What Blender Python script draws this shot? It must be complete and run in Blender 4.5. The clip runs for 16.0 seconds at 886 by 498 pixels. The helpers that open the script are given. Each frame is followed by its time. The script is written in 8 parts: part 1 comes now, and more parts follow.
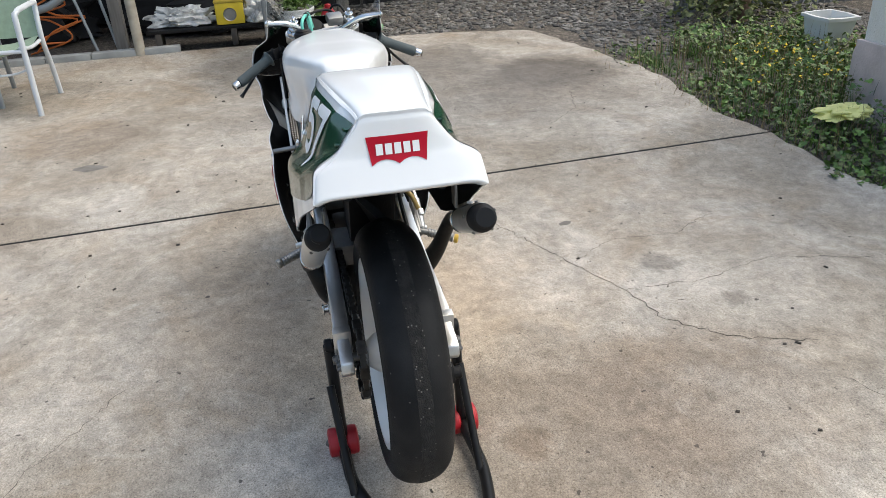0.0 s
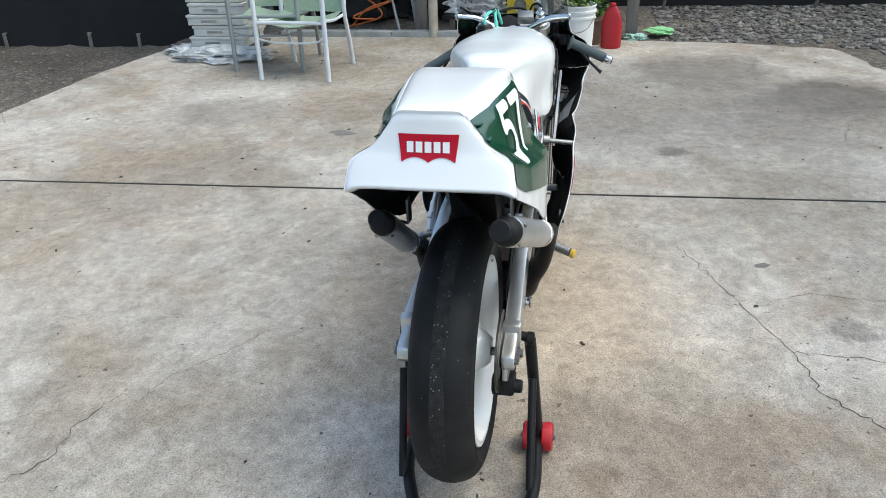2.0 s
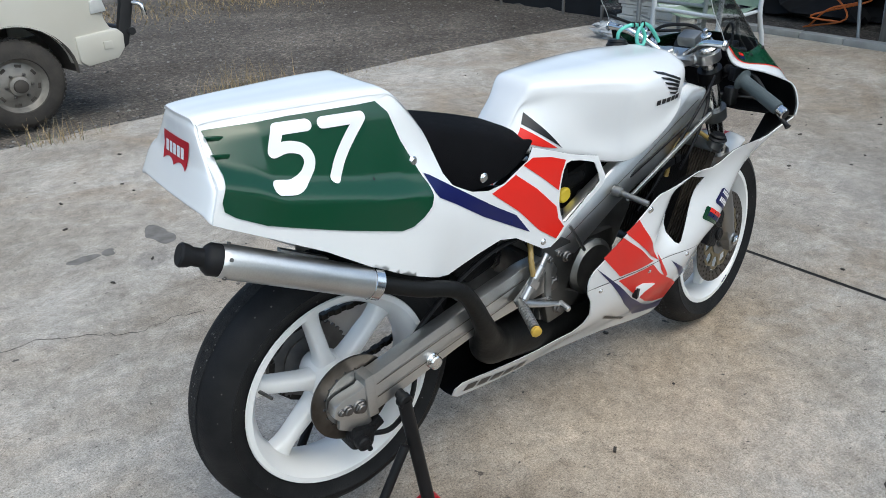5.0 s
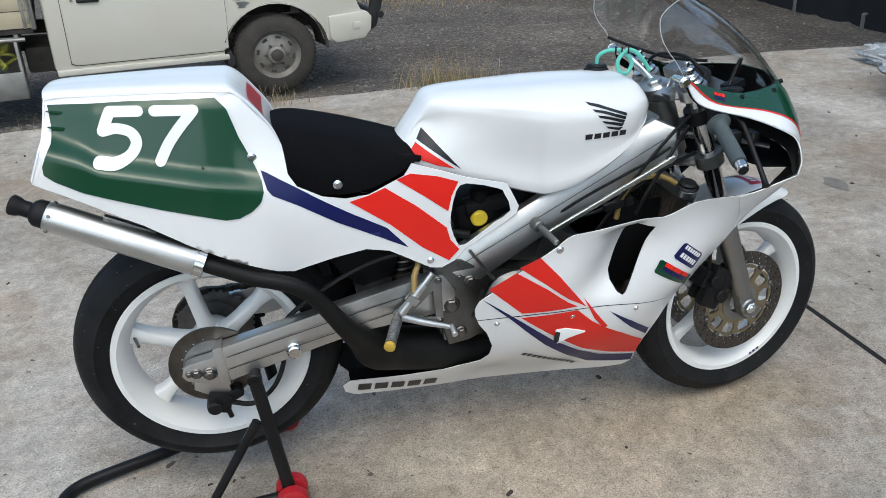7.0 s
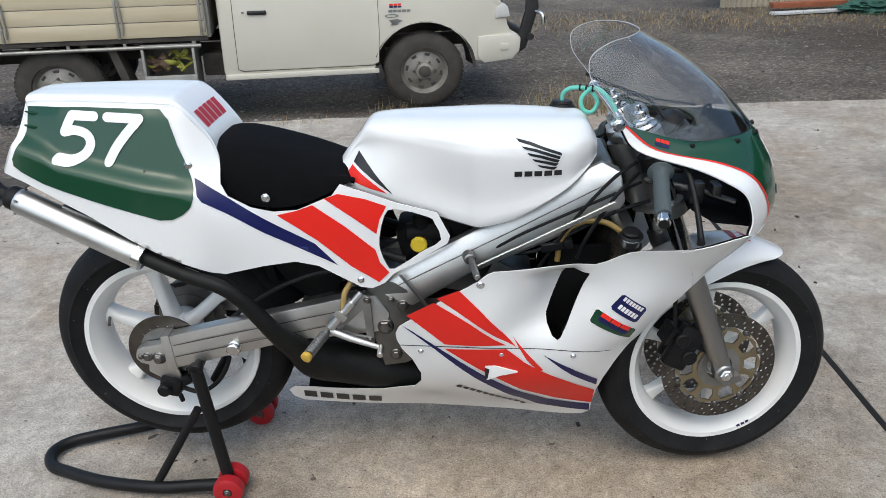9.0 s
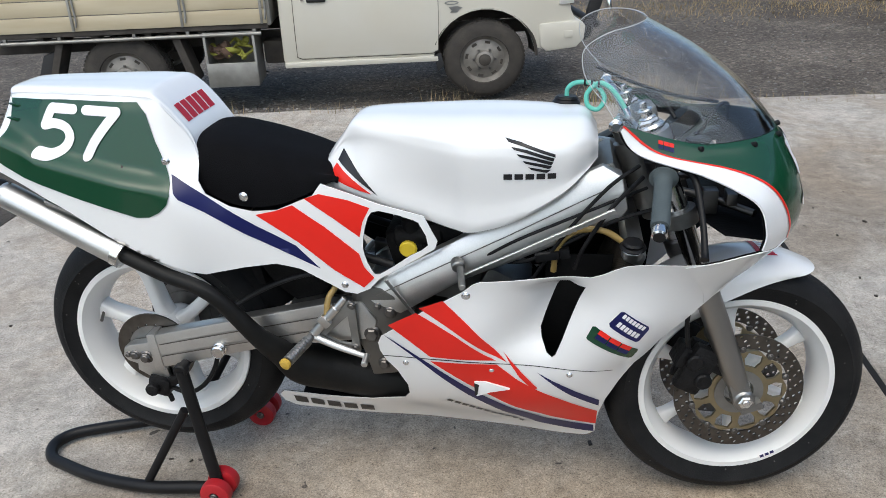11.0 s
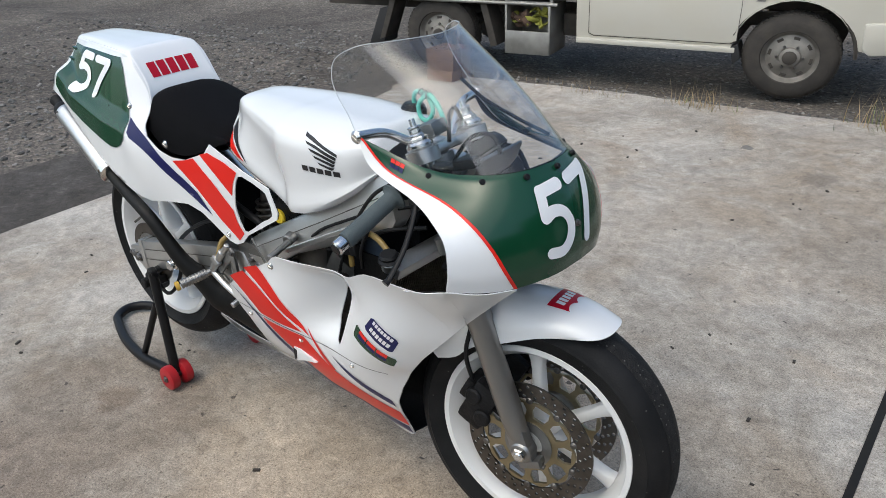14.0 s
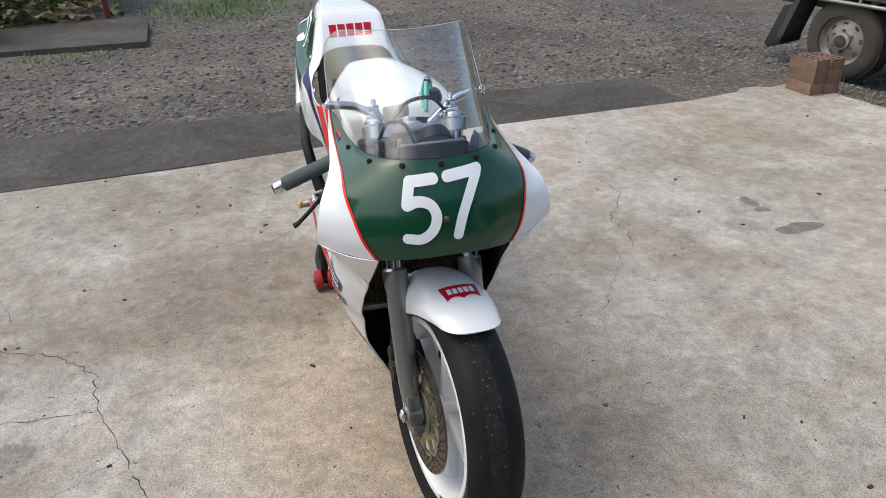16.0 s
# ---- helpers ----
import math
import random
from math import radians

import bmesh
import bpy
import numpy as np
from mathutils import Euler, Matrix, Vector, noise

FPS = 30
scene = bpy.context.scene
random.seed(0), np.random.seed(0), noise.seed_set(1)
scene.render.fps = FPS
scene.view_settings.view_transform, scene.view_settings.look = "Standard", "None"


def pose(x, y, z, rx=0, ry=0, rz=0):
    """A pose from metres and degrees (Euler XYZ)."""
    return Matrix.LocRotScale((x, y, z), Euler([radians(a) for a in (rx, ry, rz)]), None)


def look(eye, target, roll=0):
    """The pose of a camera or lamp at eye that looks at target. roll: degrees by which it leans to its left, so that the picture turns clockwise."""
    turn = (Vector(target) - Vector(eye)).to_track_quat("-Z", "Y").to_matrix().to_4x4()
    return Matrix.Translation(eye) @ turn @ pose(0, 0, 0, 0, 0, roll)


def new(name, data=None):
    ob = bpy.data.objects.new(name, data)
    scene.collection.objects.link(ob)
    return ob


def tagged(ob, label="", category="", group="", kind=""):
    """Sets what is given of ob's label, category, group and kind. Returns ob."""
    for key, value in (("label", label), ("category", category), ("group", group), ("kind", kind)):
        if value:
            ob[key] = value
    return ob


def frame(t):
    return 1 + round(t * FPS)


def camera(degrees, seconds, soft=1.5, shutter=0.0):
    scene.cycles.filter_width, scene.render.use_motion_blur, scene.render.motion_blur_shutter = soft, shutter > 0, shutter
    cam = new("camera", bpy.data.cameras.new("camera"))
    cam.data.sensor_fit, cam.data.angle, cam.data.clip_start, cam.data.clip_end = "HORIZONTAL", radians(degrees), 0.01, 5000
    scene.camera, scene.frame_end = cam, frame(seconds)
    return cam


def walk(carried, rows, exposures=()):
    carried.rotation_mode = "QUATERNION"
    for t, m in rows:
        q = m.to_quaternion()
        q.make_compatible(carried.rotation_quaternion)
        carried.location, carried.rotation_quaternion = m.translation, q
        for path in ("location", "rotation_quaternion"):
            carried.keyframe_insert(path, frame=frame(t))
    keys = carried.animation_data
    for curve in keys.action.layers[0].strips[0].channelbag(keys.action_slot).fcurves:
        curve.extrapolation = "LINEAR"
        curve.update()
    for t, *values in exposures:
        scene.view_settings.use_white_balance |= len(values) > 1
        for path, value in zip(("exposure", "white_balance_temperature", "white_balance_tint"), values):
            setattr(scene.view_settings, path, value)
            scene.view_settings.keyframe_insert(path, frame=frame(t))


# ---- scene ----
cam = camera(59.6, 16.0, soft=0.65)
PATH = [
    (0, (-2.152, 0.202, 1.411), (-0.411, -0.175, 0.502), -2.7),
    (0.5, (-2.21, 0.098, 1.405), (-0.434, -0.076, 0.502), -2.1),
    (1, (-2.153, -0.017, 1.402), (-0.369, -0.021, 0.499), -1.9),
    (1.5, (-2.146, -0.137, 1.404), (-0.368, 0.044, 0.507), -2.1),
    (2, (-2.154, -0.289, 1.405), (-0.403, 0.085, 0.515), -2.2),
    (2.5, (-2.088, -0.429, 1.389), (-0.385, 0.13, 0.503), -2.2),
    (3, (-1.97, -0.604, 1.403), (-0.338, 0.143, 0.52), -2.3),
    (3.5, (-1.848, -0.836, 1.407), (-0.325, 0.11, 0.521), -2.3),
    (3.7, (-1.798, -0.91, 1.402), (-0.32, 0.106, 0.517), -2.3),
    (5.8, (-0.959, -1.382, 1.379), (-0.134, 0.197, 0.469), -1.8),
    (6, (-0.888, -1.413, 1.385), (-0.122, 0.195, 0.476), -1.8),
    (6.5, (-0.68, -1.538, 1.395), (-0.099, 0.148, 0.489), -1.9),
    (7, (-0.462, -1.643, 1.39), (-0.071, 0.103, 0.498), -2.1),
    (7.5, (-0.232, -1.616, 1.376), (0.0, 0.167, 0.499), -2.0),
    (8, (-0.055, -1.646, 1.388), (0.037, 0.158, 0.53), -2.1),
    (8.5, (0.075, -1.699, 1.402), (0.056, 0.115, 0.559), -2.1),
    (9, (0.125, -1.712, 1.395), (0.024, 0.103, 0.561), -2.3),
    (9.2, (0.136, -1.697, 1.391), (0.007, 0.114, 0.553), -2.36),
    (11.3, (0.388, -1.558, 1.372), (0.042, 0.212, 0.509), -3.5),
    (11.5, (0.451, -1.546, 1.374), (0.07, 0.211, 0.498), -3.5),
    (12, (0.605, -1.461, 1.358), (0.113, 0.264, 0.473), -3.4),
    (12.5, (0.815, -1.379, 1.367), (0.165, 0.292, 0.48), -3.3),
    (13, (1.064, -1.344, 1.384), (0.254, 0.256, 0.498), -3.4),
    (13.5, (1.242, -1.256, 1.378), (0.25, 0.24, 0.495), -3.3),
    (14, (1.44, -1.126, 1.392), (0.248, 0.221, 0.519), -3.4),
    (14.5, (1.696, -1.03, 1.401), (0.336, 0.152, 0.531), -3.2),
    (15, (1.876, -0.859, 1.393), (0.353, 0.106, 0.527), -3.1),
    (15.5, (1.99, -0.607, 1.409), (0.325, 0.081, 0.541), -2.7),
    (16, (2.125, -0.326, 1.416), (0.372, 0.079, 0.544), -2.36),
]
walk(cam, [(t, look(eye, target, roll)) for t, eye, target, roll in PATH],
     exposures=[(0, 0.55, 6700, 3), (2, 0.54, 6150, -1), (3.5, 0.31, 6000, 0), (6, 0.10, 5950, 0), (9, 0.13, 6200, 3), (12, 0.16, 6200, 3), (14, 0.11, 6250, 3), (15.5, 0.20, 6400, 4), (16, 0.29, 6500, 5)])

import functools

from mathutils.bvhtree import BVHTree
from mathutils.geometry import delaunay_2d_cdt

# ---- world and light ----
world = bpy.data.worlds.new("sky")
scene.world = world
world.use_nodes = True
_nt = world.node_tree
_sky = _nt.nodes.new("ShaderNodeTexSky")
_sky.sky_type = "NISHITA"
_sky.sun_disc = False
_sky.sun_elevation, _sky.sun_rotation = radians(61), radians(185)
_sky.air_density, _sky.dust_density, _sky.ozone_density = 1.0, 4.0, 1.2
_bg = _nt.nodes["Background"]
_nt.links.new(_sky.outputs[0], _bg.inputs[0])
_bg.inputs[1].default_value = 0.192
sun_data = bpy.data.lights.new("sun", "SUN")
sun_data.energy, sun_data.angle, sun_data.color = 1.02, radians(110), (1.0, 0.955, 0.90)
sun = new("sun", sun_data)
sun.matrix_world = look((0, 0, 10), Vector((0, 0, 10)) + Vector((0.03, 0.82, -0.57)))


# ---- materials ----
def mat(name, color, rough=0.5, metal=0.0, vary=0.08, scale=8.0, bump=0.0, bscale=60.0, color2=None, fine=0.0, coat=0.0, spec=0.5, stretch=(1, 1, 1), random_hue=0.0):
    m = bpy.data.materials.new(name)
    m.use_nodes = True
    nt = m.node_tree
    b = nt.nodes["Principled BSDF"]
    b.inputs["Roughness"].default_value = rough
    b.inputs["Metallic"].default_value = metal
    b.inputs["Coat Weight"].default_value = coat
    b.inputs["Coat Roughness"].default_value = 0.05
    b.inputs["Specular IOR Level"].default_value = spec
    tc = nt.nodes.new("ShaderNodeTexCoord")
    mp = nt.nodes.new("ShaderNodeMapping")
    mp.inputs["Scale"].default_value = stretch
    nt.links.new(tc.outputs["Object"], mp.inputs[0])
    n1 = nt.nodes.new("ShaderNodeTexNoise")
    n1.inputs["Scale"].default_value, n1.inputs["Detail"].default_value = scale, 6
    nt.links.new(mp.outputs[0], n1.inputs["Vector"])
    c = Vector(color)
    c2 = Vector(color2) if color2 else c * (1 - 2 * vary)
    r = nt.nodes.new("ShaderNodeValToRGB")
    r.color_ramp.elements[0].position, r.color_ramp.elements[1].position = 0.3, 0.7
    r.color_ramp.elements[0].color, r.color_ramp.elements[1].color = (*c2, 1), (*c, 1)
    nt.links.new(n1.outputs["Fac"], r.inputs[0])
    out = r.outputs[0]
    n2 = nt.nodes.new("ShaderNodeTexNoise")
    n2.inputs["Scale"].default_value, n2.inputs["Detail"].default_value = bscale, 4
    nt.links.new(mp.outputs[0], n2.inputs["Vector"])
    if fine:
        mx = nt.nodes.new("ShaderNodeMix")
        mx.data_type, mx.blend_type = "RGBA", "OVERLAY"
        mx.inputs[0].default_value = fine
        nt.links.new(out, mx.inputs[6])
        nt.links.new(n2.outputs["Fac"], mx.inputs[7])
        out = mx.outputs[2]
    if random_hue:
        oi = nt.nodes.new("ShaderNodeObjectInfo")
        hs = nt.nodes.new("ShaderNodeHueSaturation")
        ma = nt.nodes.new("ShaderNodeMapRange")
        ma.inputs[3].default_value, ma.inputs[4].default_value = 1 - random_hue, 1 + random_hue
        nt.links.new(oi.outputs["Random"], ma.inputs[0])
        nt.links.new(ma.outputs[0], hs.inputs["Value"])
        nt.links.new(out, hs.inputs["Color"])
        out = hs.outputs[0]
    nt.links.new(out, b.inputs["Base Color"])
    rr = nt.nodes.new("ShaderNodeMapRange")
    rr.inputs[3].default_value, rr.inputs[4].default_value = max(rough - 0.08, 0.02), min(rough + 0.1, 1)
    nt.links.new(n1.outputs["Fac"], rr.inputs[0])
    nt.links.new(rr.outputs[0], b.inputs["Roughness"])
    if bump:
        bp = nt.nodes.new("ShaderNodeBump")
        bp.inputs["Strength"].default_value, bp.inputs["Distance"].default_value = bump, 0.01
        nt.links.new(n2.outputs["Fac"], bp.inputs["Height"])
        nt.links.new(bp.outputs[0], b.inputs["Normal"])
    return m


def glass_mat(name, tint=(0.9, 0.93, 0.92), clear=0.8, rough=0.03):
    m = bpy.data.materials.new(name)
    m.use_nodes = True
    nt = m.node_tree
    nt.nodes.remove(nt.nodes["Principled BSDF"])
    tr, gl, mx, fr = (nt.nodes.new(k) for k in ("ShaderNodeBsdfTransparent", "ShaderNodeBsdfGlossy", "ShaderNodeMixShader", "ShaderNodeLayerWeight"))
    tr.inputs[0].default_value = (*tint, 1)
    gl.inputs["Roughness"].default_value = rough
    pw, ad = nt.nodes.new("ShaderNodeMath"), nt.nodes.new("ShaderNodeMath")
    pw.operation, ad.operation, ad.use_clamp = "POWER", "MULTIPLY_ADD", True
    pw.inputs[1].default_value, ad.inputs[1].default_value, ad.inputs[2].default_value = 3.2, 0.85, 0.045
    nt.links.new(fr.outputs["Facing"], pw.inputs[0])
    nt.links.new(pw.outputs[0], ad.inputs[0])
    nt.links.new(ad.outputs[0], mx.inputs[0])
    nt.links.new(tr.outputs[0], mx.inputs[1])
    nt.links.new(gl.outputs[0], mx.inputs[2])
    nt.links.new(mx.outputs[0], nt.nodes["Material Output"].inputs[0])
    return m


WHITE = mat("white_gelcoat", (0.83, 0.835, 0.835), 0.22, vary=0.015, scale=3, coat=0.6)
GREEN = mat("green_paint", (0.0065, 0.054, 0.0235), 0.2, vary=0.06, scale=3, coat=0.35, spec=0.4)
RED = mat("red_vinyl", (0.76, 0.022, 0.014), 0.3, vary=0.03, scale=4, coat=0.08, spec=0.3)
NAVY = mat("navy_vinyl", (0.008, 0.011, 0.085), 0.3, vary=0.05, scale=4, coat=0.08, spec=0.3)
CRIMSON = mat("crimson_vinyl", (0.44, 0.005, 0.022), 0.35, vary=0.03, spec=0.25)
BLACKV = mat("black_vinyl", (0.012, 0.012, 0.014), 0.35, vary=0.1)
WHITEV = mat("white_vinyl", (0.85, 0.85, 0.85), 0.35, vary=0.01)
INNER = mat("black_resin", (0.003, 0.003, 0.0035), 0.6, vary=0.3, scale=15, bump=0.15, bscale=150, spec=0.22)
FOAM = mat("black_foam", (0.005, 0.005, 0.006), 0.85, vary=0.2, scale=30, bump=0.25, bscale=500, spec=0.1)
RUBBER = mat("tyre_rubber", (0.008, 0.0085, 0.0095), 0.58, vary=0.25, scale=14, bump=0.12, bscale=260, color2=(0.017, 0.017, 0.0175), spec=0.16)
SCUFF = mat("scuffed_rubber", (0.034, 0.033, 0.032), 0.8, vary=0.3, scale=70, bump=0.6, bscale=300, color2=(0.015, 0.015, 0.015), spec=0.16)
RUBBER2 = mat("soft_black_rubber", (0.012, 0.012, 0.013), 0.55, vary=0.15, scale=20, spec=0.22)
ALU = mat("brushed_aluminium", (0.70, 0.70, 0.69), 0.38, 1.0, vary=0.1, scale=9, bump=0.05, bscale=300, fine=0.15)
ALU_D = mat("dull_aluminium", (0.36, 0.36, 0.35), 0.45, 1.0, vary=0.18, scale=18, bump=0.1, bscale=200)
FORK = mat("fork_alloy", (0.35, 0.35, 0.345), 0.38, 1.0, vary=0.12, scale=10, stretch=(1, 1, 0.2))
CHROME = mat("polished_steel", (0.72, 0.72, 0.71), 0.16, 1.0, vary=0.04, scale=20)
CAST = mat("grey_cast_alloy", (0.20, 0.197, 0.188), 0.46, 1.0, vary=0.15, scale=14, bump=0.12, bscale=240)
CHAINM = mat("oily_chain_steel", (0.05, 0.044, 0.038), 0.42, 0.8, vary=0.3, scale=60)
STEEL = mat("dark_steel", (0.22, 0.21, 0.2), 0.42, 1.0, vary=0.2, scale=25)
DISC = mat("disc_iron", (0.16, 0.145, 0.13), 0.4, 1.0, vary=0.2, scale=30, stretch=(1, 1, 1))
GOLD = mat("gold_anodised_carrier", (0.40, 0.34, 0.22), 0.42, 1.0, vary=0.12, scale=20)
CALIPER = mat("black_caliper", (0.012, 0.012, 0.013), 0.5, vary=0.3, scale=40, bump=0.3, bscale=120, spec=0.22)
PIPE = mat("oiled_black_pipe", (0.010, 0.010, 0.0095), 0.5, 0.0, vary=0.25, scale=12, bump=0.1, bscale=80, spec=0.22)
BLACK = mat("black_metal_paint", (0.012, 0.012, 0.013), 0.42, vary=0.2, scale=14, spec=0.22)
WHEELW = mat("white_wheel_paint", (0.80, 0.80, 0.79), 0.3, vary=0.02, scale=6, coat=0.3)
GRIP = mat("grey_green_grip", (0.075, 0.095, 0.1), 0.7, vary=0.1, scale=30, bump=0.3, bscale=400)
TEAL = mat("teal_hose", (0.16, 0.58, 0.47), 0.4, vary=0.05)
AMBER = mat("amber_hose", (0.32, 0.22, 0.07), 0.4, vary=0.1)
YELLOWP = mat("yellow_plastic", (0.75, 0.55, 0.03), 0.5, vary=0.08)
BRASS = mat("ochre_peg_end", (0.62, 0.40, 0.06), 0.5, vary=0.1)
RADI = mat("radiator_fins", (0.13, 0.108, 0.085), 0.6, 0.6, vary=0.3, scale=30)
WHEELRED = mat("red_castor_plastic", (0.42, 0.012, 0.02), 0.4, vary=0.1)
SCREEN = glass_mat("clear_screen", (0.985, 0.987, 0.986))
EDGE = mat("screen_edge_glint", (0.55, 0.57, 0.57), 0.25, vary=0.05, coat=0.3)


def specks(material, density, size, color):
    """Grit and pale nicks stuck in a surface: scattered dots with a shape of their own."""
    nt = material.node_tree
    b = nt.nodes["Principled BSDF"]
    old = b.inputs["Base Color"].links[0].from_socket
    tc, vo, th, mx = (nt.nodes.new(k) for k in ("ShaderNodeTexCoord", "ShaderNodeTexVoronoi", "ShaderNodeMapRange", "ShaderNodeMix"))
    vo.inputs["Scale"].default_value = density
    th.inputs[1].default_value, th.inputs[2].default_value, th.inputs[3].default_value, th.inputs[4].default_value = size, size * 0.5, 0, 1
    rnd, mul = nt.nodes.new("ShaderNodeMath"), nt.nodes.new("ShaderNodeMath")
    rnd.operation, mul.operation = "GREATER_THAN", "MULTIPLY"
    sep = nt.nodes.new("ShaderNodeSeparateColor")
    rnd.inputs[1].default_value = 0.6
    nt.links.new(tc.outputs["Object"], vo.inputs["Vector"])
    nt.links.new(vo.outputs["Distance"], th.inputs[0])
    nt.links.new(vo.outputs["Color"], sep.inputs[0])
    nt.links.new(sep.outputs[0], rnd.inputs[0])
    nt.links.new(th.outputs[0], mul.inputs[0])
    nt.links.new(rnd.outputs[0], mul.inputs[1])
    mx.data_type = "RGBA"
    nt.links.new(mul.outputs[0], mx.inputs[0])
    nt.links.new(old, mx.inputs[6])
    mx.inputs[7].default_value = (*color, 1)
    nt.links.new(mx.outputs[2], b.inputs["Base Color"])


specks(RUBBER, 55, 0.13, (0.10, 0.095, 0.09))
specks(SCUFF, 110, 0.24, (0.16, 0.15, 0.14))


# ---- mesh helpers ----
def thing(name, label, category, group="", kind="", at=(0, 0, 0)):
    ob = new(name)
    ob.location = at
    ob.empty_display_size = 0.05
    return tagged(ob, label, category, group, kind)


def part(name, bm, material, parent=None, label="", smooth=True, m=None):
    if m is not None:
        bm.transform(m)
    bmesh.ops.recalc_face_normals(bm, faces=bm.faces)
    me = bpy.data.meshes.new(name)
    bm.to_mesh(me)
    bm.free()
    me.materials.append(material)
    if smooth:
        me.polygons.foreach_set("use_smooth", [True] * len(me.polygons))
        me.set_sharp_from_angle(angle=radians(38))
    ob = new(name, me)
    if parent is not None:
        ob.parent = parent
        base = parent
        shift = Vector((0, 0, 0))
        while base is not None:
            shift += base.location
            base = base.parent
        if shift.length > 0:
            me.transform(Matrix.Translation(-shift))
    if label:
        ob["label"] = label
    return ob


def join(*bms):
    out = bmesh.new()
    for b in bms:
        me = bpy.data.meshes.new("tmp")
        b.to_mesh(me)
        b.free()
        out.from_mesh(me)
        bpy.data.meshes.remove(me)
    return out


def box(c, s, bevel=0.0, rot=(0, 0, 0), seg=2):
    bm = bmesh.new()
    bmesh.ops.create_cube(bm, size=1, matrix=Matrix.Diagonal((*s, 1)))
    if bevel:
        bmesh.ops.bevel(bm, geom=bm.edges[:], offset=bevel, segments=seg, profile=0.6, affect="EDGES")
    bm.transform(pose(*c, *rot))
    return bm


def curve_points(pts, n, closed=False):
    """Catmull-Rom points through pts, n to a span."""
    p = [Vector(q) for q in pts]
    k = len(p)
    out = []
    for i in range(k if closed else k - 1):
        a = p[(i - 1) % k] if closed or i > 0 else p[0] * 2 - p[1]
        b, c = p[i], p[(i + 1) % k]
        d = p[(i + 2) % k] if closed or i + 2 < k else c * 2 - b
        for j in range(n):
            t = j / n
            out.append(0.5 * ((2 * b) + (c - a) * t + (2 * a - 5 * b + 4 * c - d) * t * t + (3 * b - a - 3 * c + d) * t ** 3))
    if not closed:
        out.append(p[-1].copy())
    return out


def tube(pts, r, seg=10, closed=False, smooth=0, cap=True, flat=1.0):
    """A round bar along pts; r: one radius, or one for each point."""
    p = [Vector(q) for q in pts]
    rs = list(r) if isinstance(r, (list, tuple)) else [r] * len(p)
    if smooth:
        q4 = [(*a, b) for a, b in zip(p, rs)]
        c4 = curve_points([Vector(q) for q in q4], smooth, closed)
        p, rs = [Vector(q[:3]) for q in c4], [q[3] for q in c4]
    bm = bmesh.new()
    n = len(p)
    rings = []
    side = None
    for i in range(n):
        d = (p[(i + 1) % n] - p[i - 1]) if closed else (p[min(i + 1, n - 1)] - p[max(i - 1, 0)])
        d.normalize()
        if side is None:
            side = d.orthogonal().normalized()
        side = (side - d * side.dot(d)).normalized()
        up = d.cross(side)
        rings.append([bm.verts.new(p[i] + rs[i] * (math.cos(a) * side + flat * math.sin(a) * up)) for a in (2 * math.pi * j / seg for j in range(seg))])
    for i in range(n if closed else n - 1):
        a, b = rings[i], rings[(i + 1) % n]
        for j in range(seg):
            bm.faces.new((a[j], a[(j + 1) % seg], b[(j + 1) % seg], b[j]))
    if cap and not closed:
        bm.faces.new(rings[0][::-1])
        bm.faces.new(rings[-1])
    return bm


def lathe(profile, seg=48, closed=False, m=None):
    """Turns (radius, along) pairs round the y axis."""
    bm = bmesh.new()
    rings = []
    for r, y in profile:
        if r < 1e-6:
            rings.append([bm.verts.new((0, y, 0))])
        else:
            rings.append([bm.verts.new((r * math.cos(2 * math.pi * j / seg), y, r * math.sin(2 * math.pi * j / seg))) for j in range(seg)])
    pairs = list(zip(rings, rings[1:])) + ([(rings[-1], rings[0])] if closed else [])
    for a, b in pairs:
        for j in range(seg):
            k = (j + 1) % seg
            if len(a) == 1 and len(b) == 1:
                continue
            if len(a) == 1:
                bm.faces.new((a[0], b[k], b[j]))
            elif len(b) == 1:
                bm.faces.new((a[j], a[k], b[0]))
            else:
                bm.faces.new((a[j], a[k], b[k], b[j]))
    if m is not None:
        bm.transform(m)
    return bm


def rod(a, b, r, r2=None, seg=14, bevel=0.0):
    """A turned pin from a to b with softened ends."""
    a, b = Vector(a), Vector(b)
    L = (b - a).length
    r2 = r if r2 is None else r2
    bv = bevel or min(r, r2) * 0.2
    prof = [(0, 0), (r - bv, 0), (r, bv), (r2, L - bv), (r2 - bv, L), (0, L)]
    m = Matrix.Translation(a) @ (b - a).to_track_quat("Y", "Z").to_matrix().to_4x4()
    return lathe(prof, seg, m=m)


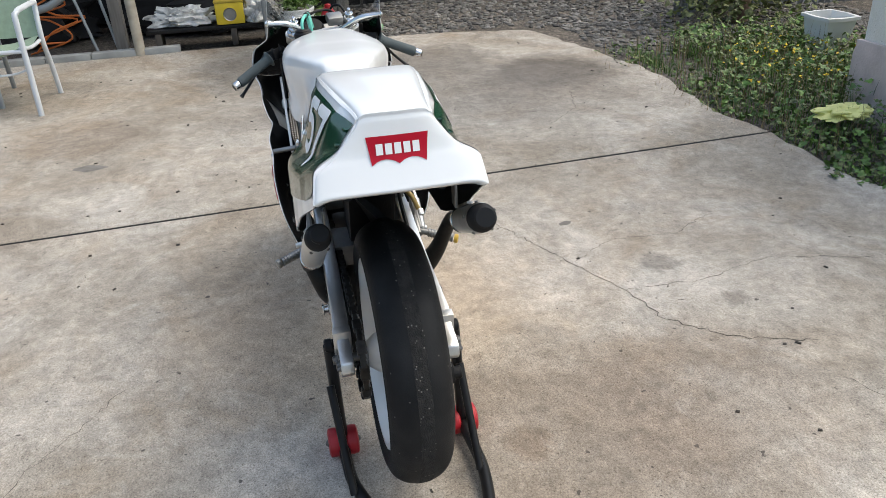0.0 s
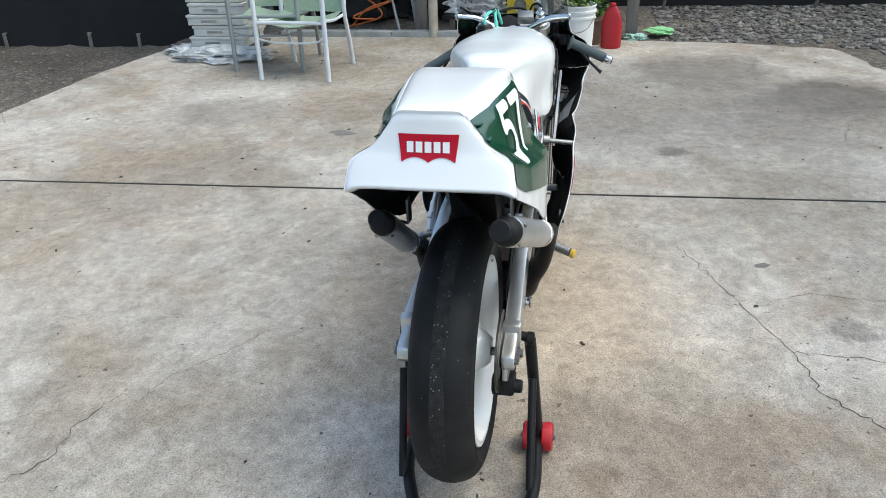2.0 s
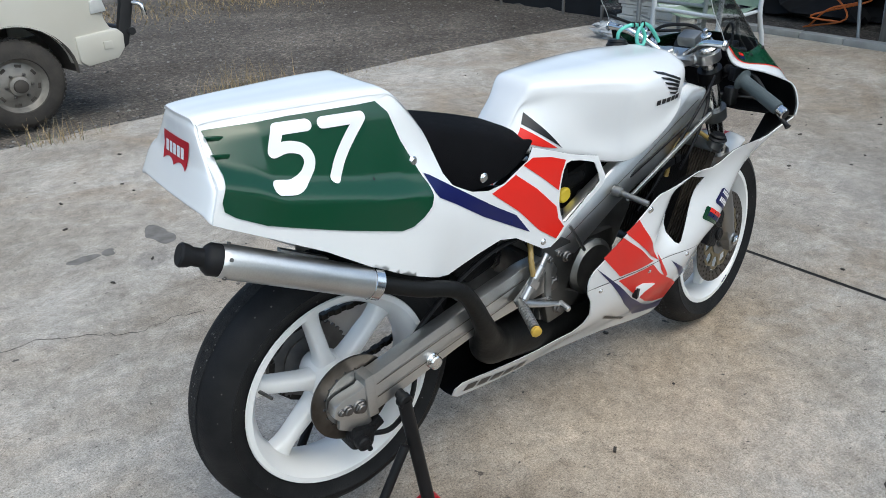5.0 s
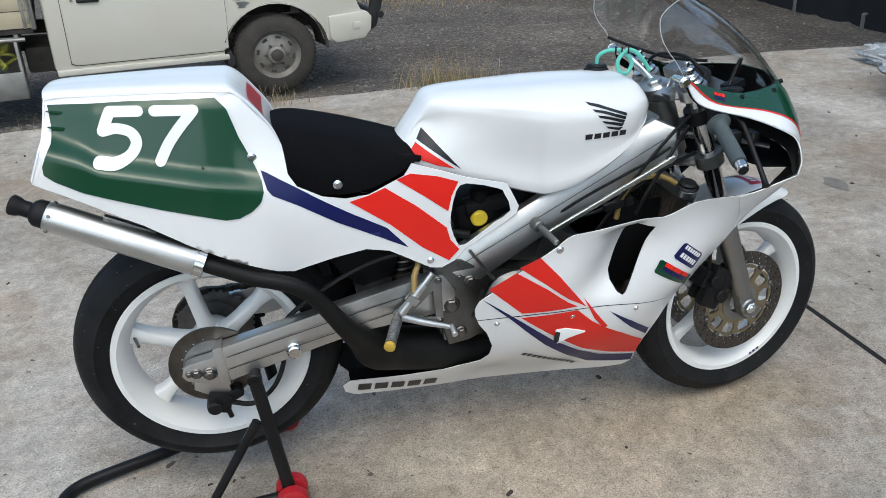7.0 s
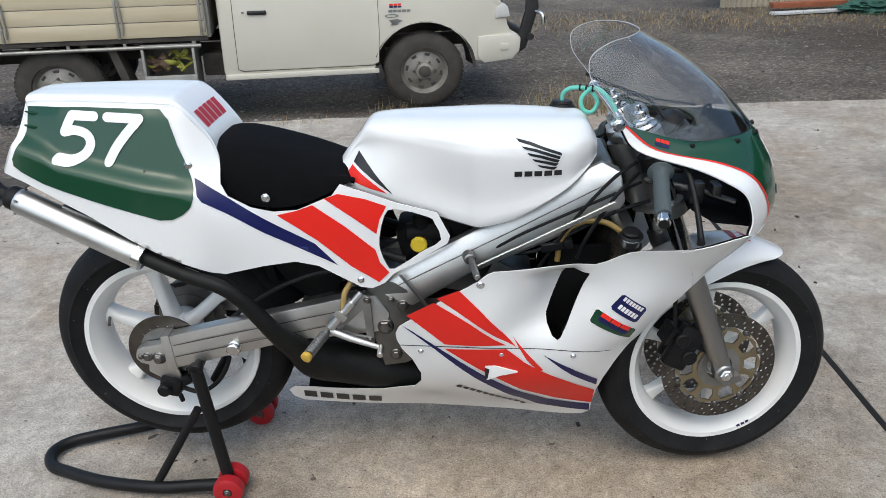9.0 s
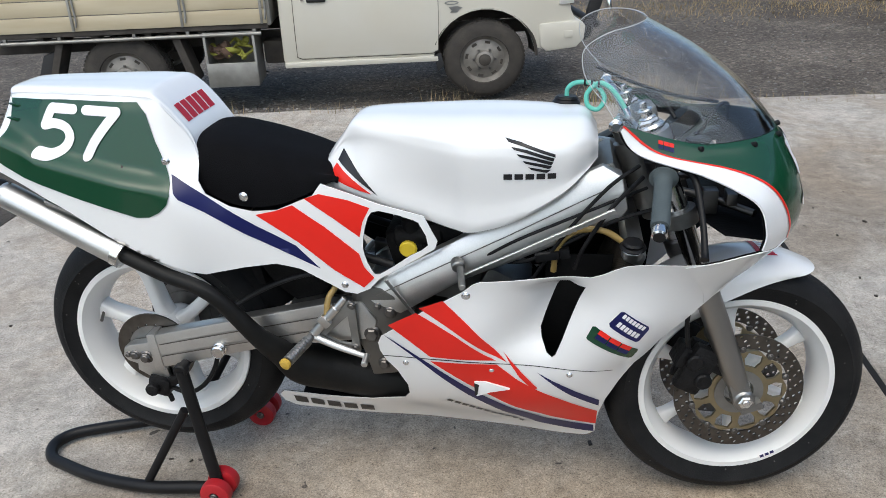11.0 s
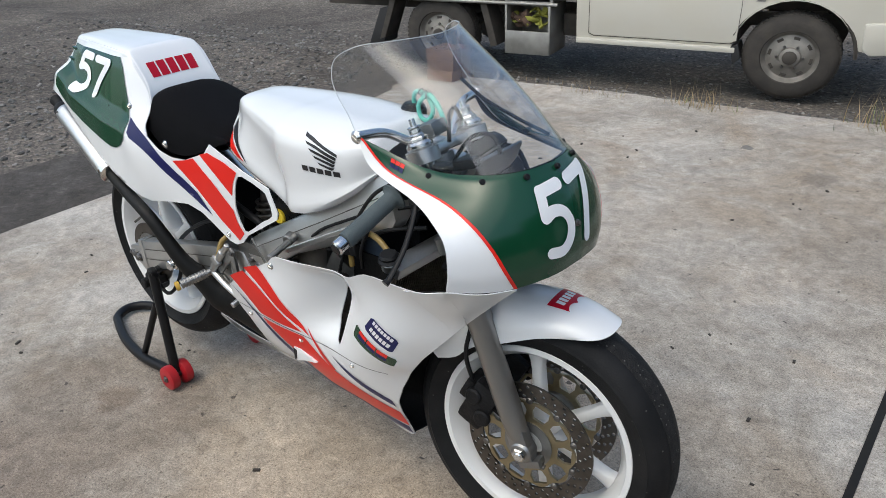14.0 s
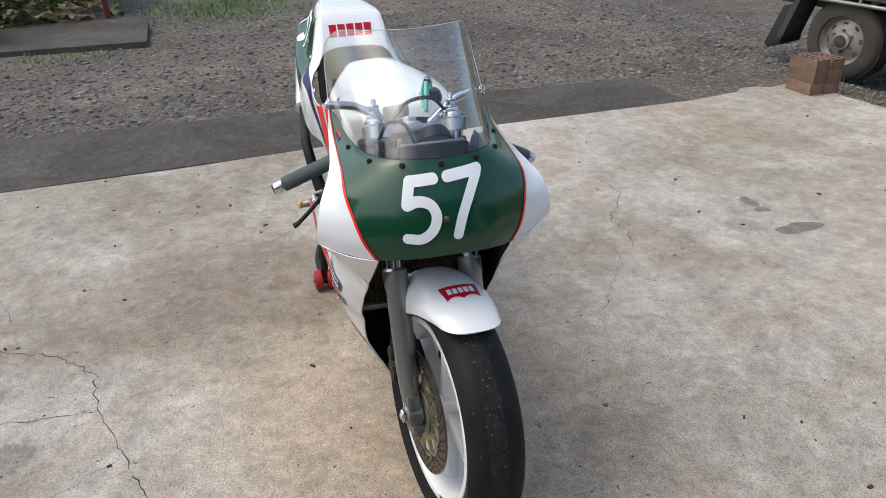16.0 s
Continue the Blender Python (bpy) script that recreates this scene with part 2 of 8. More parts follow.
def prism(outline, y0, y1, bevel=0.0, holes=(), curve=0):
    """A plate with an outline in x and z, from y0 to y1."""
    o = [(p[0], p[1]) for p in outline]
    if curve:
        o = [(v.x, v.y) for v in curve_points([(a, b, 0) for a, b in o], curve, True)]
    v2, tris, loops = fill([o, *holes], 0)
    bm = bmesh.new()
    f, b = [bm.verts.new((x, y0, z)) for x, z in v2], [bm.verts.new((x, y1, z)) for x, z in v2]
    for t in tris:
        bm.faces.new([f[i] for i in t])
        bm.faces.new([b[i] for i in reversed(t)])
    for lp in loops:
        for i in range(len(lp)):
            p, q = lp[i], lp[(i + 1) % len(lp)]
            bm.faces.new((f[p], f[q], b[q], b[p]))
    if bevel:
        bmesh.ops.recalc_face_normals(bm, faces=bm.faces)
        es = [e for e in bm.edges if len(e.link_faces) == 2 and e.calc_face_angle(0) > 0.6]
        bmesh.ops.bevel(bm, geom=es, offset=bevel, segments=2, profile=0.6, affect="EDGES")
    return bm


def inside(pt, poly):
    x, y = pt
    c = False
    j = len(poly) - 1
    for i in range(len(poly)):
        (xi, yi), (xj, yj) = poly[i], poly[j]
        if (yi > y) != (yj > y) and x < (xj - xi) * (y - yi) / (yj - yi) + xi:
            c = not c
        j = i
    return c


def fill(loops, step):
    """Triangles inside closed outlines (even-odd), with inner points every step. Returns points, triangles, outlines as indices."""
    pts, edges, idx = [], [], []
    for lp in loops:
        dense = []
        for i, (x, y) in enumerate(lp):
            u, v = lp[(i + 1) % len(lp)]
            k = max(1, int(math.hypot(u - x, v - y) / step)) if step else 1
            dense += [(x + (u - x) * j / k, y + (v - y) * j / k) for j in range(k)]
        s = len(pts)
        pts += dense
        edges += [(s + i, s + (i + 1) % len(dense)) for i in range(len(dense))]
        idx.append([s + i for i in range(len(dense))])
    if step:
        xs, ys = [p[0] for p in pts], [p[1] for p in pts]
        bound = np.array(pts)
        for a in np.arange(min(xs) + step / 2, max(xs), step):
            for b in np.arange(min(ys) + step / 2, max(ys), step):
                if sum(inside((a, b), lp) for lp in loops) % 2 and np.min(np.hypot(bound[:, 0] - a, bound[:, 1] - b)) > step * 0.45:
                    pts.append((a, b))
    v, e, f, ov, _, _ = delaunay_2d_cdt([Vector(p) for p in pts], edges, [], 0, 1e-7)
    back = {}
    for i, o in enumerate(ov):
        for k in o:
            back[k] = i
    tris = []
    for t in f:
        c = sum((v[i] for i in t), Vector((0, 0))) / len(t)
        if sum(inside(c, lp) for lp in loops) % 2:
            tris.append(list(t))
    return [(p.x, p.y) for p in v], tris, [[back[i] for i in lp] for lp in idx]


def spline_field(ctrl):
    """A smooth sheet through control values: (x, z, y) rows -> function of (x, z)."""
    c = np.array(ctrl, float)
    P, val = c[:, :2], c[:, 2]

    def U(d2):
        return np.where(d2 > 0, d2 * np.log(np.maximum(d2, 1e-12)), 0)

    n = len(P)
    K = U(((P[:, None] - P[None]) ** 2).sum(-1)) + np.eye(n) * 1e-5
    T = np.hstack([np.ones((n, 1)), P])
    A = np.vstack([np.hstack([K, T]), np.hstack([T.T, np.zeros((3, 3))])])
    w = np.linalg.solve(A, np.concatenate([val, np.zeros(3)]))
    return lambda x, z: float(U((P[:, 0] - x) ** 2 + (P[:, 1] - z) ** 2) @ w[:n] + w[n] + w[n + 1] * x + w[n + 2] * z)


def rounded(outline, n=4):
    return [(v.x, v.y) for v in curve_points([(a, b, 0) for a, b in outline], n, True)]


def panel(loops, yf, thick=0.003, step=0.018, side=1):
    """A moulded sheet with its outlines in x and z and its width y = yf(x, z); side -1 mirrors it."""
    v2, tris, lps = fill(loops, step)
    bm = bmesh.new()
    ys = [yf(x, z) for x, z in v2]
    f = [bm.verts.new((x, side * y, z)) for (x, z), y in zip(v2, ys)]
    b = [bm.verts.new((x, side * (y + thick), z)) for (x, z), y in zip(v2, ys)]
    for t in tris:
        bm.faces.new([f[i] for i in t])
        bm.faces.new([b[i] for i in reversed(t)])
    for lp in lps:
        for i in range(len(lp)):
            p, q = lp[i], lp[(i + 1) % len(lp)]
            try:
                bm.faces.new((f[p], f[q], b[q], b[p]))
            except ValueError:
                pass
    return bm


def decal(loops, yf, lift=0.0012, step=0.015, side=1):
    """Thin vinyl laid on the sheet y = yf(x, z)."""
    v2, tris, _ = fill(loops, step)
    bm = bmesh.new()
    f = [bm.verts.new((x, side * (yf(x, z) - lift), z)) for x, z in v2]
    for t in tris:
        bm.faces.new([f[i] for i in t])
    return bm


def skin(grid, nu, nv, mirror=True):
    """A smooth sheet through rows of control points (nu steps a row span, nv a column span); columns start in the plane y = 0."""
    rows = [curve_points(r, nu) for r in grid]
    cols = [curve_points([r[j] for r in rows], nv) for j in range(len(rows[0]))]
    if mirror:
        left = [[Vector((p.x, -p.y, p.z)) for p in c] for c in cols[:0:-1]]
        cols = left + cols
    return cols


def sheet(cols, thick=0.0, wrap=False):
    bm = bmesh.new()
    vs = [[bm.verts.new(p) for p in c] for c in cols]
    for i in range(len(vs) - (0 if wrap else 1)):
        a, b = vs[i], vs[(i + 1) % len(vs)]
        for j in range(len(a) - 1):
            bm.faces.new((a[j], a[j + 1], b[j + 1], b[j]))
    bmesh.ops.remove_doubles(bm, verts=bm.verts, dist=1e-5)
    if thick:
        bmesh.ops.recalc_face_normals(bm, faces=bm.faces)
        bmesh.ops.solidify(bm, geom=bm.faces[:], thickness=thick)
    return bm


def tree_of(ob):
    me = ob.data
    return BVHTree.FromPolygons([v.co for v in me.vertices], [p.vertices for p in me.polygons])


def side_of(bvh, fallback=-0.1):
    """The right-hand face (y below 0) of a body as a function of (x, z)."""
    def f(x, z):
        hit = bvh.ray_cast(Vector((x, -1, z)), Vector((0, 1, 0)))
        return hit[0].y if hit[0] is not None else fallback
    return f


# ---- motorcycle ----
bike = thing("racing_motorcycle", "white, green and red racing motorcycle on a rear paddock stand", "motorcycle")
STEER, RAKE = 8.0, 20.6
_axis = Vector((-math.sin(radians(RAKE)), 0, math.cos(radians(RAKE))))
FRONT_AXLE = Vector((0.702, 0, 0.296))
REAR_AXLE = Vector((-0.656, -0.006, 0.385))
_pivot = FRONT_AXLE - Vector((0.917, 0, 0.399)) * 0.035
TURNED = Matrix.Translation(_pivot) @ Matrix.Rotation(radians(STEER), 4, _axis) @ Matrix.Translation(-_pivot)


# -- wheels --
def tyre(radius, half, rim, crown):
    prof = []
    for i in range(25):
        a = math.pi * (i / 24 - 0.5)
        y = half * math.sin(a)
        r = radius - crown * (1 - math.cos(a)) ** 1.1 if abs(a) < 1.45 else radius - crown * (1 - math.cos(1.45)) ** 1.1
        prof.append((r, y))
    w0 = half * 0.74
    prof += [(rim + 0.035, half * 0.97), (rim + 0.012, w0 + 0.008), (rim - 0.002, w0), (rim - 0.006, w0 - 0.012)]
    prof = [(rim - 0.006, -w0 + 0.012), (rim - 0.002, -w0), (rim + 0.012, -w0 - 0.008), (rim + 0.035, -half * 0.97)] + prof
    return lathe(prof, 96, closed=True)


def scuffed_band(radius, half, crown, lo, hi):
    """The roughened strip round the middle of a tyre."""
    prof = []
    for i in range(9):
        y = lo + (hi - lo) * i / 8
        a = math.asin(max(-1, min(1, y / half)))
        prof.append((radius - crown * (1 - math.cos(a)) ** 1.1 + 0.0008, y))
    return lathe(prof, 96)


def rim_ring(rim, w):
    p = [(rim + 0.002, -w), (rim + 0.004, -w + 0.004), (rim - 0.004, -w + 0.010), (rim - 0.016, -w + 0.020), (rim - 0.026, -w * 0.3), (rim - 0.026, w * 0.3), (rim - 0.016, w - 0.020),
         (rim - 0.004, w - 0.010), (rim + 0.004, w - 0.004), (rim + 0.002, w), (rim - 0.010, w), (rim - 0.022, w - 0.018), (rim - 0.034, w * 0.35), (rim - 0.034, -w * 0.35), (rim - 0.022, -w + 0.018), (rim - 0.010, -w)]
    return lathe(p, 96, closed=True)


def spokes(hub, rim, w_hub, w_rim, t_hub, t_rim, turn):
    out = []
    for k in range(6):
        a = 2 * math.pi * k / 6 + turn
        rows = []
        for i in range(9):
            s = i / 8
            r = hub * 0.8 + (rim - hub * 0.8) * s
            flare = 1 + 0.9 * max(0, (s - 0.72) / 0.28) ** 2 + 0.7 * max(0, (0.2 - s) / 0.2) ** 2
            w = (w_hub + (w_rim - w_hub) * s) * flare
            t = t_hub + (t_rim - t_hub) * s
            ring = []
            for j in range(16):
                b = 2 * math.pi * j / 16
                cx, cy = math.cos(b), math.sin(b)
                ring.append(Vector((r, t * math.copysign(abs(cy) ** 0.55, cy), w * math.copysign(abs(cx) ** 0.55, cx))))
            rows.append(ring)
        cols = [[rows[i][j] for i in range(9)] for j in range(16)]
        bm = sheet(cols, wrap=True)
        bm.transform(Matrix.Rotation(a, 4, "Y"))
        out.append(bm)
    return out


def disc_ring(r0, r1, y, t, holes, rows, m, hole_r=0.0042):
    """A drilled brake disc in the plane y."""
    outer = [(r1 * math.cos(2 * math.pi * i / 72), r1 * math.sin(2 * math.pi * i / 72)) for i in range(72)]
    inner = [(r0 * math.cos(2 * math.pi * i / 60), r0 * math.sin(2 * math.pi * i / 60)) for i in range(60)]
    hs = []
    for i in range(holes):
        for k in range(rows):
            rr = r0 + (r1 - r0) * (0.18 + 0.64 * k / max(1, rows - 1))
            a = 2 * math.pi * (i + k * 0.33) / holes
            cx, cz = rr * math.cos(a), rr * math.sin(a)
            hs.append([(cx + hole_r * math.cos(b), cz + hole_r * math.sin(b)) for b in (2 * math.pi * j / 7 for j in range(7))])
    bm = prism(outer, y - t / 2, y + t / 2, holes=[inner, *hs])
    bm.transform(m)
    return bm


def bolt_head(p, d, r=0.006, h=0.005):
    d = Vector(d).normalized()
    p = Vector(p)
    return join(rod(p - d * 0.002, p + d * h * 0.35, r * 1.5, seg=14), rod(p, p + d * h, r, seg=6))


# rear wheel
M = Matrix.Translation(REAR_AXLE)
RW = part("rear_wheel", rim_ring(0.222, 0.072), WHEELW, bike, "white six-spoke alloy rear wheel", m=M)
_t = part("tyre", tyre(0.309, 0.081, 0.222, 0.058), RUBBER, RW, "worn black slick rear tyre", m=M)
part("scuffed_tread", scuffed_band(0.309, 0.081, 0.058, -0.020, 0.016), SCUFF, RW, "roughened grey centre strip of the tread", m=M)
for bm in spokes(0.05, 0.192, 0.017, 0.015, 0.030, 0.022, radians(19)):
    part("spoke", bm, WHEELW, RW, m=M)
part("hub", lathe([(0, -0.075), (0.03, -0.075), (0.042, -0.06), (0.055, -0.03), (0.055, 0.03), (0.045, 0.06), (0.03, 0.08), (0, 0.08)], 32), WHEELW, RW, m=M)
part("brake_disc", disc_ring(0.062, 0.098, -0.098, 0.005, 18, 1, M, 0.003), DISC, RW, "plain iron rear brake disc")
part("disc_carrier", lathe([(0.03, -0.104), (0.066, -0.103), (0.066, -0.094), (0.03, -0.092)], 32, True), ALU_D, RW, m=M)


def sprocket(n, r, y, m):
    o = []
    for i in range(n):
        for k, rr in ((0, r), (0.22, r + 0.006), (0.45, r + 0.006), (0.67, r)):
            a = 2 * math.pi * (i + k) / n
            o.append((rr * math.cos(a), rr * math.sin(a)))
    inner = [(r * 0.62 * math.cos(2 * math.pi * i / 30), r * 0.62 * math.sin(2 * math.pi * i / 30)) for i in range(30)]
    bm = prism(o, y - 0.003, y + 0.003, holes=[inner])
    bm.transform(m)
    return bm


part("sprocket", sprocket(36, 0.092, 0.093, M), STEEL, RW, "dark steel rear sprocket")
part("sprocket_carrier", lathe([(0.03, 0.082), (0.066, 0.085), (0.066, 0.098), (0.03, 0.1)], 32, True), STEEL, RW, m=M)
part("valve", rod(REAR_AXLE + Vector((-0.17, -0.02, 0.055)), REAR_AXLE + Vector((-0.158, -0.055, 0.05)), 0.004), STEEL, RW)

# chain round both sprockets
FS = Vector((-0.13, 0.093, 0.455))
_ch = []
for i in range(13):
    a = radians(75 + 210 * i / 12)
    _ch.append(REAR_AXLE + Vector((0.094 * math.cos(a), 0.093, 0.094 * math.sin(a))))
for i in range(7):
    a = radians(-75 + 150 * i / 6)
    _ch.append(FS + Vector((0.034 * math.cos(a), 0, 0.034 * math.sin(a))))
_path = []
for i in range(len(_ch)):
    a, b = _ch[i], _ch[(i + 1) % len(_ch)]
    k = max(1, int((b - a).length / 0.016))
    _path += [a.lerp(b, j / k) for j in range(k)]
bms = []
for i, p in enumerate(_path):
    d = (_path[(i + 1) % len(_path)] - p)
    ang = math.degrees(math.atan2(d.z, d.x))
    wd = 0.021 if i % 2 else 0.013
    bms.append(box((p + d / 2), (d.length * 1.15, wd, 0.014), 0.002, (0, -ang, 0), 1))
part("chain", join(*bms), CHAINM, bike, "oily dark drive chain")

# front wheel
MF = TURNED @ Matrix.Translation(FRONT_AXLE)
FW = part("front_wheel", rim_ring(0.222, 0.052), WHEELW, bike, "white six-spoke alloy front wheel", m=MF)
part("tyre", tyre(0.300, 0.064, 0.222, 0.046), RUBBER, FW, "worn black slick front tyre", m=MF)
part("scuffed_tread", scuffed_band(0.300, 0.064, 0.046, -0.030, 0.010), SCUFF, FW, "roughened strip of the front tread", m=MF)
for bm in spokes(0.035, 0.192, 0.013, 0.012, 0.022, 0.015, radians(-35)):
    part("spoke", bm, WHEELW, FW, m=MF)
part("hub", lathe([(0, -0.055), (0.024, -0.055), (0.034, -0.045), (0.036, 0.045), (0.024, 0.055), (0, 0.055)], 28), WHEELW, FW, m=MF)
for sy in (-1, 1):
    part("brake_disc", disc_ring(0.112, 0.147, sy * 0.066, 0.005, 30, 3, MF), DISC, FW, "drilled iron front brake disc")
    wedge = []
    for k in range(10):
        a = 2 * math.pi * k / 10
        wedge.append([(r * math.cos(a + da), r * math.sin(a + da)) for r, da in ((0.068, -0.19), (0.068, 0.19), (0.085, 0.24), (0.101, 0.17), (0.101, -0.17), (0.085, -0.24))])
    rim_o = [((0.1055 + 0.004 * math.cos(10 * t)) * math.cos(t), (0.1055 + 0.004 * math.cos(10 * t)) * math.sin(t)) for t in (2 * math.pi * (i + 0.5) / 80 for i in range(80))]
    bore = [(0.034 * math.cos(t), 0.034 * math.sin(t)) for t in (2 * math.pi * i / 32 for i in range(32))]
    car = part("disc_carrier", prism(rim_o, sy * 0.0655 - 0.003, sy * 0.0655 + 0.003, holes=[bore, *wedge]), GOLD, FW, "gold-anodised disc carrier", m=MF)
    part("disc_flange", lathe([(0.034, sy * 0.05), (0.052, sy * 0.056), (0.056, sy * 0.0715), (0.034, sy * 0.0715)], 32, True), ALU_D, FW, m=MF)
    for k in range(10):
        a = 2 * math.pi * (k + 0.5) / 10
        p = Vector((0.1085 * math.cos(a), sy * 0.066, 0.1085 * math.sin(a)))
        part("disc_button", join(rod(p - Vector((0, 0.0055, 0)), p + Vector((0, 0.0055, 0)), 0.0078, seg=12), rod(p - Vector((0, 0.0065, 0)), p + Vector((0, 0.0065, 0)), 0.004, seg=8)), STEEL, car, m=MF)


# -- fork and steering (built straight ahead, then turned) --
def along_fork(p, d, y):
    """A point on the fork leg's line, d up from the axle."""
    return FRONT_AXLE + _axis * d + Vector((0, y, 0))


FK = thing("front_fork", "", "")
FK.parent = bike
for sy in (-1, 1):
    y = sy * 0.098
    leg = part("fork_slider", tube([along_fork(0, d, y) for d in (0.03, 0.05, 0.10, 0.29, 0.30, 0.335, 0.34)], [0.020, 0.024, 0.027, 0.027, 0.030, 0.030, 0.026], 24), FORK, FK, "worn bare-alloy fork slider", m=TURNED)
    part("fork_tube", tube([along_fork(0, d, y) for d in (0.33, 0.65)], 0.0215, 20), CHROME, FK, m=TURNED)
    foot = join(box(along_fork(0, 0.012, y), (0.044, 0.034, 0.075), 0.008, (0, -RAKE, 0)), rod(FRONT_AXLE + Vector((0.0, y - 0.021, 0)), FRONT_AXLE + Vector((0, y + 0.021, 0)), 0.024, seg=24),
                box(FRONT_AXLE + Vector((0.02, y, -0.024)), (0.05, 0.03, 0.018), 0.004, (0, -20, 0)))
    part("axle_clamp", foot, FORK, leg, m=TURNED)
    part("axle_bolt", join(rod(FRONT_AXLE + Vector((0, sy * 0.119, 0)), FRONT_AXLE + Vector((0, sy * 0.128, 0)), 0.016, seg=6), rod(FRONT_AXLE + Vector((0, sy * 0.126, 0)), FRONT_AXLE + Vector((0, sy * 0.131, 0)), 0.008, seg=16)), CHROME, leg, m=TURNED)
    part("pinch_bolt", bolt_head(FRONT_AXLE + Vector((0.042, y, -0.026)), (1, 0, -0.3), 0.006, 0.008), STEEL, leg, m=TURNED)
    # caliper behind the leg
    cc = FRONT_AXLE + Vector((-0.105, sy * 0.072, 0.075))
    cal = part("brake_caliper", join(box(cc + Vector((0, sy * 0.022, 0)), (0.062, 0.032, 0.115), 0.011, (0, 28, 0)), box(cc - Vector((0, sy * 0.020, 0)), (0.055, 0.026, 0.105), 0.010, (0, 28, 0)),
               rod(cc + Vector((-0.008, sy * 0.03, 0.024)), cc + Vector((-0.008, sy * 0.046, 0.024)), 0.019, seg=20), rod(cc + Vector((0.012, sy * 0.03, -0.024)), cc + Vector((0.012, sy * 0.046, -0.024)), 0.019, seg=20),
               box(cc + Vector((0.045, sy * 0.018, 0.012)), (0.06, 0.014, 0.05), 0.004, (0, 28, 0)), box(cc + Vector((-0.03, sy * 0.0, 0.03)), (0.02, 0.06, 0.05), 0.005, (0, 28, 0))), CALIPER, FK, "black four-piston front caliper", m=TURNED)
    part("brake_hose", tube([cc + Vector((-0.02, sy * 0.02, 0.05)), cc + Vector((-0.03, sy * 0.03, 0.12)), cc + Vector((-0.02, sy * 0.02, 0.22)), along_fork(0, 0.5, sy * 0.06)], 0.005, 8, smooth=6), BLACK, cal, m=TURNED)
part("axle", rod(FRONT_AXLE + Vector((0, -0.115, 0)), FRONT_AXLE + Vector((0, 0.115, 0)), 0.0095), CHROME, FK, m=TURNED)


def clamp_plate(d, back, t):
    c = along_fork(0, d, 0)
    b = []
    for sy in (-1, 1):
        b.append(tube([along_fork(0, d - t / 2, sy * 0.098), along_fork(0, d + t / 2, sy * 0.098)], 0.034, 24))
        b.append(tube([along_fork(0, d, sy * 0.09), along_fork(0, d, sy * 0.05) - Vector((0.03, 0, 0.013)), c - Vector((0.036, 0, 0.014))], [0.018, 0.017, 0.024], 12, smooth=3, flat=0.75))
    b.append(rod(c - Vector((0.032, 0, 0.014)) - _axis * t / 2, c - Vector((0.032, 0, 0.014)) + _axis * t * 0.8, 0.028, seg=20))
    return join(*b)


part("top_clamp", join(clamp_plate(0.643, 0.035, 0.026), box(along_fork(0, 0.643, 0) - Vector((0.018, 0, 0.006)), (0.058, 0.150, 0.018), 0.006, (0, -RAKE, 0))), ALU, FK, "machined aluminium top triple clamp", m=TURNED)
part("bottom_clamp", clamp_plate(0.465, 0.035, 0.032), ALU_D, FK, m=TURNED)
for sy in (-1, 1):
    p = along_fork(0, 0.656, sy * 0.098)
    cap = part("fork_cap", join(rod(p, p + _axis * 0.016, 0.028, seg=24), rod(p + _axis * 0.014, p + _axis * 0.026, 0.022, seg=6), rod(p + _axis * 0.025, p + _axis * 0.031, 0.017, seg=20), rod(p + _axis * 0.030, p + _axis * 0.042, 0.0125, seg=6), rod(p + _axis * 0.041, p + _axis * 0.046, 0.015, seg=18), rod(p + _axis * 0.045, p + _axis * 0.060, 0.0065, seg=12)), CHROME, FK, "stepped bright fork cap with adjuster", m=TURNED)
part("steering_nut", rod(along_fork(0, 0.648, 0) - Vector((0.032, 0, 0.014)), along_fork(0, 0.676, 0) - Vector((0.032, 0, 0.014)), 0.017, seg=6), ALU, FK, m=TURNED)

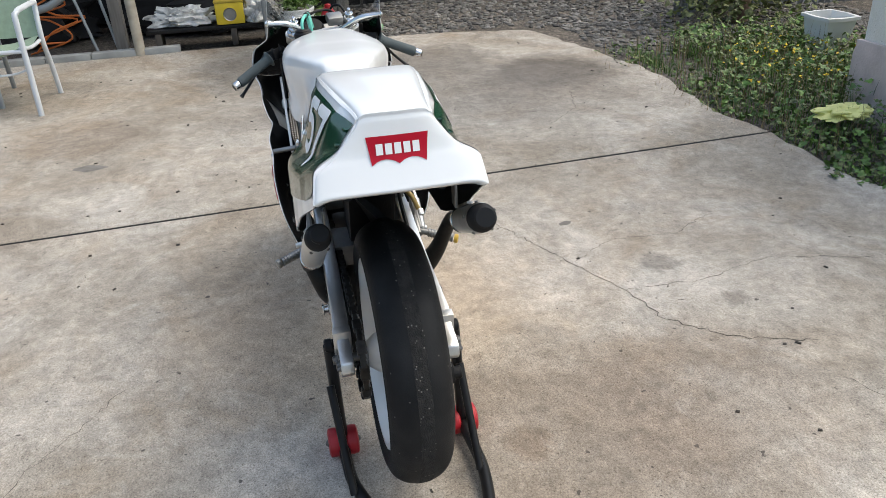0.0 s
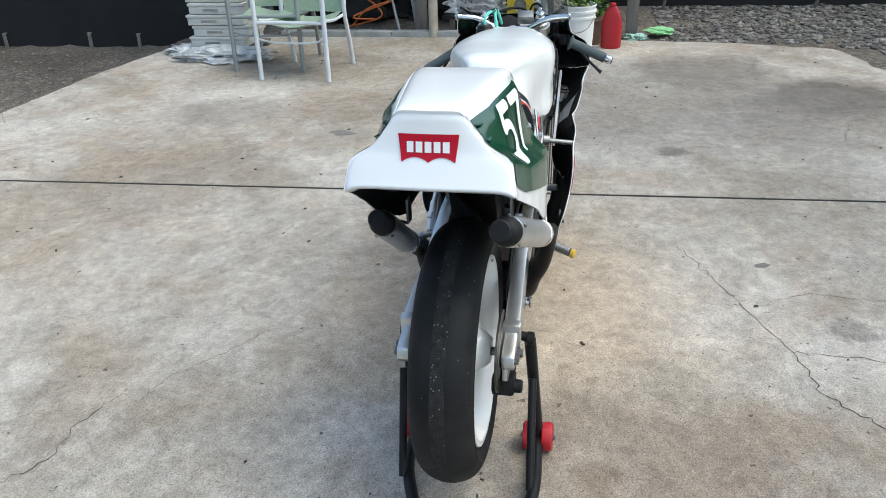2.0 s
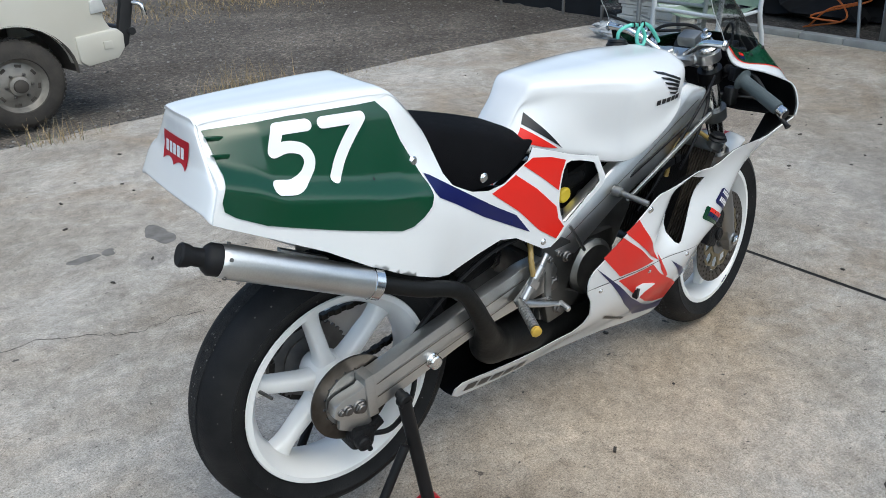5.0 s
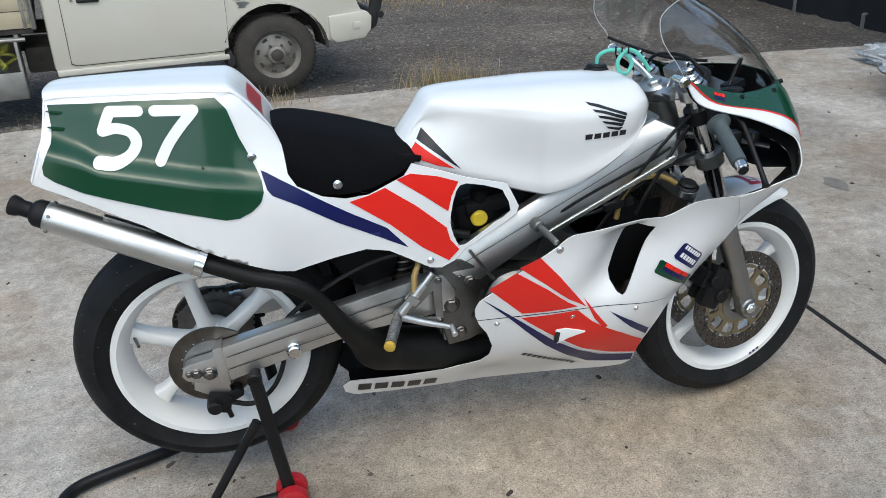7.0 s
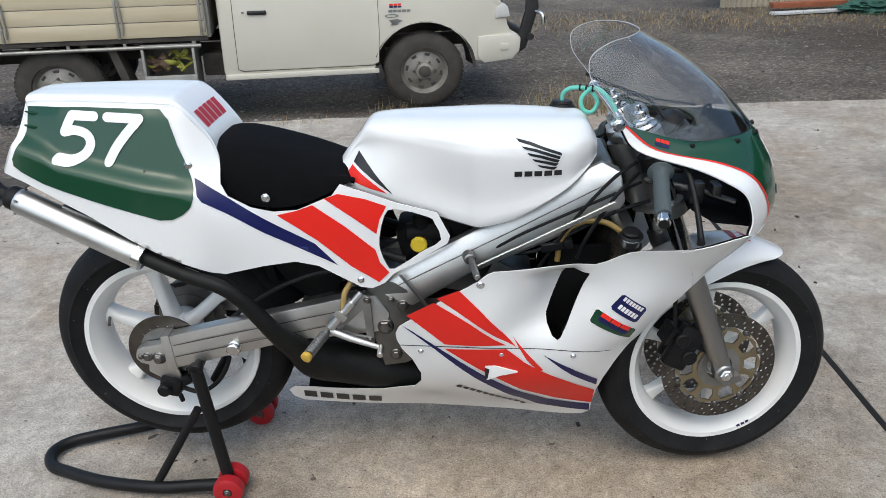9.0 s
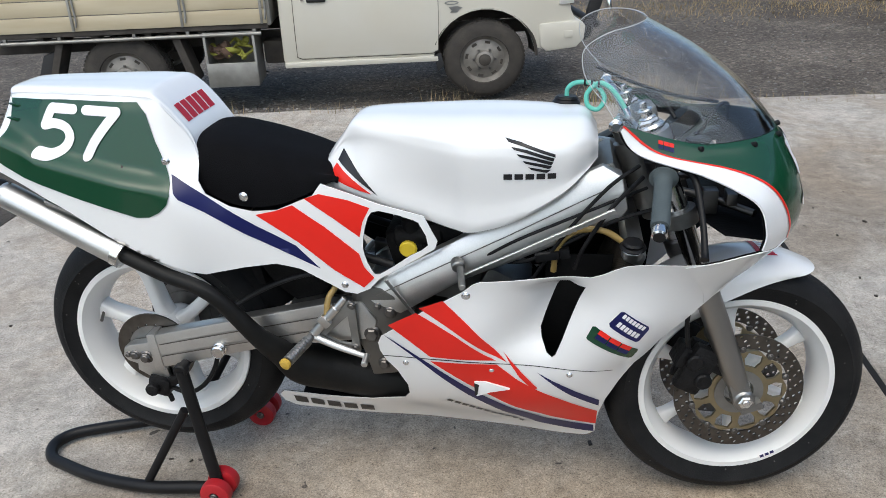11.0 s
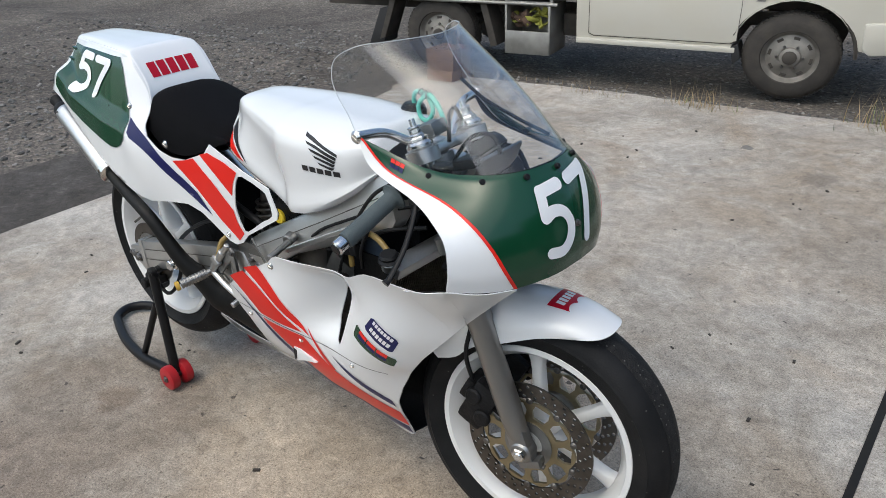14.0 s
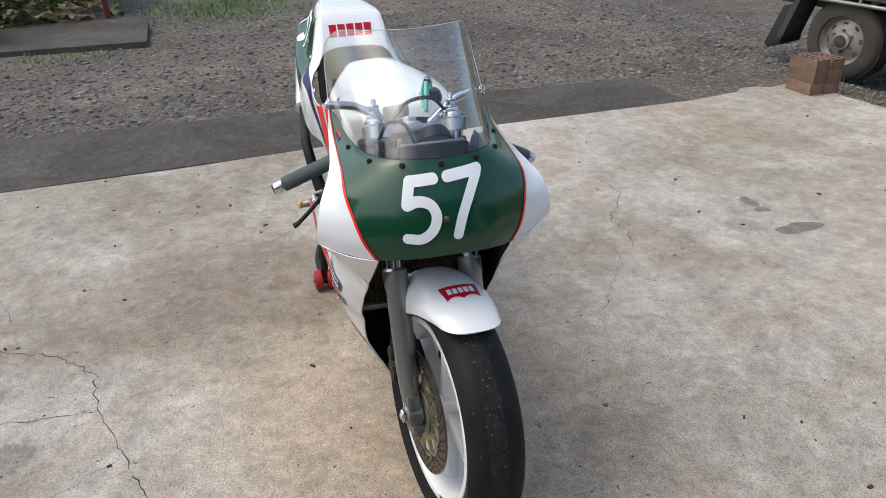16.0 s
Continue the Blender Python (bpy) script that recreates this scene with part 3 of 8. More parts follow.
# clip-on bars below the top clamp
for sy in (-1, 1):
    d0 = along_fork(0, 0.585, sy * 0.098)
    inner_p = Vector((0.486, sy * 0.155, 0.866))
    tip = Vector((0.437, sy * 0.346, 0.780))
    way = (tip - inner_p).normalized()
    bar = part("handlebar", join(tube([d0 - _axis * 0.017, d0 + _axis * 0.017], 0.033, 22), tube([d0, d0 + Vector((0.02, sy * 0.03, 0.002)), inner_p], 0.012, 14, smooth=3), tube([inner_p, tip], 0.011, 14)), BLACK, FK, "black clip-on handlebar", m=TURNED)
    g0 = inner_p + way * 0.050
    g1 = inner_p + way * 0.188
    part("grip", tube([g0, g0 + way * 0.003, g0 + way * 0.006, g0 + way * 0.010, g0 + way * 0.016, g0 + way * 0.06, g1 - way * 0.008, g1], [0.020, 0.027, 0.027, 0.020, 0.0165, 0.0165, 0.0170, 0.0160], 20), GRIP, bar, "grey rubber grip", m=TURNED)
    part("bar_end", join(tube([g1, g1 + way * 0.004, g1 + way * 0.022, g1 + way * 0.026], [0.012, 0.014, 0.014, 0.010], 16)), CHROME, bar, "bright metal bar end", m=TURNED)
    sw = g0 - way * 0.02
    part("switch_block", join(box(sw, (0.030, 0.030, 0.034), 0.006, (0, 10, sy * 30)), rod(sw, sw + Vector((0.034, 0, 0.008)), 0.007)), BLACK, bar, m=TURNED)
    lv = [sw + Vector((0.030, 0, 0.004)), sw + Vector((0.050, sy * 0.03, -0.012)), sw + Vector((0.055, sy * 0.08, -0.075)), sw + Vector((0.050, sy * 0.125, -0.120)), sw + Vector((0.046, sy * 0.138, -0.130))]
    part("lever", tube(lv, [0.007, 0.0065, 0.006, 0.0065, 0.009], 10, smooth=5, flat=0.8), BLACK, bar, "black lever with a ball end", m=TURNED)
# front brake reservoir
_rs = along_fork(0, 0.60, -0.15) + Vector((0.06, 0, 0.0))
part("reservoir", join(rod(_rs, _rs + Vector((0, 0, 0.04)), 0.018, seg=20), rod(_rs + Vector((0, 0, 0.038)), _rs + Vector((0, 0, 0.048)), 0.020, seg=20)), BLACK, FK, m=TURNED)

# -- front mudguard --
rows = []
for i in range(9):
    a = radians(62 + 84 * i / 8)
    R = 0.322 + 0.004 * math.sin(math.pi * i / 8)
    c = FRONT_AXLE
    taper = 1 - 0.20 * max(0, (3 - i) / 3) ** 2 - 0.1 * max(0, (i - 6) / 2) ** 2
    row = []
    for k in range(6):
        s = k / 5
        y = -0.092 * taper * math.sin(s * math.pi / 2)
        drop = (0.034 + 0.052 * min(1, i / 4) if i < 8 else 0.06) * (1 - math.cos(s * math.pi / 2)) ** 1.2
        rr = R - drop
        b = a + radians(11) * s ** 2.5 * max(0, (3 - i) / 3)
        row.append((c.x + rr * math.cos(b), y, c.z + rr * math.sin(b)))
    rows.append(row)
MG = part("front_mudguard", sheet(skin(rows, 4, 3), 0.003), WHITE, bike, "glossy white front mudguard", m=TURNED)

# -- tail unit --
HUMP = [(-0.880, 0.878, 0.150), (-0.890, 0.886, 0.154), (-0.886, 0.898, 0.154), (-0.872, 0.932, 0.146), (-0.866, 0.950, 0.120), (-0.861, 0.985, 0.086), (-0.857, 1.011, 0.067), (-0.842, 1.022, 0.065),
        (-0.70, 1.021, 0.084), (-0.565, 1.016, 0.102), (-0.522, 1.004, 0.105), (-0.468, 0.936, 0.108), (-0.448, 0.888, 0.122)]
rows = []
for x, z, w in HUMP:
    rows.append([(x, 0, z), (x + 0.001, -0.45 * w, z), (x + 0.004, -0.84 * w, z - 0.002), (x + 0.008, -w, z - 0.011), ((x + 0.030, -(w - 0.003), z - 0.018) if x < -0.83 else (x - 0.020, -w, z - 0.026) if x > -0.55 else (x, -(w + 0.005), z - 0.026))])
TL = part("tail_unit", sheet(skin(rows, 5, 5), 0.003), WHITE, bike, "glossy white fibreglass seat hump")
_edge = [(x + 0.008, z - 0.011, w) for x, z, w in HUMP]
COWL = spline_field([(-0.50, 0.876, -0.151), (-0.55, 0.768, -0.192), (-0.49, 0.812, -0.190), (-0.45, 0.634, -0.178), (-0.440, 0.877, -0.122), (-0.460, 0.925, -0.108), (-0.60, 0.70, -0.184),
    (-0.345, 0.80, -0.160), (-0.40, 0.75, -0.178), (-0.30, 0.655, -0.162), (-0.30, 0.73, -0.162), (-0.20, 0.72, -0.152), (-0.13, 0.59, -0.146), (0.03, 0.72, -0.140), (-0.18, 0.80, -0.142)])
# tail cross-sections: height and half width of shoulder, foot of the flank, shelf, lower edge
TAIL_X = (-0.852, -0.80, -0.768, -0.70, -0.59, -0.50, -0.42)
TAIL_Z = ((1.004, 1.009, 1.010, 1.010, 1.005, 0.998, 0.985), (0.985, 0.990, 0.992, 0.990, 0.984, 0.970, 0.940), (0.950, 0.928, 0.906, 0.890, 0.862, 0.845, 0.835), (0.934, 0.912, 0.893, 0.876, 0.846, 0.826, 0.806), (0.872, 0.845, 0.820, 0.780, 0.710, 0.670, 0.640))
TAIL_Y = ((0.064, 0.070, 0.076, 0.085, 0.099, 0.105, 0.107), (0.078, 0.091, 0.100, 0.107, 0.118, 0.118, 0.120), (0.104, 0.122, 0.136, 0.142, 0.150, 0.152, 0.158), (0.146, 0.158, 0.169, 0.177, 0.187, 0.188, 0.190), (0.157, 0.166, 0.173, 0.182, 0.190, 0.190, 0.182))


def tail_side(x, z):
    zs = [float(np.interp(x, TAIL_X, r)) for r in TAIL_Z]
    ys = [float(np.interp(x, TAIL_X, r)) for r in TAIL_Y]
    return -sum(float(np.interp(z + d, zs[::-1], ys[::-1])) for d in (-0.010, -0.005, 0, 0.005, 0.010)) / 5


@functools.lru_cache(None)
def TAIL(x, z):
    k = min(1, max(0, (-0.44 - x) / 0.10))
    k = k * k * (3 - 2 * k)
    return (k * tail_side(x, z) if k > 0 else 0) + ((1 - k) * COWL(x, z) if k < 1 else 0)


_top = [(x, z) for x, z, w in _edge[1:]]
_out = _top[0:1] + [(v.x, v.y) for v in curve_points([(a, b, 0) for a, b in _top[1:10]], 3)] + _top[10:]
_out += [(-0.437, 0.835), (-0.422, 0.810), (-0.374, 0.783), (-0.326, 0.770), (-0.276, 0.770), (-0.199, 0.798), (-0.180, 0.822), (-0.116, 0.799), (-0.061, 0.777), (0.031, 0.751), (0.058, 0.695), (0.052, 0.678), (-0.072, 0.607), (-0.095, 0.583), (-0.125, 0.570), (-0.151, 0.575), (-0.193, 0.602), (-0.242, 0.634),
         (-0.293, 0.648), (-0.364, 0.642), (-0.449, 0.628), (-0.48, 0.636), (-0.564, 0.676), (-0.636, 0.720), (-0.713, 0.776), (-0.798, 0.826), (-0.862, 0.862)]
_rim = curve_points([(x + 0.008, -w, z - 0.011) for x, z, w in HUMP[1:]], 5)
_win = rounded([(-0.100, 0.697), (-0.086, 0.748), (-0.062, 0.763), (0.010, 0.742), (0.024, 0.728), (0.038, 0.686), (-0.002, 0.662), (-0.070, 0.618), (-0.088, 0.628), (-0.100, 0.665)], 2)
for sd in (1, -1):
    part("seat_cowl", panel([_out, _win], TAIL, 0.003, 0.010, sd), WHITE, TL, "glossy white fibreglass side cowl")
    part("inner_skin", panel([_out, _win], lambda x, z: TAIL(x, z) + 0.0042, 0.001, 0.03, sd), INNER, TL)
    a = [Vector((p.x, sd * (p.y + 0.004), p.z + 0.0012)) for p in _rim]
    b = [Vector((p.x, sd * (min(TAIL(p.x, p.z), p.y) - 0.0022), p.z - 0.001)) for p in _rim]
    c = [(p + q) / 2 + Vector((0, 0, 0.002)) for p, q in zip(a, b)]
    part("shoulder", sheet([a, c, b]), WHITE, TL, "rounded white shoulder of the seat hump")
_green = [(-0.846, 1.000), (-0.713, 1.000), (-0.556, 0.994), (-0.537, 0.972), (-0.522, 0.919), (-0.502, 0.872), (-0.489, 0.836), (-0.488, 0.816), (-0.496, 0.797), (-0.515, 0.780), (-0.540, 0.769), (-0.567, 0.769), (-0.675, 0.805), (-0.802, 0.851), (-0.845, 0.876), (-0.860, 0.890), (-0.860, 0.905), (-0.852, 0.922), (-0.843, 0.940), (-0.842, 0.965), (-0.844, 0.990)]
for sd in (1, -1):
    part("number_panel", decal([_green], TAIL, 0.0024, 0.006, sd), GREEN, TL, "dark green number panel")


# painted figures: strokes with round ends in a unit box, u along and v up
STROKES = (((0.40, 0.93), (0.13, 0.93)), ((0.13, 0.93), (0.10, 0.77), (0.075, 0.61)),
           ((0.075, 0.61), (0.20, 0.65), (0.34, 0.58), (0.40, 0.40), (0.35, 0.20), (0.22, 0.09), (0.06, 0.12)),
           ((0.56, 0.93), (0.94, 0.93)), ((0.94, 0.93), (0.82, 0.66), (0.71, 0.36), (0.64, 0.07)))


def ribbon(pts, w):
    """The outline of a stroke w wide along pts, with round ends."""
    p = [Vector((q.x, q.y)) for q in curve_points([(a, b, 0) for a, b in pts], 6)] if len(pts) > 2 else [Vector(q) for q in pts]
    left, right = [], []
    for k, q in enumerate(p):
        d = (p[min(k + 1, len(p) - 1)] - p[max(k - 1, 0)]).normalized()
        n = Vector((-d.y, d.x)) * w / 2
        left.append(q + n)
        right.append(q - n)
    end, start = [], []
    for c, d, out in ((p[-1], (p[-1] - p[-2]).normalized(), end), (p[0], (p[0] - p[1]).normalized(), start)):
        n = Vector((-d.y, d.x))
        out += [c + (n * math.cos(math.pi * k / 8) + d * math.sin(math.pi * k / 8)) * w / 2 for k in range(1, 8)]
    return [tuple(q) for q in left + end + right[::-1] + start]


def figure_loops(a, du, dv, w):
    """Each stroke's outline, laid from the corner a along du and dv."""
    return [ribbon([(a[0] + u * du[0] + v * dv[0], a[1] + u * du[1] + v * dv[1]) for u, v in st], w) for st in STROKES]


for sd in (1, -1):
    lps = figure_loops((-0.780, 0.891) if sd > 0 else (-0.610, 0.882), (0.176, -0.010) if sd > 0 else (-0.167, 0.010), (0.018, 0.103), 0.0192)
    part("race_number", join(*[decal([lp], TAIL, 0.0040 + 0.0003 * k, 0.006, sd) for k, lp in enumerate(lps)]), WHITEV, TL, "white race number 57")
_blue = [(-0.489, 0.853), (-0.476, 0.846), (-0.406, 0.797), (-0.314, 0.734), (-0.244, 0.690), (-0.198, 0.634), (-0.271, 0.677), (-0.349, 0.723), (-0.424, 0.775), (-0.472, 0.806), (-0.481, 0.819)]
_r1 = [(-0.320, 0.763), (-0.280, 0.769), (-0.242, 0.780), (-0.177, 0.730), (-0.111, 0.668), (-0.103, 0.636), (-0.083, 0.610), (-0.108, 0.586), (-0.168, 0.629), (-0.237, 0.697)]
_r2 = [(-0.216, 0.793), (-0.185, 0.802), (-0.126, 0.788), (-0.080, 0.770), (-0.097, 0.740), (-0.106, 0.706), (-0.157, 0.748)]
for sd in (1, -1):
    part("navy_stripe", decal([_blue], TAIL, 0.0014, 0.015, sd), NAVY, TL)
    part("red_stripe", decal([_r1], TAIL, 0.0015, 0.015, sd), RED, TL)
    part("red_stripe", decal([_r2], TAIL, 0.0015, 0.015, sd), RED, TL)


def fastener(p, parent, r=0.009, d=(0, -1, 0)):
    p, d = Vector(p), Vector(d)
    o = part("fastener", join(rod(p - d * 0.004, p + d * 0.002, r, seg=20), rod(p, p + d * 0.0045, r * 0.72, seg=18), box(p + d * 0.0045, (r * 1.1, 0.0012, 0.0014), 0, (0, 30, 0))), CHROME, parent)
    return o


for x, z, r in ((-0.503, 0.876, 0.010), (-0.150, 0.592, 0.008)):
    for sd in (1, -1):
        fastener((x, sd * TAIL(x, z), z), TL, r, (0, -sd, 0))
# vents in the number panel
for dz in (0.0, -0.026):
    for sd in (1, -1):
        part("vent", prism([(-0.848, 0.992 + dz), (-0.818, 0.988 + dz), (-0.822, 0.980 + dz), (-0.836, 0.985 + dz)], sd * (TAIL(-0.832, 0.987 + dz) - 0.007), sd * (TAIL(-0.832, 0.987 + dz) + 0.004), 0.002), GREEN, TL)

# seat pad
rows = []
for x, z, w, lo in ((-0.500, 0.882, 0.112, 0.872), (-0.470, 0.908, 0.118, 0.838), (-0.425, 0.915, 0.124, 0.803), (-0.36, 0.902, 0.128, 0.776), (-0.28, 0.880, 0.127, 0.777), (-0.215, 0.860, 0.118, 0.797), (-0.170, 0.844, 0.102, 0.816), (-0.152, 0.828, 0.092, 0.820)):
    rows.append([(x, 0, z), (x, -0.5 * w, z - 0.002), (x, -0.86 * w, z - 0.016), (x, -1.05 * w, (z + lo) / 2), (x, -1.13 * w, lo)])
SEAT = part("seat_pad", sheet(skin(rows, 4, 4), 0.01), FOAM, bike, "black foam racing seat pad")
for sd in (1, -1):
    fastener((-0.340, sd * (TAIL(-0.34, 0.80) - 0.004), 0.803), SEAT, 0.010, (0, -sd, 0))

# -- fuel tank --
rows = []
#      x      top    shoulder(y,z)    belly(y,z)     lower edge(y,z)
TANK = ((-0.212, 0.815, 0.030, 0.813, 0.045, 0.812, 0.058, 0.805),
        (-0.180, 0.862, 0.037, 0.856, 0.058, 0.838, 0.078, 0.796),
        (-0.147, 0.903, 0.046, 0.896, 0.056, 0.876, 0.092, 0.790),
        (-0.120, 0.934, 0.060, 0.927, 0.068, 0.880, 0.100, 0.782),
        (-0.085, 0.941, 0.076, 0.932, 0.088, 0.888, 0.107, 0.772),
        (-0.030, 0.942, 0.096, 0.929, 0.108, 0.885, 0.113, 0.755),
        (0.030, 0.941, 0.118, 0.925, 0.128, 0.878, 0.119, 0.738),
        (0.090, 0.940, 0.136, 0.920, 0.149, 0.872, 0.133, 0.722),
        (0.135, 0.940, 0.144, 0.917, 0.164, 0.868, 0.154, 0.722),
        (0.220, 0.938, 0.142, 0.915, 0.163, 0.864, 0.155, 0.746),
        (0.310, 0.933, 0.124, 0.911, 0.148, 0.866, 0.141, 0.797),
        (0.360, 0.928, 0.100, 0.910, 0.118, 0.872, 0.110, 0.838),
        (0.383, 0.898, 0.070, 0.892, 0.085, 0.876, 0.080, 0.860))
for x, zt, ys, zs, yb, zb, yl, zl in TANK:
    rows.append([(x, 0, zt), (x, -0.55 * ys, zt - 0.001), (x, -ys, zs), (x, -(ys * 0.3 + yb * 0.72), zs * 0.6 + zb * 0.4), (x, -yb, zb), (x, -yl, (zb + zl) / 2 - 0.01), (x, -yl, zl), (x, -yl * 0.55, zl - 0.008), (x, 0, zl - 0.008)])
_cols = skin(rows, 4, 5)
_cols = [c for c in _cols]
TK = part("fuel_tank", sheet(_cols), WHITE, bike, "glossy white fuel tank with knee recesses")
TSIDE = side_of(tree_of(TK), -0.14)
part("black_flash", decal([[(-0.142, 0.876), (-0.066, 0.787), (-0.155, 0.853)]], TSIDE, 0.0016, 0.010), BLACKV, TK)
part("red_flash", decal([[(-0.158, 0.847), (-0.080, 0.790), (-0.118, 0.800), (-0.156, 0.814), (-0.170, 0.830)]], TSIDE, 0.0016, 0.010), RED, TK)
for i in range(5):
    z = 0.918 - i * 0.0135
    x = 0.204 + i * 0.011
    part("wing_emblem", decal([[(x, z), (x + 0.03, z - 0.007), (0.300 - i * 0.002, 0.886 - i * 0.0075), (0.300 - i * 0.004, 0.880 - i * 0.0075), (x + 0.03, z - 0.013), (x + 0.006, z - 0.006)]], TSIDE, 0.0015, 0.012), BLACKV, TK)


def bars(n, a, b, h, yf, material, parent, name="letter_block", gap=0.22, side=1, lift=0.0016, step=0.012):
    """Plain blocks in place of lettering, n along the line a to b, h high."""
    d = Vector((b[0] - a[0], b[1] - a[1]))
    up = Vector((-d.y, d.x)).normalized() * h
    for i in range(n):
        s0, s1 = i / n, (i + 1 - gap) / n
        p, q = Vector(a) + d * s0, Vector(a) + d * s1
        part(name, decal([[tuple(p), tuple(q), tuple(q + up), tuple(p + up)]], yf, lift, step, side), material, parent)


bars(5, (0.200, 0.839), (0.306, 0.836), 0.012, TSIDE, BLACKV, TK)
# filler cap and breather hose
part("filler_cap", join(rod((0.318, 0.080, 0.900), (0.320, 0.083, 0.938), 0.030, seg=28), rod((0.320, 0.083, 0.934), (0.3205, 0.0835, 0.944), 0.026, seg=28)), BLACK, TK, "black filler cap")
_h = [(0.320, 0.083, 0.940), (0.324, 0.082, 0.962), (0.345, 0.072, 0.975), (0.378, 0.06, 0.972), (0.398, 0.055, 0.945), (0.385, 0.05, 0.922), (0.365, 0.05, 0.930), (0.362, 0.052, 0.955), (0.385, 0.055, 0.976), (0.408, 0.05, 0.968), (0.428, 0.045, 0.945), (0.440, 0.04, 0.925)]
part("breather_hose", tube(_h, 0.0050, 10, smooth=7), TEAL, TK, "looped teal breather hose with black ties")
for p in ((0.360, 0.066, 0.976), (0.388, 0.056, 0.975), (0.374, 0.061, 0.974)):
    part("cable_tie", lathe([(0.0075, -0.002), (0.009, -0.002), (0.009, 0.002), (0.0075, 0.002)], 16, True, Matrix.Translation(p) @ Matrix.Rotation(1.2, 4, "Z")), BLACK, TK)

# -- nose fairing --
NOSE = (((.786, 0, .728), (.776, -.075, .724), (.740, -.142, .716), (.706, -.202, .722), (.672, -.258, .738)),
        ((.789, 0, .760), (.779, -.080, .758), (.744, -.150, .755), (.709, -.205, .760), (.676, -.256, .772)),
        ((.782, 0, .800), (.770, -.085, .800), (.735, -.153, .802), (.699, -.200, .807), (.662, -.245, .818)),
        ((.770, 0, .838), (.756, -.085, .838), (.718, -.151, .840), (.676, -.193, .845), (.624, -.231, .842)),
        ((.752, 0, .872), (.737, -.080, .873), (.694, -.143, .873), (.635, -.180, .873), (.562, -.213, .866)),
        ((.734, 0, .898), (.719, -.075, .899), (.670, -.135, .897), (.570, -.170, .897), (.448, -.202, .902)),
        ((.726, 0, .910), (.711, -.072, .910), (.655, -.127, .907), (.555, -.158, .908), (.410, -.194, .956)))
SPLIT = (.50, .56, .64, .74, .83, .92, .985)


def split_rows(rows, marks, lo, n):
    """Each row cut at its mark: the inner part for lo, else the outer, in n even steps."""
    out = []
    for r, m in zip(rows, marks):
        c = curve_points(r, 16)
        f = lambda s: c[min(int(s * (len(c) - 1)), len(c) - 2)].lerp(c[min(int(s * (len(c) - 1)), len(c) - 2) + 1], s * (len(c) - 1) - min(int(s * (len(c) - 1)), len(c) - 2))
        out.append([f(m * i / n) if lo else f(m + (1 - m) * i / n) for i in range(n + 1)])
    return out


def skin_columns(rows, nv, mirror):
    cols = [curve_points([r[j] for r in rows], nv) for j in range(len(rows[0]))]
    if mirror:
        cols = [[Vector((p.x, -p.y, p.z)) for p in c] for c in cols[:0:-1]] + cols
    return cols


NS = part("nose_fairing", sheet(skin_columns(split_rows(NOSE, SPLIT, True, 14), 6, True), 0.003), GREEN, bike, "dark green nose fairing with a number")
_white = skin_columns(split_rows(NOSE, SPLIT, False, 8), 6, False)
for sd in (1, -1):
    cols = [[Vector((p.x, sd * p.y, p.z)) for p in c] for c in _white]
    part("nose_side", sheet(cols, 0.003), WHITE, NS, "white flank of the nose fairing")
    line = [Vector((p.x, p.y, p.z)) for p in cols[0]]
    out = Vector((0.0012, -0.0012 * sd, 0))
    nrm = []
    for i, p in enumerate(line):
        nrm.append((cols[1][i] - p).normalized() * 0.0038)
    part("red_pinstripe", sheet([[p - n + out for p, n in zip(line, nrm)], [p + out * 1.3 for p in line], [p + n + out for p, n in zip(line, nrm)]]), RED, NS)
    part("inner_skin", sheet([[p - Vector((0.005, -0.005 * sd, 0)) for p in c] for c in cols], 0.001), INNER, NS)
part("inner_skin", sheet([[p - Vector((0.006, 0, 0)) for p in c] for c in skin_columns(split_rows(NOSE, SPLIT, True, 10), 4, True)], 0.001), INNER, NS)
# headstock-side struts that carry the fairing
for sd in (1, -1):
    part("fairing_stay", tube([(0.452, sd * 0.045, 0.900), (0.436, sd * 0.085, 0.924), (0.418, sd * 0.130, 0.946), (0.408, sd * 0.192, 0.953)], 0.0095, 12, smooth=5), CHROME, NS, "bent aluminium fairing stay")
fastener((0.408, -0.196, 0.952), NS, 0.013)
fastener((0.408, 0.196, 0.952), NS, 0.013, (0, 1, 0))

_tr = [(0.772, 0.03), (0.752, 0.10), (0.722, 0.15), (0.690, 0.205), (0.615, 0.205), (0.585, 0.14), (0.580, 0.0)]
_tr = _tr + [(x, -y) for x, y in _tr[-2::-1]]
_bt = bmesh.new()
_lo = [_bt.verts.new((x, y, 0.728 + 0.10 * (0.77 - x))) for x, y in _tr]
_hi = [_bt.verts.new((x, y, 0.731 + 0.10 * (0.77 - x))) for x, y in _tr]
_bt.faces.new(_lo)
_bt.faces.new(_hi[::-1])
for i in range(len(_tr)):
    _bt.faces.new((_lo[i], _lo[i - 1], _hi[i - 1], _hi[i]))
part("nose_tray", _bt, INNER, NS, "black tray inside the nose", smooth=False)
# front number: laid on the nose from ahead
_nb = tree_of(NS)


def on_nose(y, z):
    hit = _nb.ray_cast(Vector((2, y, z)), Vector((-1, 0, 0)))
    return hit[0].x if hit[0] is not None else 0.75


def nose_decal(loops, lift, step=0.01):
    v2, tris, _ = fill(loops, step)
    bm = bmesh.new()
    f = [bm.verts.new((on_nose(y, z) + lift, y, z)) for y, z in v2]
    for t in tris:
        bm.faces.new([f[i] for i in t])
    return bm


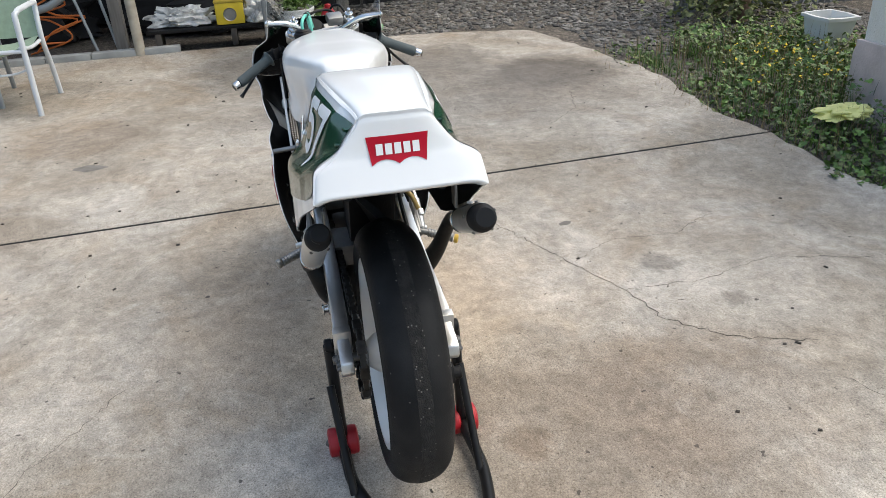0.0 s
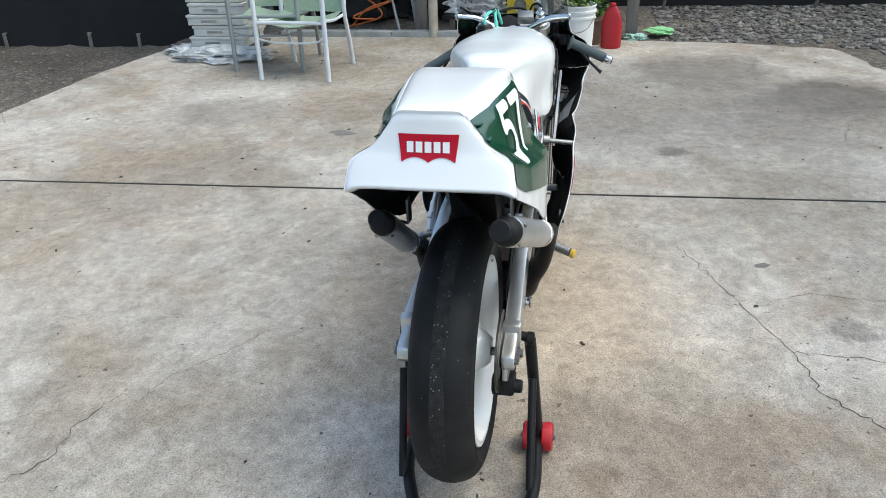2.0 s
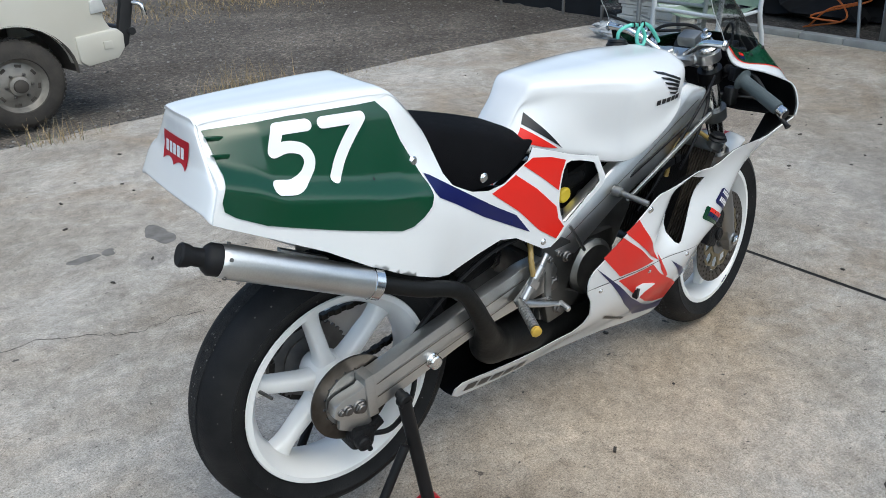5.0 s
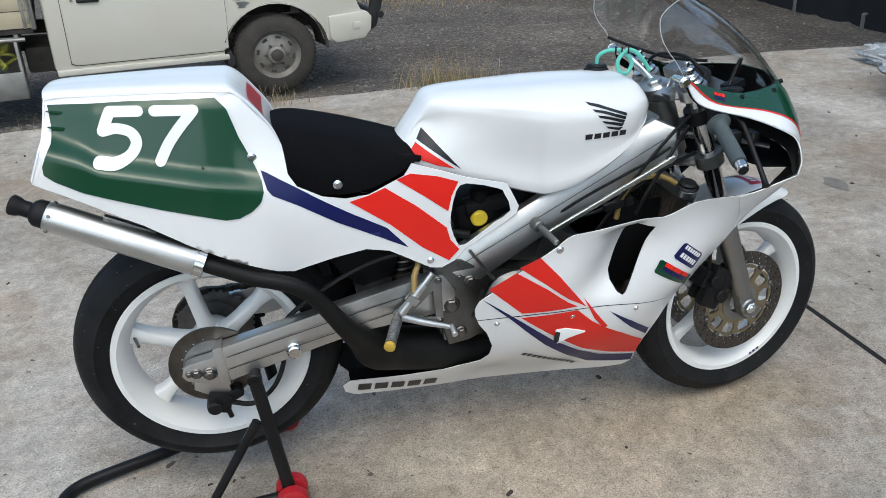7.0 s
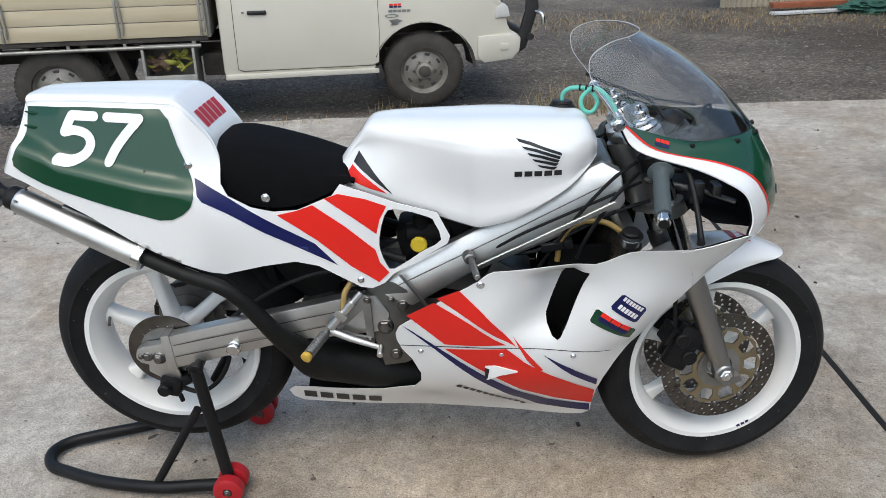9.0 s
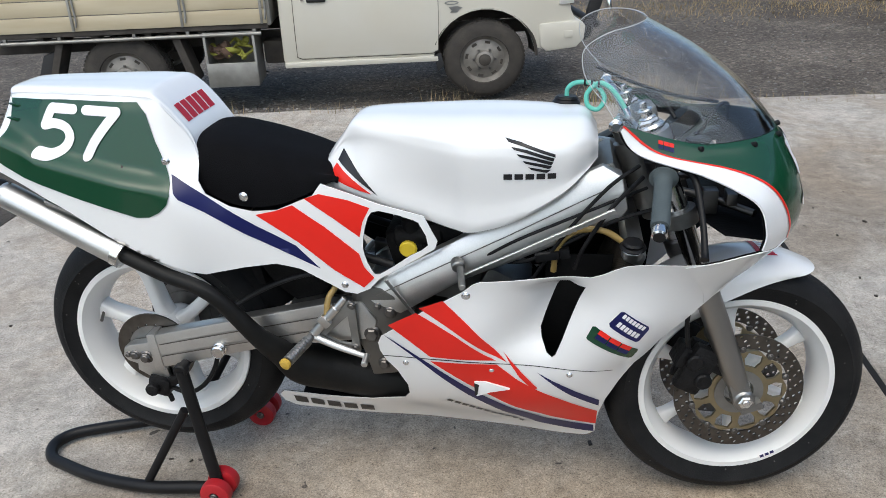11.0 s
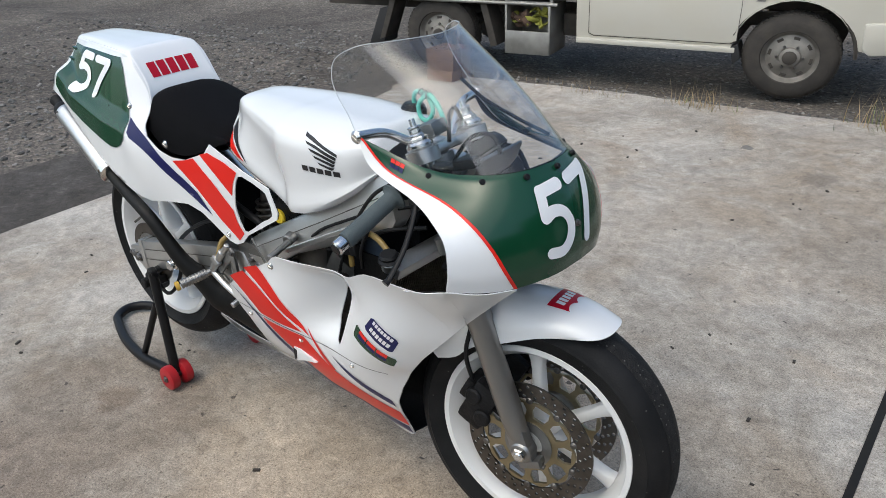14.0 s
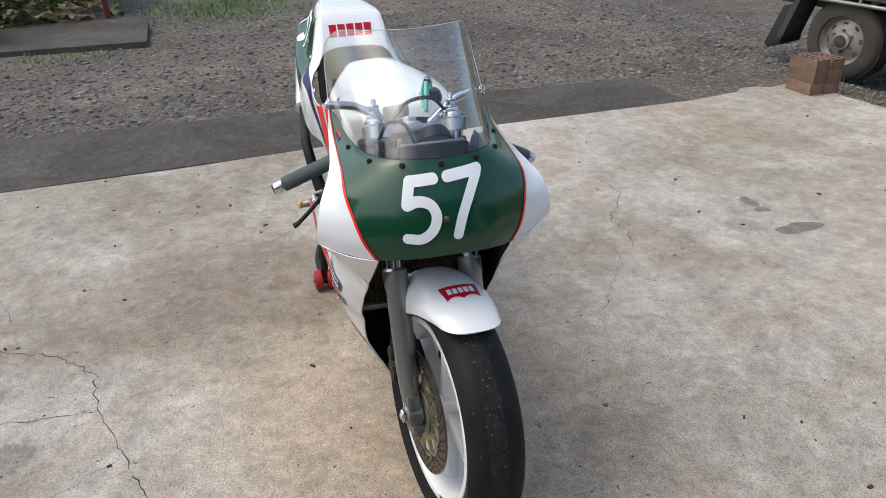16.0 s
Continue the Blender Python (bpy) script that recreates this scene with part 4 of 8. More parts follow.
_fl = figure_loops((-0.094, 0.756), (0.172, 0.011), (0.004, 0.127), 0.0205)
part("race_number", join(*[nose_decal([lp], 0.0022 + 0.0003 * k, 0.006) for k, lp in enumerate(_fl)]), WHITEV, NS, "white race number 57")
_p = (on_nose(-0.004, 0.803), -0.004, 0.803)
part("number_bolt", bolt_head(_p, (1, 0, 0.15), 0.0045, 0.006), STEEL, NS)

# windscreen
WIND = (tuple((x - 0.001, y * 0.995, z + 0.001) for x, y, z in NOSE[6]),
        ((.694, 0, .948), (.678, -.070, .948), (.620, -.124, .943), (.520, -.156, .943), (.388, -.190, .992)),
        ((.642, 0, 1.003), (.625, -.070, 1.001), (.568, -.124, .993), (.478, -.158, .990), (.364, -.188, 1.022)),
        ((.562, 0, 1.064), (.546, -.070, 1.062), (.498, -.124, 1.054), (.428, -.158, 1.044), (.348, -.184, 1.053)),
        ((.470, 0, 1.116), (.458, -.066, 1.117), (.430, -.118, 1.116), (.388, -.150, 1.110), (.350, -.172, 1.088)))
WS = part("windscreen", sheet(skin(WIND, 6, 6), 0.0025), SCREEN, bike, "clear bubble windscreen with a bare edge")
WS.visible_shadow = False
_rim = [Vector(p) for p in WIND[4]]
_side = [Vector(r[4]) for r in WIND]
_line = [Vector((p.x, -p.y, p.z)) for p in _side] + [Vector((p.x, -p.y, p.z)) for p in _rim[-2:0:-1]] + _rim[:-1] + _side[::-1]
# Pale tube paints in the bright line along the clear screen's edge.
part("screen_edge", tube(_line, 0.0009, 6, smooth=5), EDGE, WS, "windscreen edge with its bright line painted pale")

# -- side fairings --
_FAIR = spline_field([(0.12, 0.617, -0.236), (-0.014, 0.438, -0.215), (-0.36, 0.253, -0.085), (0.0, 0.232, -0.085), (0.2, 0.212, -0.085), (0.0, 0.36, -0.190), (0.2, 0.35, -0.194), (-0.06, 0.475, -0.222), (0.13, 0.53, -0.236), (0.67, 0.73, -0.248), (0.0, 0.29, -0.145), (0.2, 0.275, -0.15), (-0.2, 0.29, -0.125), (-0.33, 0.28, -0.103), (0.631, 0.608, -0.16), (0.573, 0.547, -0.165), (0.514, 0.485, -0.168), (0.469, 0.428, -0.164), (0.438, 0.376, -0.16), (0.413, 0.323, -0.153), (0.401, 0.275, -0.132), (0.396, 0.219, -0.103), (0.395, 0.183, -0.087), (0.432, 0.582, -0.228), (0.488, 0.54, -0.212), (0.367, 0.53, -0.222), (0.46, 0.463, -0.2), (0.364, 0.634, -0.221), (0.334, 0.419, -0.211), (0.169, 0.428, -0.215), (0.592, 0.692, -0.236), (0.46, 0.655, -0.231), (0.297, 0.452, -0.212), (0.328, 0.62, -0.196), (0.29, 0.56, -0.190), (0.245, 0.58, -0.214), (0.195, 0.57, -0.226), (0.262, 0.51, -0.199), (0.23, 0.485, -0.21), (0.3, 0.655, -0.226)])


def ramp(a, b, v):
    u = min(1, max(0, (v - a) / (b - a)))
    return u * u * (3 - 2 * u)


def FAIR(x, z):
    """The flank of the fairing, drawn in to a scoop behind the cooling slot."""
    rear = 0.276 + (z - 0.49) * 0.28
    return _FAIR(x, z) + 0.030 * ramp(rear - 0.14, rear, x) * (1 - ramp(rear + 0.012, rear + 0.034, x)) * ramp(0.445, 0.505, z) * (1 - ramp(0.622, 0.648, z))


_fo = [(-0.068, 0.473), (-0.069, 0.495), (-0.06, 0.514), (0.033, 0.579), (0.117, 0.624), (0.14, 0.644), (0.154, 0.65), (0.262, 0.655), (0.37, 0.660), (0.392, 0.669), (0.417, 0.683), (0.438, 0.692), (0.469, 0.696), (0.546, 0.696), (0.592, 0.698), (0.642, 0.718), (0.656, 0.704), (0.65, 0.662), (0.631, 0.608), (0.573, 0.547), (0.514, 0.485), (0.469, 0.428), (0.438, 0.376), (0.413, 0.323), (0.401, 0.275), (0.396, 0.219), (0.395, 0.183), (0.375, 0.167), (0.191, 0.159), (0.04, 0.164), (-0.183, 0.188), (-0.341, 0.2), (-0.365, 0.22), (-0.37, 0.25), (-0.353, 0.268), (-0.257, 0.267), (-0.124, 0.273), (-0.04, 0.301), (-0.022, 0.331), (-0.02, 0.365), (-0.037, 0.413), (-0.058, 0.445)]
_slot = [(0.362, 0.632), (0.347, 0.589), (0.332, 0.547), (0.317, 0.502), (0.303, 0.466), (0.296, 0.460), (0.285, 0.466), (0.274, 0.490), (0.272, 0.513), (0.282, 0.545), (0.294, 0.580), (0.306, 0.615), (0.313, 0.630), (0.330, 0.634)]
FA = None
# the fairing's upper front corner runs up to the lower edge of the nose
_cor = [[(0.742, -0.140, 0.713), (0.708, -0.200, 0.718), (0.676, -0.250, 0.733), (0.650, -0.250, 0.724)],
        [(0.664, -0.150, 0.640), (0.654, -0.192, 0.660), (0.636, -0.226, 0.690), (0.604, FAIR(0.604, 0.700) - 0.004, 0.704)],
        [(0.598, FAIR(0.598, 0.575) - 0.002, 0.575), (0.590, FAIR(0.590, 0.610) - 0.002, 0.610), (0.570, FAIR(0.570, 0.650) - 0.002, 0.650), (0.545, FAIR(0.545, 0.690) - 0.002, 0.690)]]
_cor = skin_columns([curve_points(r, 6) for r in _cor], 8, False)
for sd in (1, -1):
    f = part("side_fairing", panel([_fo, _slot], FAIR, 0.003, 0.015, sd), WHITE, bike, "glossy white lower fairing with red and navy stripes")
    part("inner_skin", panel([[p for p in _fo if p[0] <= 0.55], _slot], lambda x, z: FAIR(x, z) + 0.0042, 0.001, 0.03, sd), INNER, f)
    part("upper_corner", sheet([[Vector((p.x, sd * p.y, p.z)) for p in c] for c in _cor], 0.002), WHITE, f)
    part("inner_skin", sheet([[Vector((p.x - 0.005, sd * (p.y + 0.006), p.z)) for p in c] for c in _cor], 0.001), INNER, f)
    FA = FA or f
    r = 0.0015
    for lp in ([(-0.041, 0.546), (-0.01, 0.563), (0.021, 0.579), (0.1, 0.52), (0.155, 0.471), (0.18, 0.454), (0.11, 0.458), (0.041, 0.463)],
               [(0.028, 0.59), (0.077, 0.607), (0.129, 0.546), (0.203, 0.448), (0.156, 0.48), (0.095, 0.534)],
               [(0.04, 0.45), (0.11, 0.447), (0.181, 0.443), (0.222, 0.402), (0.255, 0.377), (0.314, 0.339), (0.397, 0.276), (0.396, 0.218), (0.3, 0.256), (0.215, 0.305), (0.115, 0.384)],
               [(0.195, 0.474), (0.23, 0.425), (0.266, 0.377), (0.256, 0.372), (0.227, 0.409)]):
        part("red_stripe", decal([lp], FAIR, r, 0.012, sd), RED, f)
    part("navy_stripe", decal([[(-0.056, 0.521), (-0.034, 0.503), (0.049, 0.432), (0.134, 0.353), (0.205, 0.3), (0.279, 0.25), (0.391, 0.213), (0.393, 0.185), (0.26, 0.214), (0.185, 0.276), (0.114, 0.341), (0.02, 0.445)]], FAIR, r, 0.012, sd), NAVY, f)
    part("navy_stripe", decal([[(0.265, 0.423), (0.331, 0.378), (0.399, 0.323), (0.399, 0.299), (0.333, 0.355)]], FAIR, r, 0.012, sd), NAVY, f)
    for x, z in ((0.124, 0.617), (-0.015, 0.44), (0.169, 0.428), (0.333, 0.419)):
        fastener((x, sd * FAIR(x, z), z), f, 0.0095 if z > 0.6 else 0.0065, (0, -sd, 0))
    part("seam", decal([[(-0.063, 0.4585), (0.079, 0.456), (0.213, 0.443), (0.309, 0.436), (0.402, 0.427), (0.424, 0.423), (0.424, 0.421), (0.402, 0.425), (0.309, 0.434), (0.213, 0.441), (0.079, 0.453), (-0.063, 0.4565)]], FAIR, 0.0004, 0.02, sd), BLACKV, f)
    part("vent_scoop", prism([(0.13, 0.394), (0.154, 0.395), (0.208, 0.375), (0.165, 0.366), (0.134, 0.354)], sd * (FAIR(0.16, 0.375) - 0.010), sd * (FAIR(0.16, 0.375) + 0.006), 0.003), WHITE, f)
    part("vent_mouth", prism([(0.131, 0.39), (0.141, 0.386), (0.137, 0.362), (0.131, 0.358)], sd * (FAIR(0.135, 0.375) - 0.0125), sd * (FAIR(0.135, 0.375) + 0.004)), BLACKV, f)


def stick(bvh, loops, place, way, lift=0.0014, step=0.01, fallback=0.1):
    """Vinyl laid on a body along the direction way; place(u, v) is where its rays start."""
    v2, tris, _ = fill(loops, step)
    bm = bmesh.new()
    way = Vector(way).normalized()
    vs = []
    for u, v in v2:
        p = Vector(place(u, v))
        hit = bvh.ray_cast(p, way)
        if hit[0] is None:
            hit = bvh.find_nearest(p + way * 1.0)
        vs.append(bm.verts.new(hit[0] - way * lift))
    for t in tris:
        bm.faces.new([vs[i] for i in t])
    return bm


def badge_loops(w, h):
    """A tab with a waved lower edge, from 0 to w and 0 to h."""
    low = [(w * (0.06 + 0.88 * i / 12), 0.10 * h + 0.16 * h * abs(math.sin(math.pi * 2 * i / 12)) ** 0.8) for i in range(13)]
    return [low + [(w, h), (0, h)]]


def bar_loops(n, x0, x1, z0, z1, gap=0.25):
    w = (x1 - x0) / n
    return [[(x0 + i * w, z0), (x0 + (i + 1 - gap) * w, z0), (x0 + (i + 1 - gap) * w, z1), (x0 + i * w, z1)] for i in range(n)]


_tb = tree_of(TL)
_rear = lambda u, v: (-1.3, 0.055 - u, 0.925 + v)
part("badge", stick(_tb, badge_loops(0.110, 0.054), _rear, (1, 0, 0), 0.0015), CRIMSON, TL, "crimson tab with white bars")
for lp in bar_loops(5, 0.016, 0.097, 0.022, 0.041):
    part("letter_block", stick(_tb, [lp], _rear, (1, 0, 0), 0.0026), WHITEV, TL)
_face = lambda u, v: (0.0, -0.078 + u, 0.942 + v)
for lp in bar_loops(5, 0.0, 0.150, 0.0, 0.036, 0.16):
    part("letter_block", stick(_tb, [lp], _face, (-1, 0, 0), 0.0015), CRIMSON, TL)
_mb = tree_of(MG)
_fl = lambda u, v: tuple(TURNED @ (FRONT_AXLE + Vector((0.142 - v * 0.95, -0.044 + u, 0.6 + v * 0.3))))
_fw = TURNED.to_3x3() @ Vector((-0.25, 0, -1))
part("badge", stick(_mb, badge_loops(0.092, 0.052), _fl, _fw, 0.0015), CRIMSON, MG, "crimson tab with white bars")
for lp in bar_loops(5, 0.014, 0.082, 0.022, 0.040):
    part("letter_block", stick(_mb, [lp], _fl, _fw, 0.0026), WHITEV, MG)
# stickers on the right flank
for sd, f in ((1, FA),):
    part("sticker", decal([[(0.409, 0.557), (0.431, 0.584), (0.438, 0.584), (0.487, 0.546), (0.489, 0.537), (0.471, 0.51), (0.464, 0.509), (0.411, 0.549)]], FAIR, 0.0016, 0.012), NAVY, f, "navy oil sticker with white bars")
    bars(6, (0.422, 0.553), (0.466, 0.518), 0.012, FAIR, WHITEV, f, lift=0.0024)
    bars(7, (0.433, 0.572), (0.478, 0.536), 0.010, FAIR, WHITEV, f, lift=0.0024)
    part("sticker", decal([[(0.365, 0.52), (0.377, 0.546), (0.383, 0.547), (0.47, 0.487), (0.47, 0.48), (0.459, 0.463), (0.452, 0.465), (0.367, 0.515)]], FAIR, 0.0016, 0.012), GREEN, f, "green, red and blue team sticker")
    bars(3, (0.381, 0.522), (0.449, 0.476), 0.011, FAIR, NAVY, f, lift=0.0022, gap=0.1)
    bars(3, (0.387, 0.532), (0.454, 0.486), 0.011, FAIR, RED, f, lift=0.0022, gap=0.1)
    bars(5, (-0.335, 0.221), (-0.128, 0.199), 0.030, FAIR, BLACKV, f)
    bars(11, (0.06, 0.307), (0.232, 0.198), 0.012, FAIR, BLACKV, f, gap=0.3)
_nsb = tree_of(NS)
for mt, z0 in ((RED, 0.912), (NAVY, 0.9045)):
    for lp in bar_loops(3, 0.486, 0.516, z0, z0 + 0.0065, 0.12):
        part("team_badge", stick(_nsb, [lp], lambda u, v: (u, -1, v - 0.33 * (u - 0.5)), (0, 1, 0), 0.0016), mt, NS)
for ang, M_, w, c0 in ((-68, MF, FW, (0, 0, 0)), (62, M, RW, (0, 0, 0))):
    half = 0.052 if w is FW else 0.072
    for i in range(3):
        a = radians(ang + 3.4 * i)
        part("rim_letter_block", box((0.212 * math.cos(a), -half - 0.0006, 0.212 * math.sin(a)), (0.007, 0.0006, 0.009), 0, (0, -math.degrees(a), 0)), NAVY, w, m=M_)

# belly pan between the side fairings
_b = [(x, -FAIR(x, z), z) for x, z in ((-0.345, 0.204), (-0.18, 0.192), (0.04, 0.170), (0.19, 0.164), (0.375, 0.169))]
cols = []
for k in range(13):
    s = -1 + 2 * k / 12
    cols.append([Vector((x, (w - 0.004) * s, z + 0.004 - 0.015 * (1 - s * s))) for x, w, z in _b])
part("belly_pan", sheet(cols, 0.003), INNER, bike, "black inside of the belly pan")

# -- frame --
FRM = thing("frame", "", "")
FRM.parent = bike
_sp = [(-0.138, 0.556), (-0.068, 0.603), (0.175, 0.730), (0.345, 0.828), (0.392, 0.850), (0.430, 0.835), (0.442, 0.768), (0.425, 0.742), (0.233, 0.657), (0.107, 0.604), (-0.034, 0.518)]
for sd in (1, -1):
    spar = part("spar", prism(_sp, sd * -0.140, sd * -0.088, 0.006), ALU, FRM, "brushed aluminium twin-spar frame beam")
    for v in spar.data.vertices:
        if v.co.y * -sd > 0.128:
            v.co.y += sd * min(0.042, max(0, v.co.z - 0.568 - 0.509 * (v.co.x + 0.085)) * 0.85)
    part("spar_groove", decal([[(-0.085, 0.565), (0.20, 0.708), (0.40, 0.812), (0.40, 0.8095), (0.20, 0.7055), (-0.085, 0.5625)]], lambda x, z: -0.1402, 0.0004, 0.5, sd), STEEL, spar)
    weld = []
    for i in range(26):
        p = Vector((-0.058 + 0.0022 * i, -0.1405, 0.600 - 0.0032 * i))
        weld.append(rod(p, p + Vector((0, -0.004, 0)), 0.0042, seg=8))
    part("weld_seam", join(*weld), ALU_D, spar, m=Matrix.Diagonal((1, sd, 1, 1)))
    # weld bead along the lower edge of the spar
    weld = []
    for i in range(70):
        s = i / 69
        p = Vector((0.112 + 0.30 * s, -0.171, 0.628 + 0.148 * s))
        weld.append(rod(p - Vector((0, -0.002, 0)), p + Vector((0, -0.006, 0)), 0.0050 + 0.0016 * math.sin(i * 1.9) ** 2, seg=8))
    part("braided_line", join(*weld), ALU, FRM, "lumpy silver weld bead along the frame", m=Matrix.Diagonal((1, sd, 1, 1)))
    pp = part("pivot_plate", prism([(-0.140, 0.590), (-0.075, 0.575), (0.0, 0.530), (-0.030, 0.485), (-0.052, 0.424), (-0.004, 0.398), (-0.010, 0.380), (-0.061, 0.358), (-0.112, 0.351), (-0.126, 0.410), (-0.147, 0.470)], sd * -0.134, sd * -0.104, 0.005), CAST, FRM, "grey alloy pivot plate")
    for x, z, r in ((-0.058, 0.520, 0.011), (-0.104, 0.463, 0.016), (-0.082, 0.386, 0.011), (-0.085, 0.535, 0.006)):
        part("pivot_bolt", join(rod((x, sd * -0.130, z), (x, sd * -0.140, z), r * 1.35, seg=20), rod((x, sd * -0.138, z), (x, sd * -0.146, z), r, seg=6)), STEEL, pp)
    # stand-off that carries the lower fairing
    part("fairing_mount", join(rod((0.100, sd * -0.13, 0.645), (0.118, sd * -0.232, 0.632), 0.0075, seg=14), rod((0.096, sd * -0.136, 0.648), (0.102, sd * -0.16, 0.644), 0.014, seg=16)), ALU_D, FRM)
part("headstock", join(tube([FRONT_AXLE + _axis * 0.48 - Vector((0.032, 0, 0.014)), FRONT_AXLE + _axis * 0.63 - Vector((0.032, 0, 0.014))], 0.034, 24), box((0.405, 0, 0.80), (0.06, 0.18, 0.09), 0.012, (0, -24, 0))), ALU_D, FRM)
part("cross_member", box((-0.095, 0, 0.545), (0.05, 0.22, 0.05), 0.01), ALU_D, FRM)
part("cross_member", box((-0.10, 0, 0.37), (0.04, 0.22, 0.04), 0.008), ALU_D, FRM)
for sd in (1, -1):
    part("subframe_rail", tube([(-0.05, sd * 0.10, 0.62), (-0.30, sd * 0.105, 0.70), (-0.60, sd * 0.10, 0.79), (-0.82, sd * 0.09, 0.85)], 0.010, 12, smooth=4), BLACK, FRM)
part("undertray", box((-0.62, 0, 0.80), (0.50, 0.24, 0.006), 0.002, (0, 18, 0)), INNER, FRM)

# -- swingarm --
SWG = thing("swingarm", "", "")
SWG.parent = bike
_arm = [(-0.637, 0.446), (-0.40, 0.496), (-0.20, 0.540), (-0.12, 0.545), (-0.09, 0.50), (-0.10, 0.452), (-0.20, 0.440), (-0.31, 0.430), (-0.40, 0.410), (-0.637, 0.355)]
for sd in (1, -1):
    arm = part("arm", prism(_arm, sd * -0.152, sd * -0.112, 0.005), ALU, SWG, "brushed aluminium swingarm beam")
    for z0, z1 in ((0.424, 0.500), (0.392, 0.468)):
        part("arm_groove", decal([[(-0.62, z0), (-0.20, z1 + 0.010), (-0.20, z1 + 0.0075), (-0.62, z0 - 0.0025)]], lambda x, z: -0.1522, 0.0004, 0.5, sd), STEEL, arm)
    blk = part("axle_block", join(prism([(-0.716, 0.408), (-0.70, 0.416), (-0.655, 0.424), (-0.634, 0.440), (-0.630, 0.360), (-0.655, 0.352), (-0.712, 0.372), (-0.722, 0.385)], sd * -0.148, sd * -0.116, 0.004),
                                 prism([(-0.648, 0.448), (-0.626, 0.453), (-0.620, 0.350), (-0.644, 0.350)], sd * -0.155, sd * -0.110, 0.004)), ALU, arm, "machined axle adjuster block")
    for x, z, r in ((-0.706, 0.392, 0.006), (-0.690, 0.390, 0.010), (-0.662, 0.386, 0.013)):
        part("axle_nut", join(rod((x, sd * -0.146, z), (x, sd * -0.152, z), r * 1.3, seg=18), rod((x, sd * -0.150, z), (x, sd * -0.158, z), r, seg=6)), STEEL, blk)
    part("stand_bobbin", join(rod((-0.473, sd * -0.150, 0.413), (-0.473, sd * -0.170, 0.413), 0.011, seg=18), rod((-0.473, sd * -0.152, 0.413), (-0.473, sd * -0.157, 0.413), 0.018, seg=20), rod((-0.473, sd * -0.167, 0.413), (-0.473, sd * -0.173, 0.413), 0.016, seg=20)), CHROME, arm)
part("axle", rod((-0.662, -0.15, 0.386), (-0.662, 0.15, 0.386), 0.010), STEEL, SWG)
for o in [c for c in SWG.children_recursive if c.name.split(".")[0] in ("arm", "arm_groove", "axle_block", "axle_nut", "stand_bobbin")]:
    for v in o.data.vertices:
        v.co.y *= 0.915
part("swingarm_bridge", join(box((-0.265, 0, 0.475), (0.09, 0.24, 0.07), 0.012, (0, -12, 0)), box((-0.10, 0, 0.463), (0.05, 0.22, 0.05), 0.015)), ALU_D, SWG)
part("rear_mudguard", prism([(-0.42, 0.655), (-0.30, 0.66), (-0.20, 0.60), (-0.22, 0.52), (-0.30, 0.50), (-0.345, 0.54), (-0.38, 0.60)], -0.056, 0.056, 0.012), INNER, SWG, "black plastic rear hugger")
part("rear_mudguard", tube([(-0.52, 0.0, 0.672), (-0.46, 0, 0.648), (-0.40, 0, 0.607), (-0.35, 0, 0.55), (-0.325, 0, 0.48)], 0.075, 16, smooth=4, flat=0.12), INNER, SWG)
part("inner_fender", prism([(-0.46, 0.72), (-0.44, 0.73), (-0.375, 0.60), (-0.365, 0.545), (-0.385, 0.545), (-0.40, 0.595)], -0.060, 0.060, 0.004), INNER, SWG, "black sheet behind the rear tyre")
# rear caliper under the axle
_c = Vector((-0.655, -0.105, 0.295))
part("rear_caliper", join(box(_c, (0.055, 0.055, 0.05), 0.010, (0, 15, 0)), rod(_c + Vector((-0.01, -0.02, 0)), _c + Vector((-0.01, -0.045, 0)), 0.016, seg=18), box(_c + Vector((0.03, -0.005, 0.01)), (0.05, 0.03, 0.026), 0.006, (0, -25, 0)), rod(_c + Vector((0.015, -0.01, -0.03)), _c + Vector((0.02, -0.012, -0.05)), 0.006)), CALIPER, SWG, "small black rear brake caliper")
part("caliper_bracket", join(prism([(-0.70, 0.365), (-0.66, 0.375), (-0.63, 0.355), (-0.625, 0.315), (-0.66, 0.305), (-0.705, 0.335)], -0.118, -0.106, 0.003)), ALU, SWG)
part("brake_hose", tube([(-0.63, -0.115, 0.285), (-0.58, -0.12, 0.275), (-0.53, -0.12, 0.31), (-0.50, -0.108, 0.37), (-0.50, -0.10, 0.45), (-0.40, -0.10, 0.53), (-0.28, -0.10, 0.585), (-0.19, -0.11, 0.60), (-0.17, -0.125, 0.575)], 0.0058, 8, smooth=6), BLACK, SWG, "black rear brake hose")
SHK = part("shock", tube([(-0.20, 0.01, 0.47), (-0.16, 0.01, 0.66)], 0.024, 16), STEEL, SWG)
part("spring", tube([(-0.198 + 0.030 * i / 96 + 0.033 * math.cos(i * 0.52), 0.01 + 0.033 * math.sin(i * 0.52), 0.485 + 0.15 * i / 96) for i in range(97)], 0.0045, 6), STEEL, SHK)

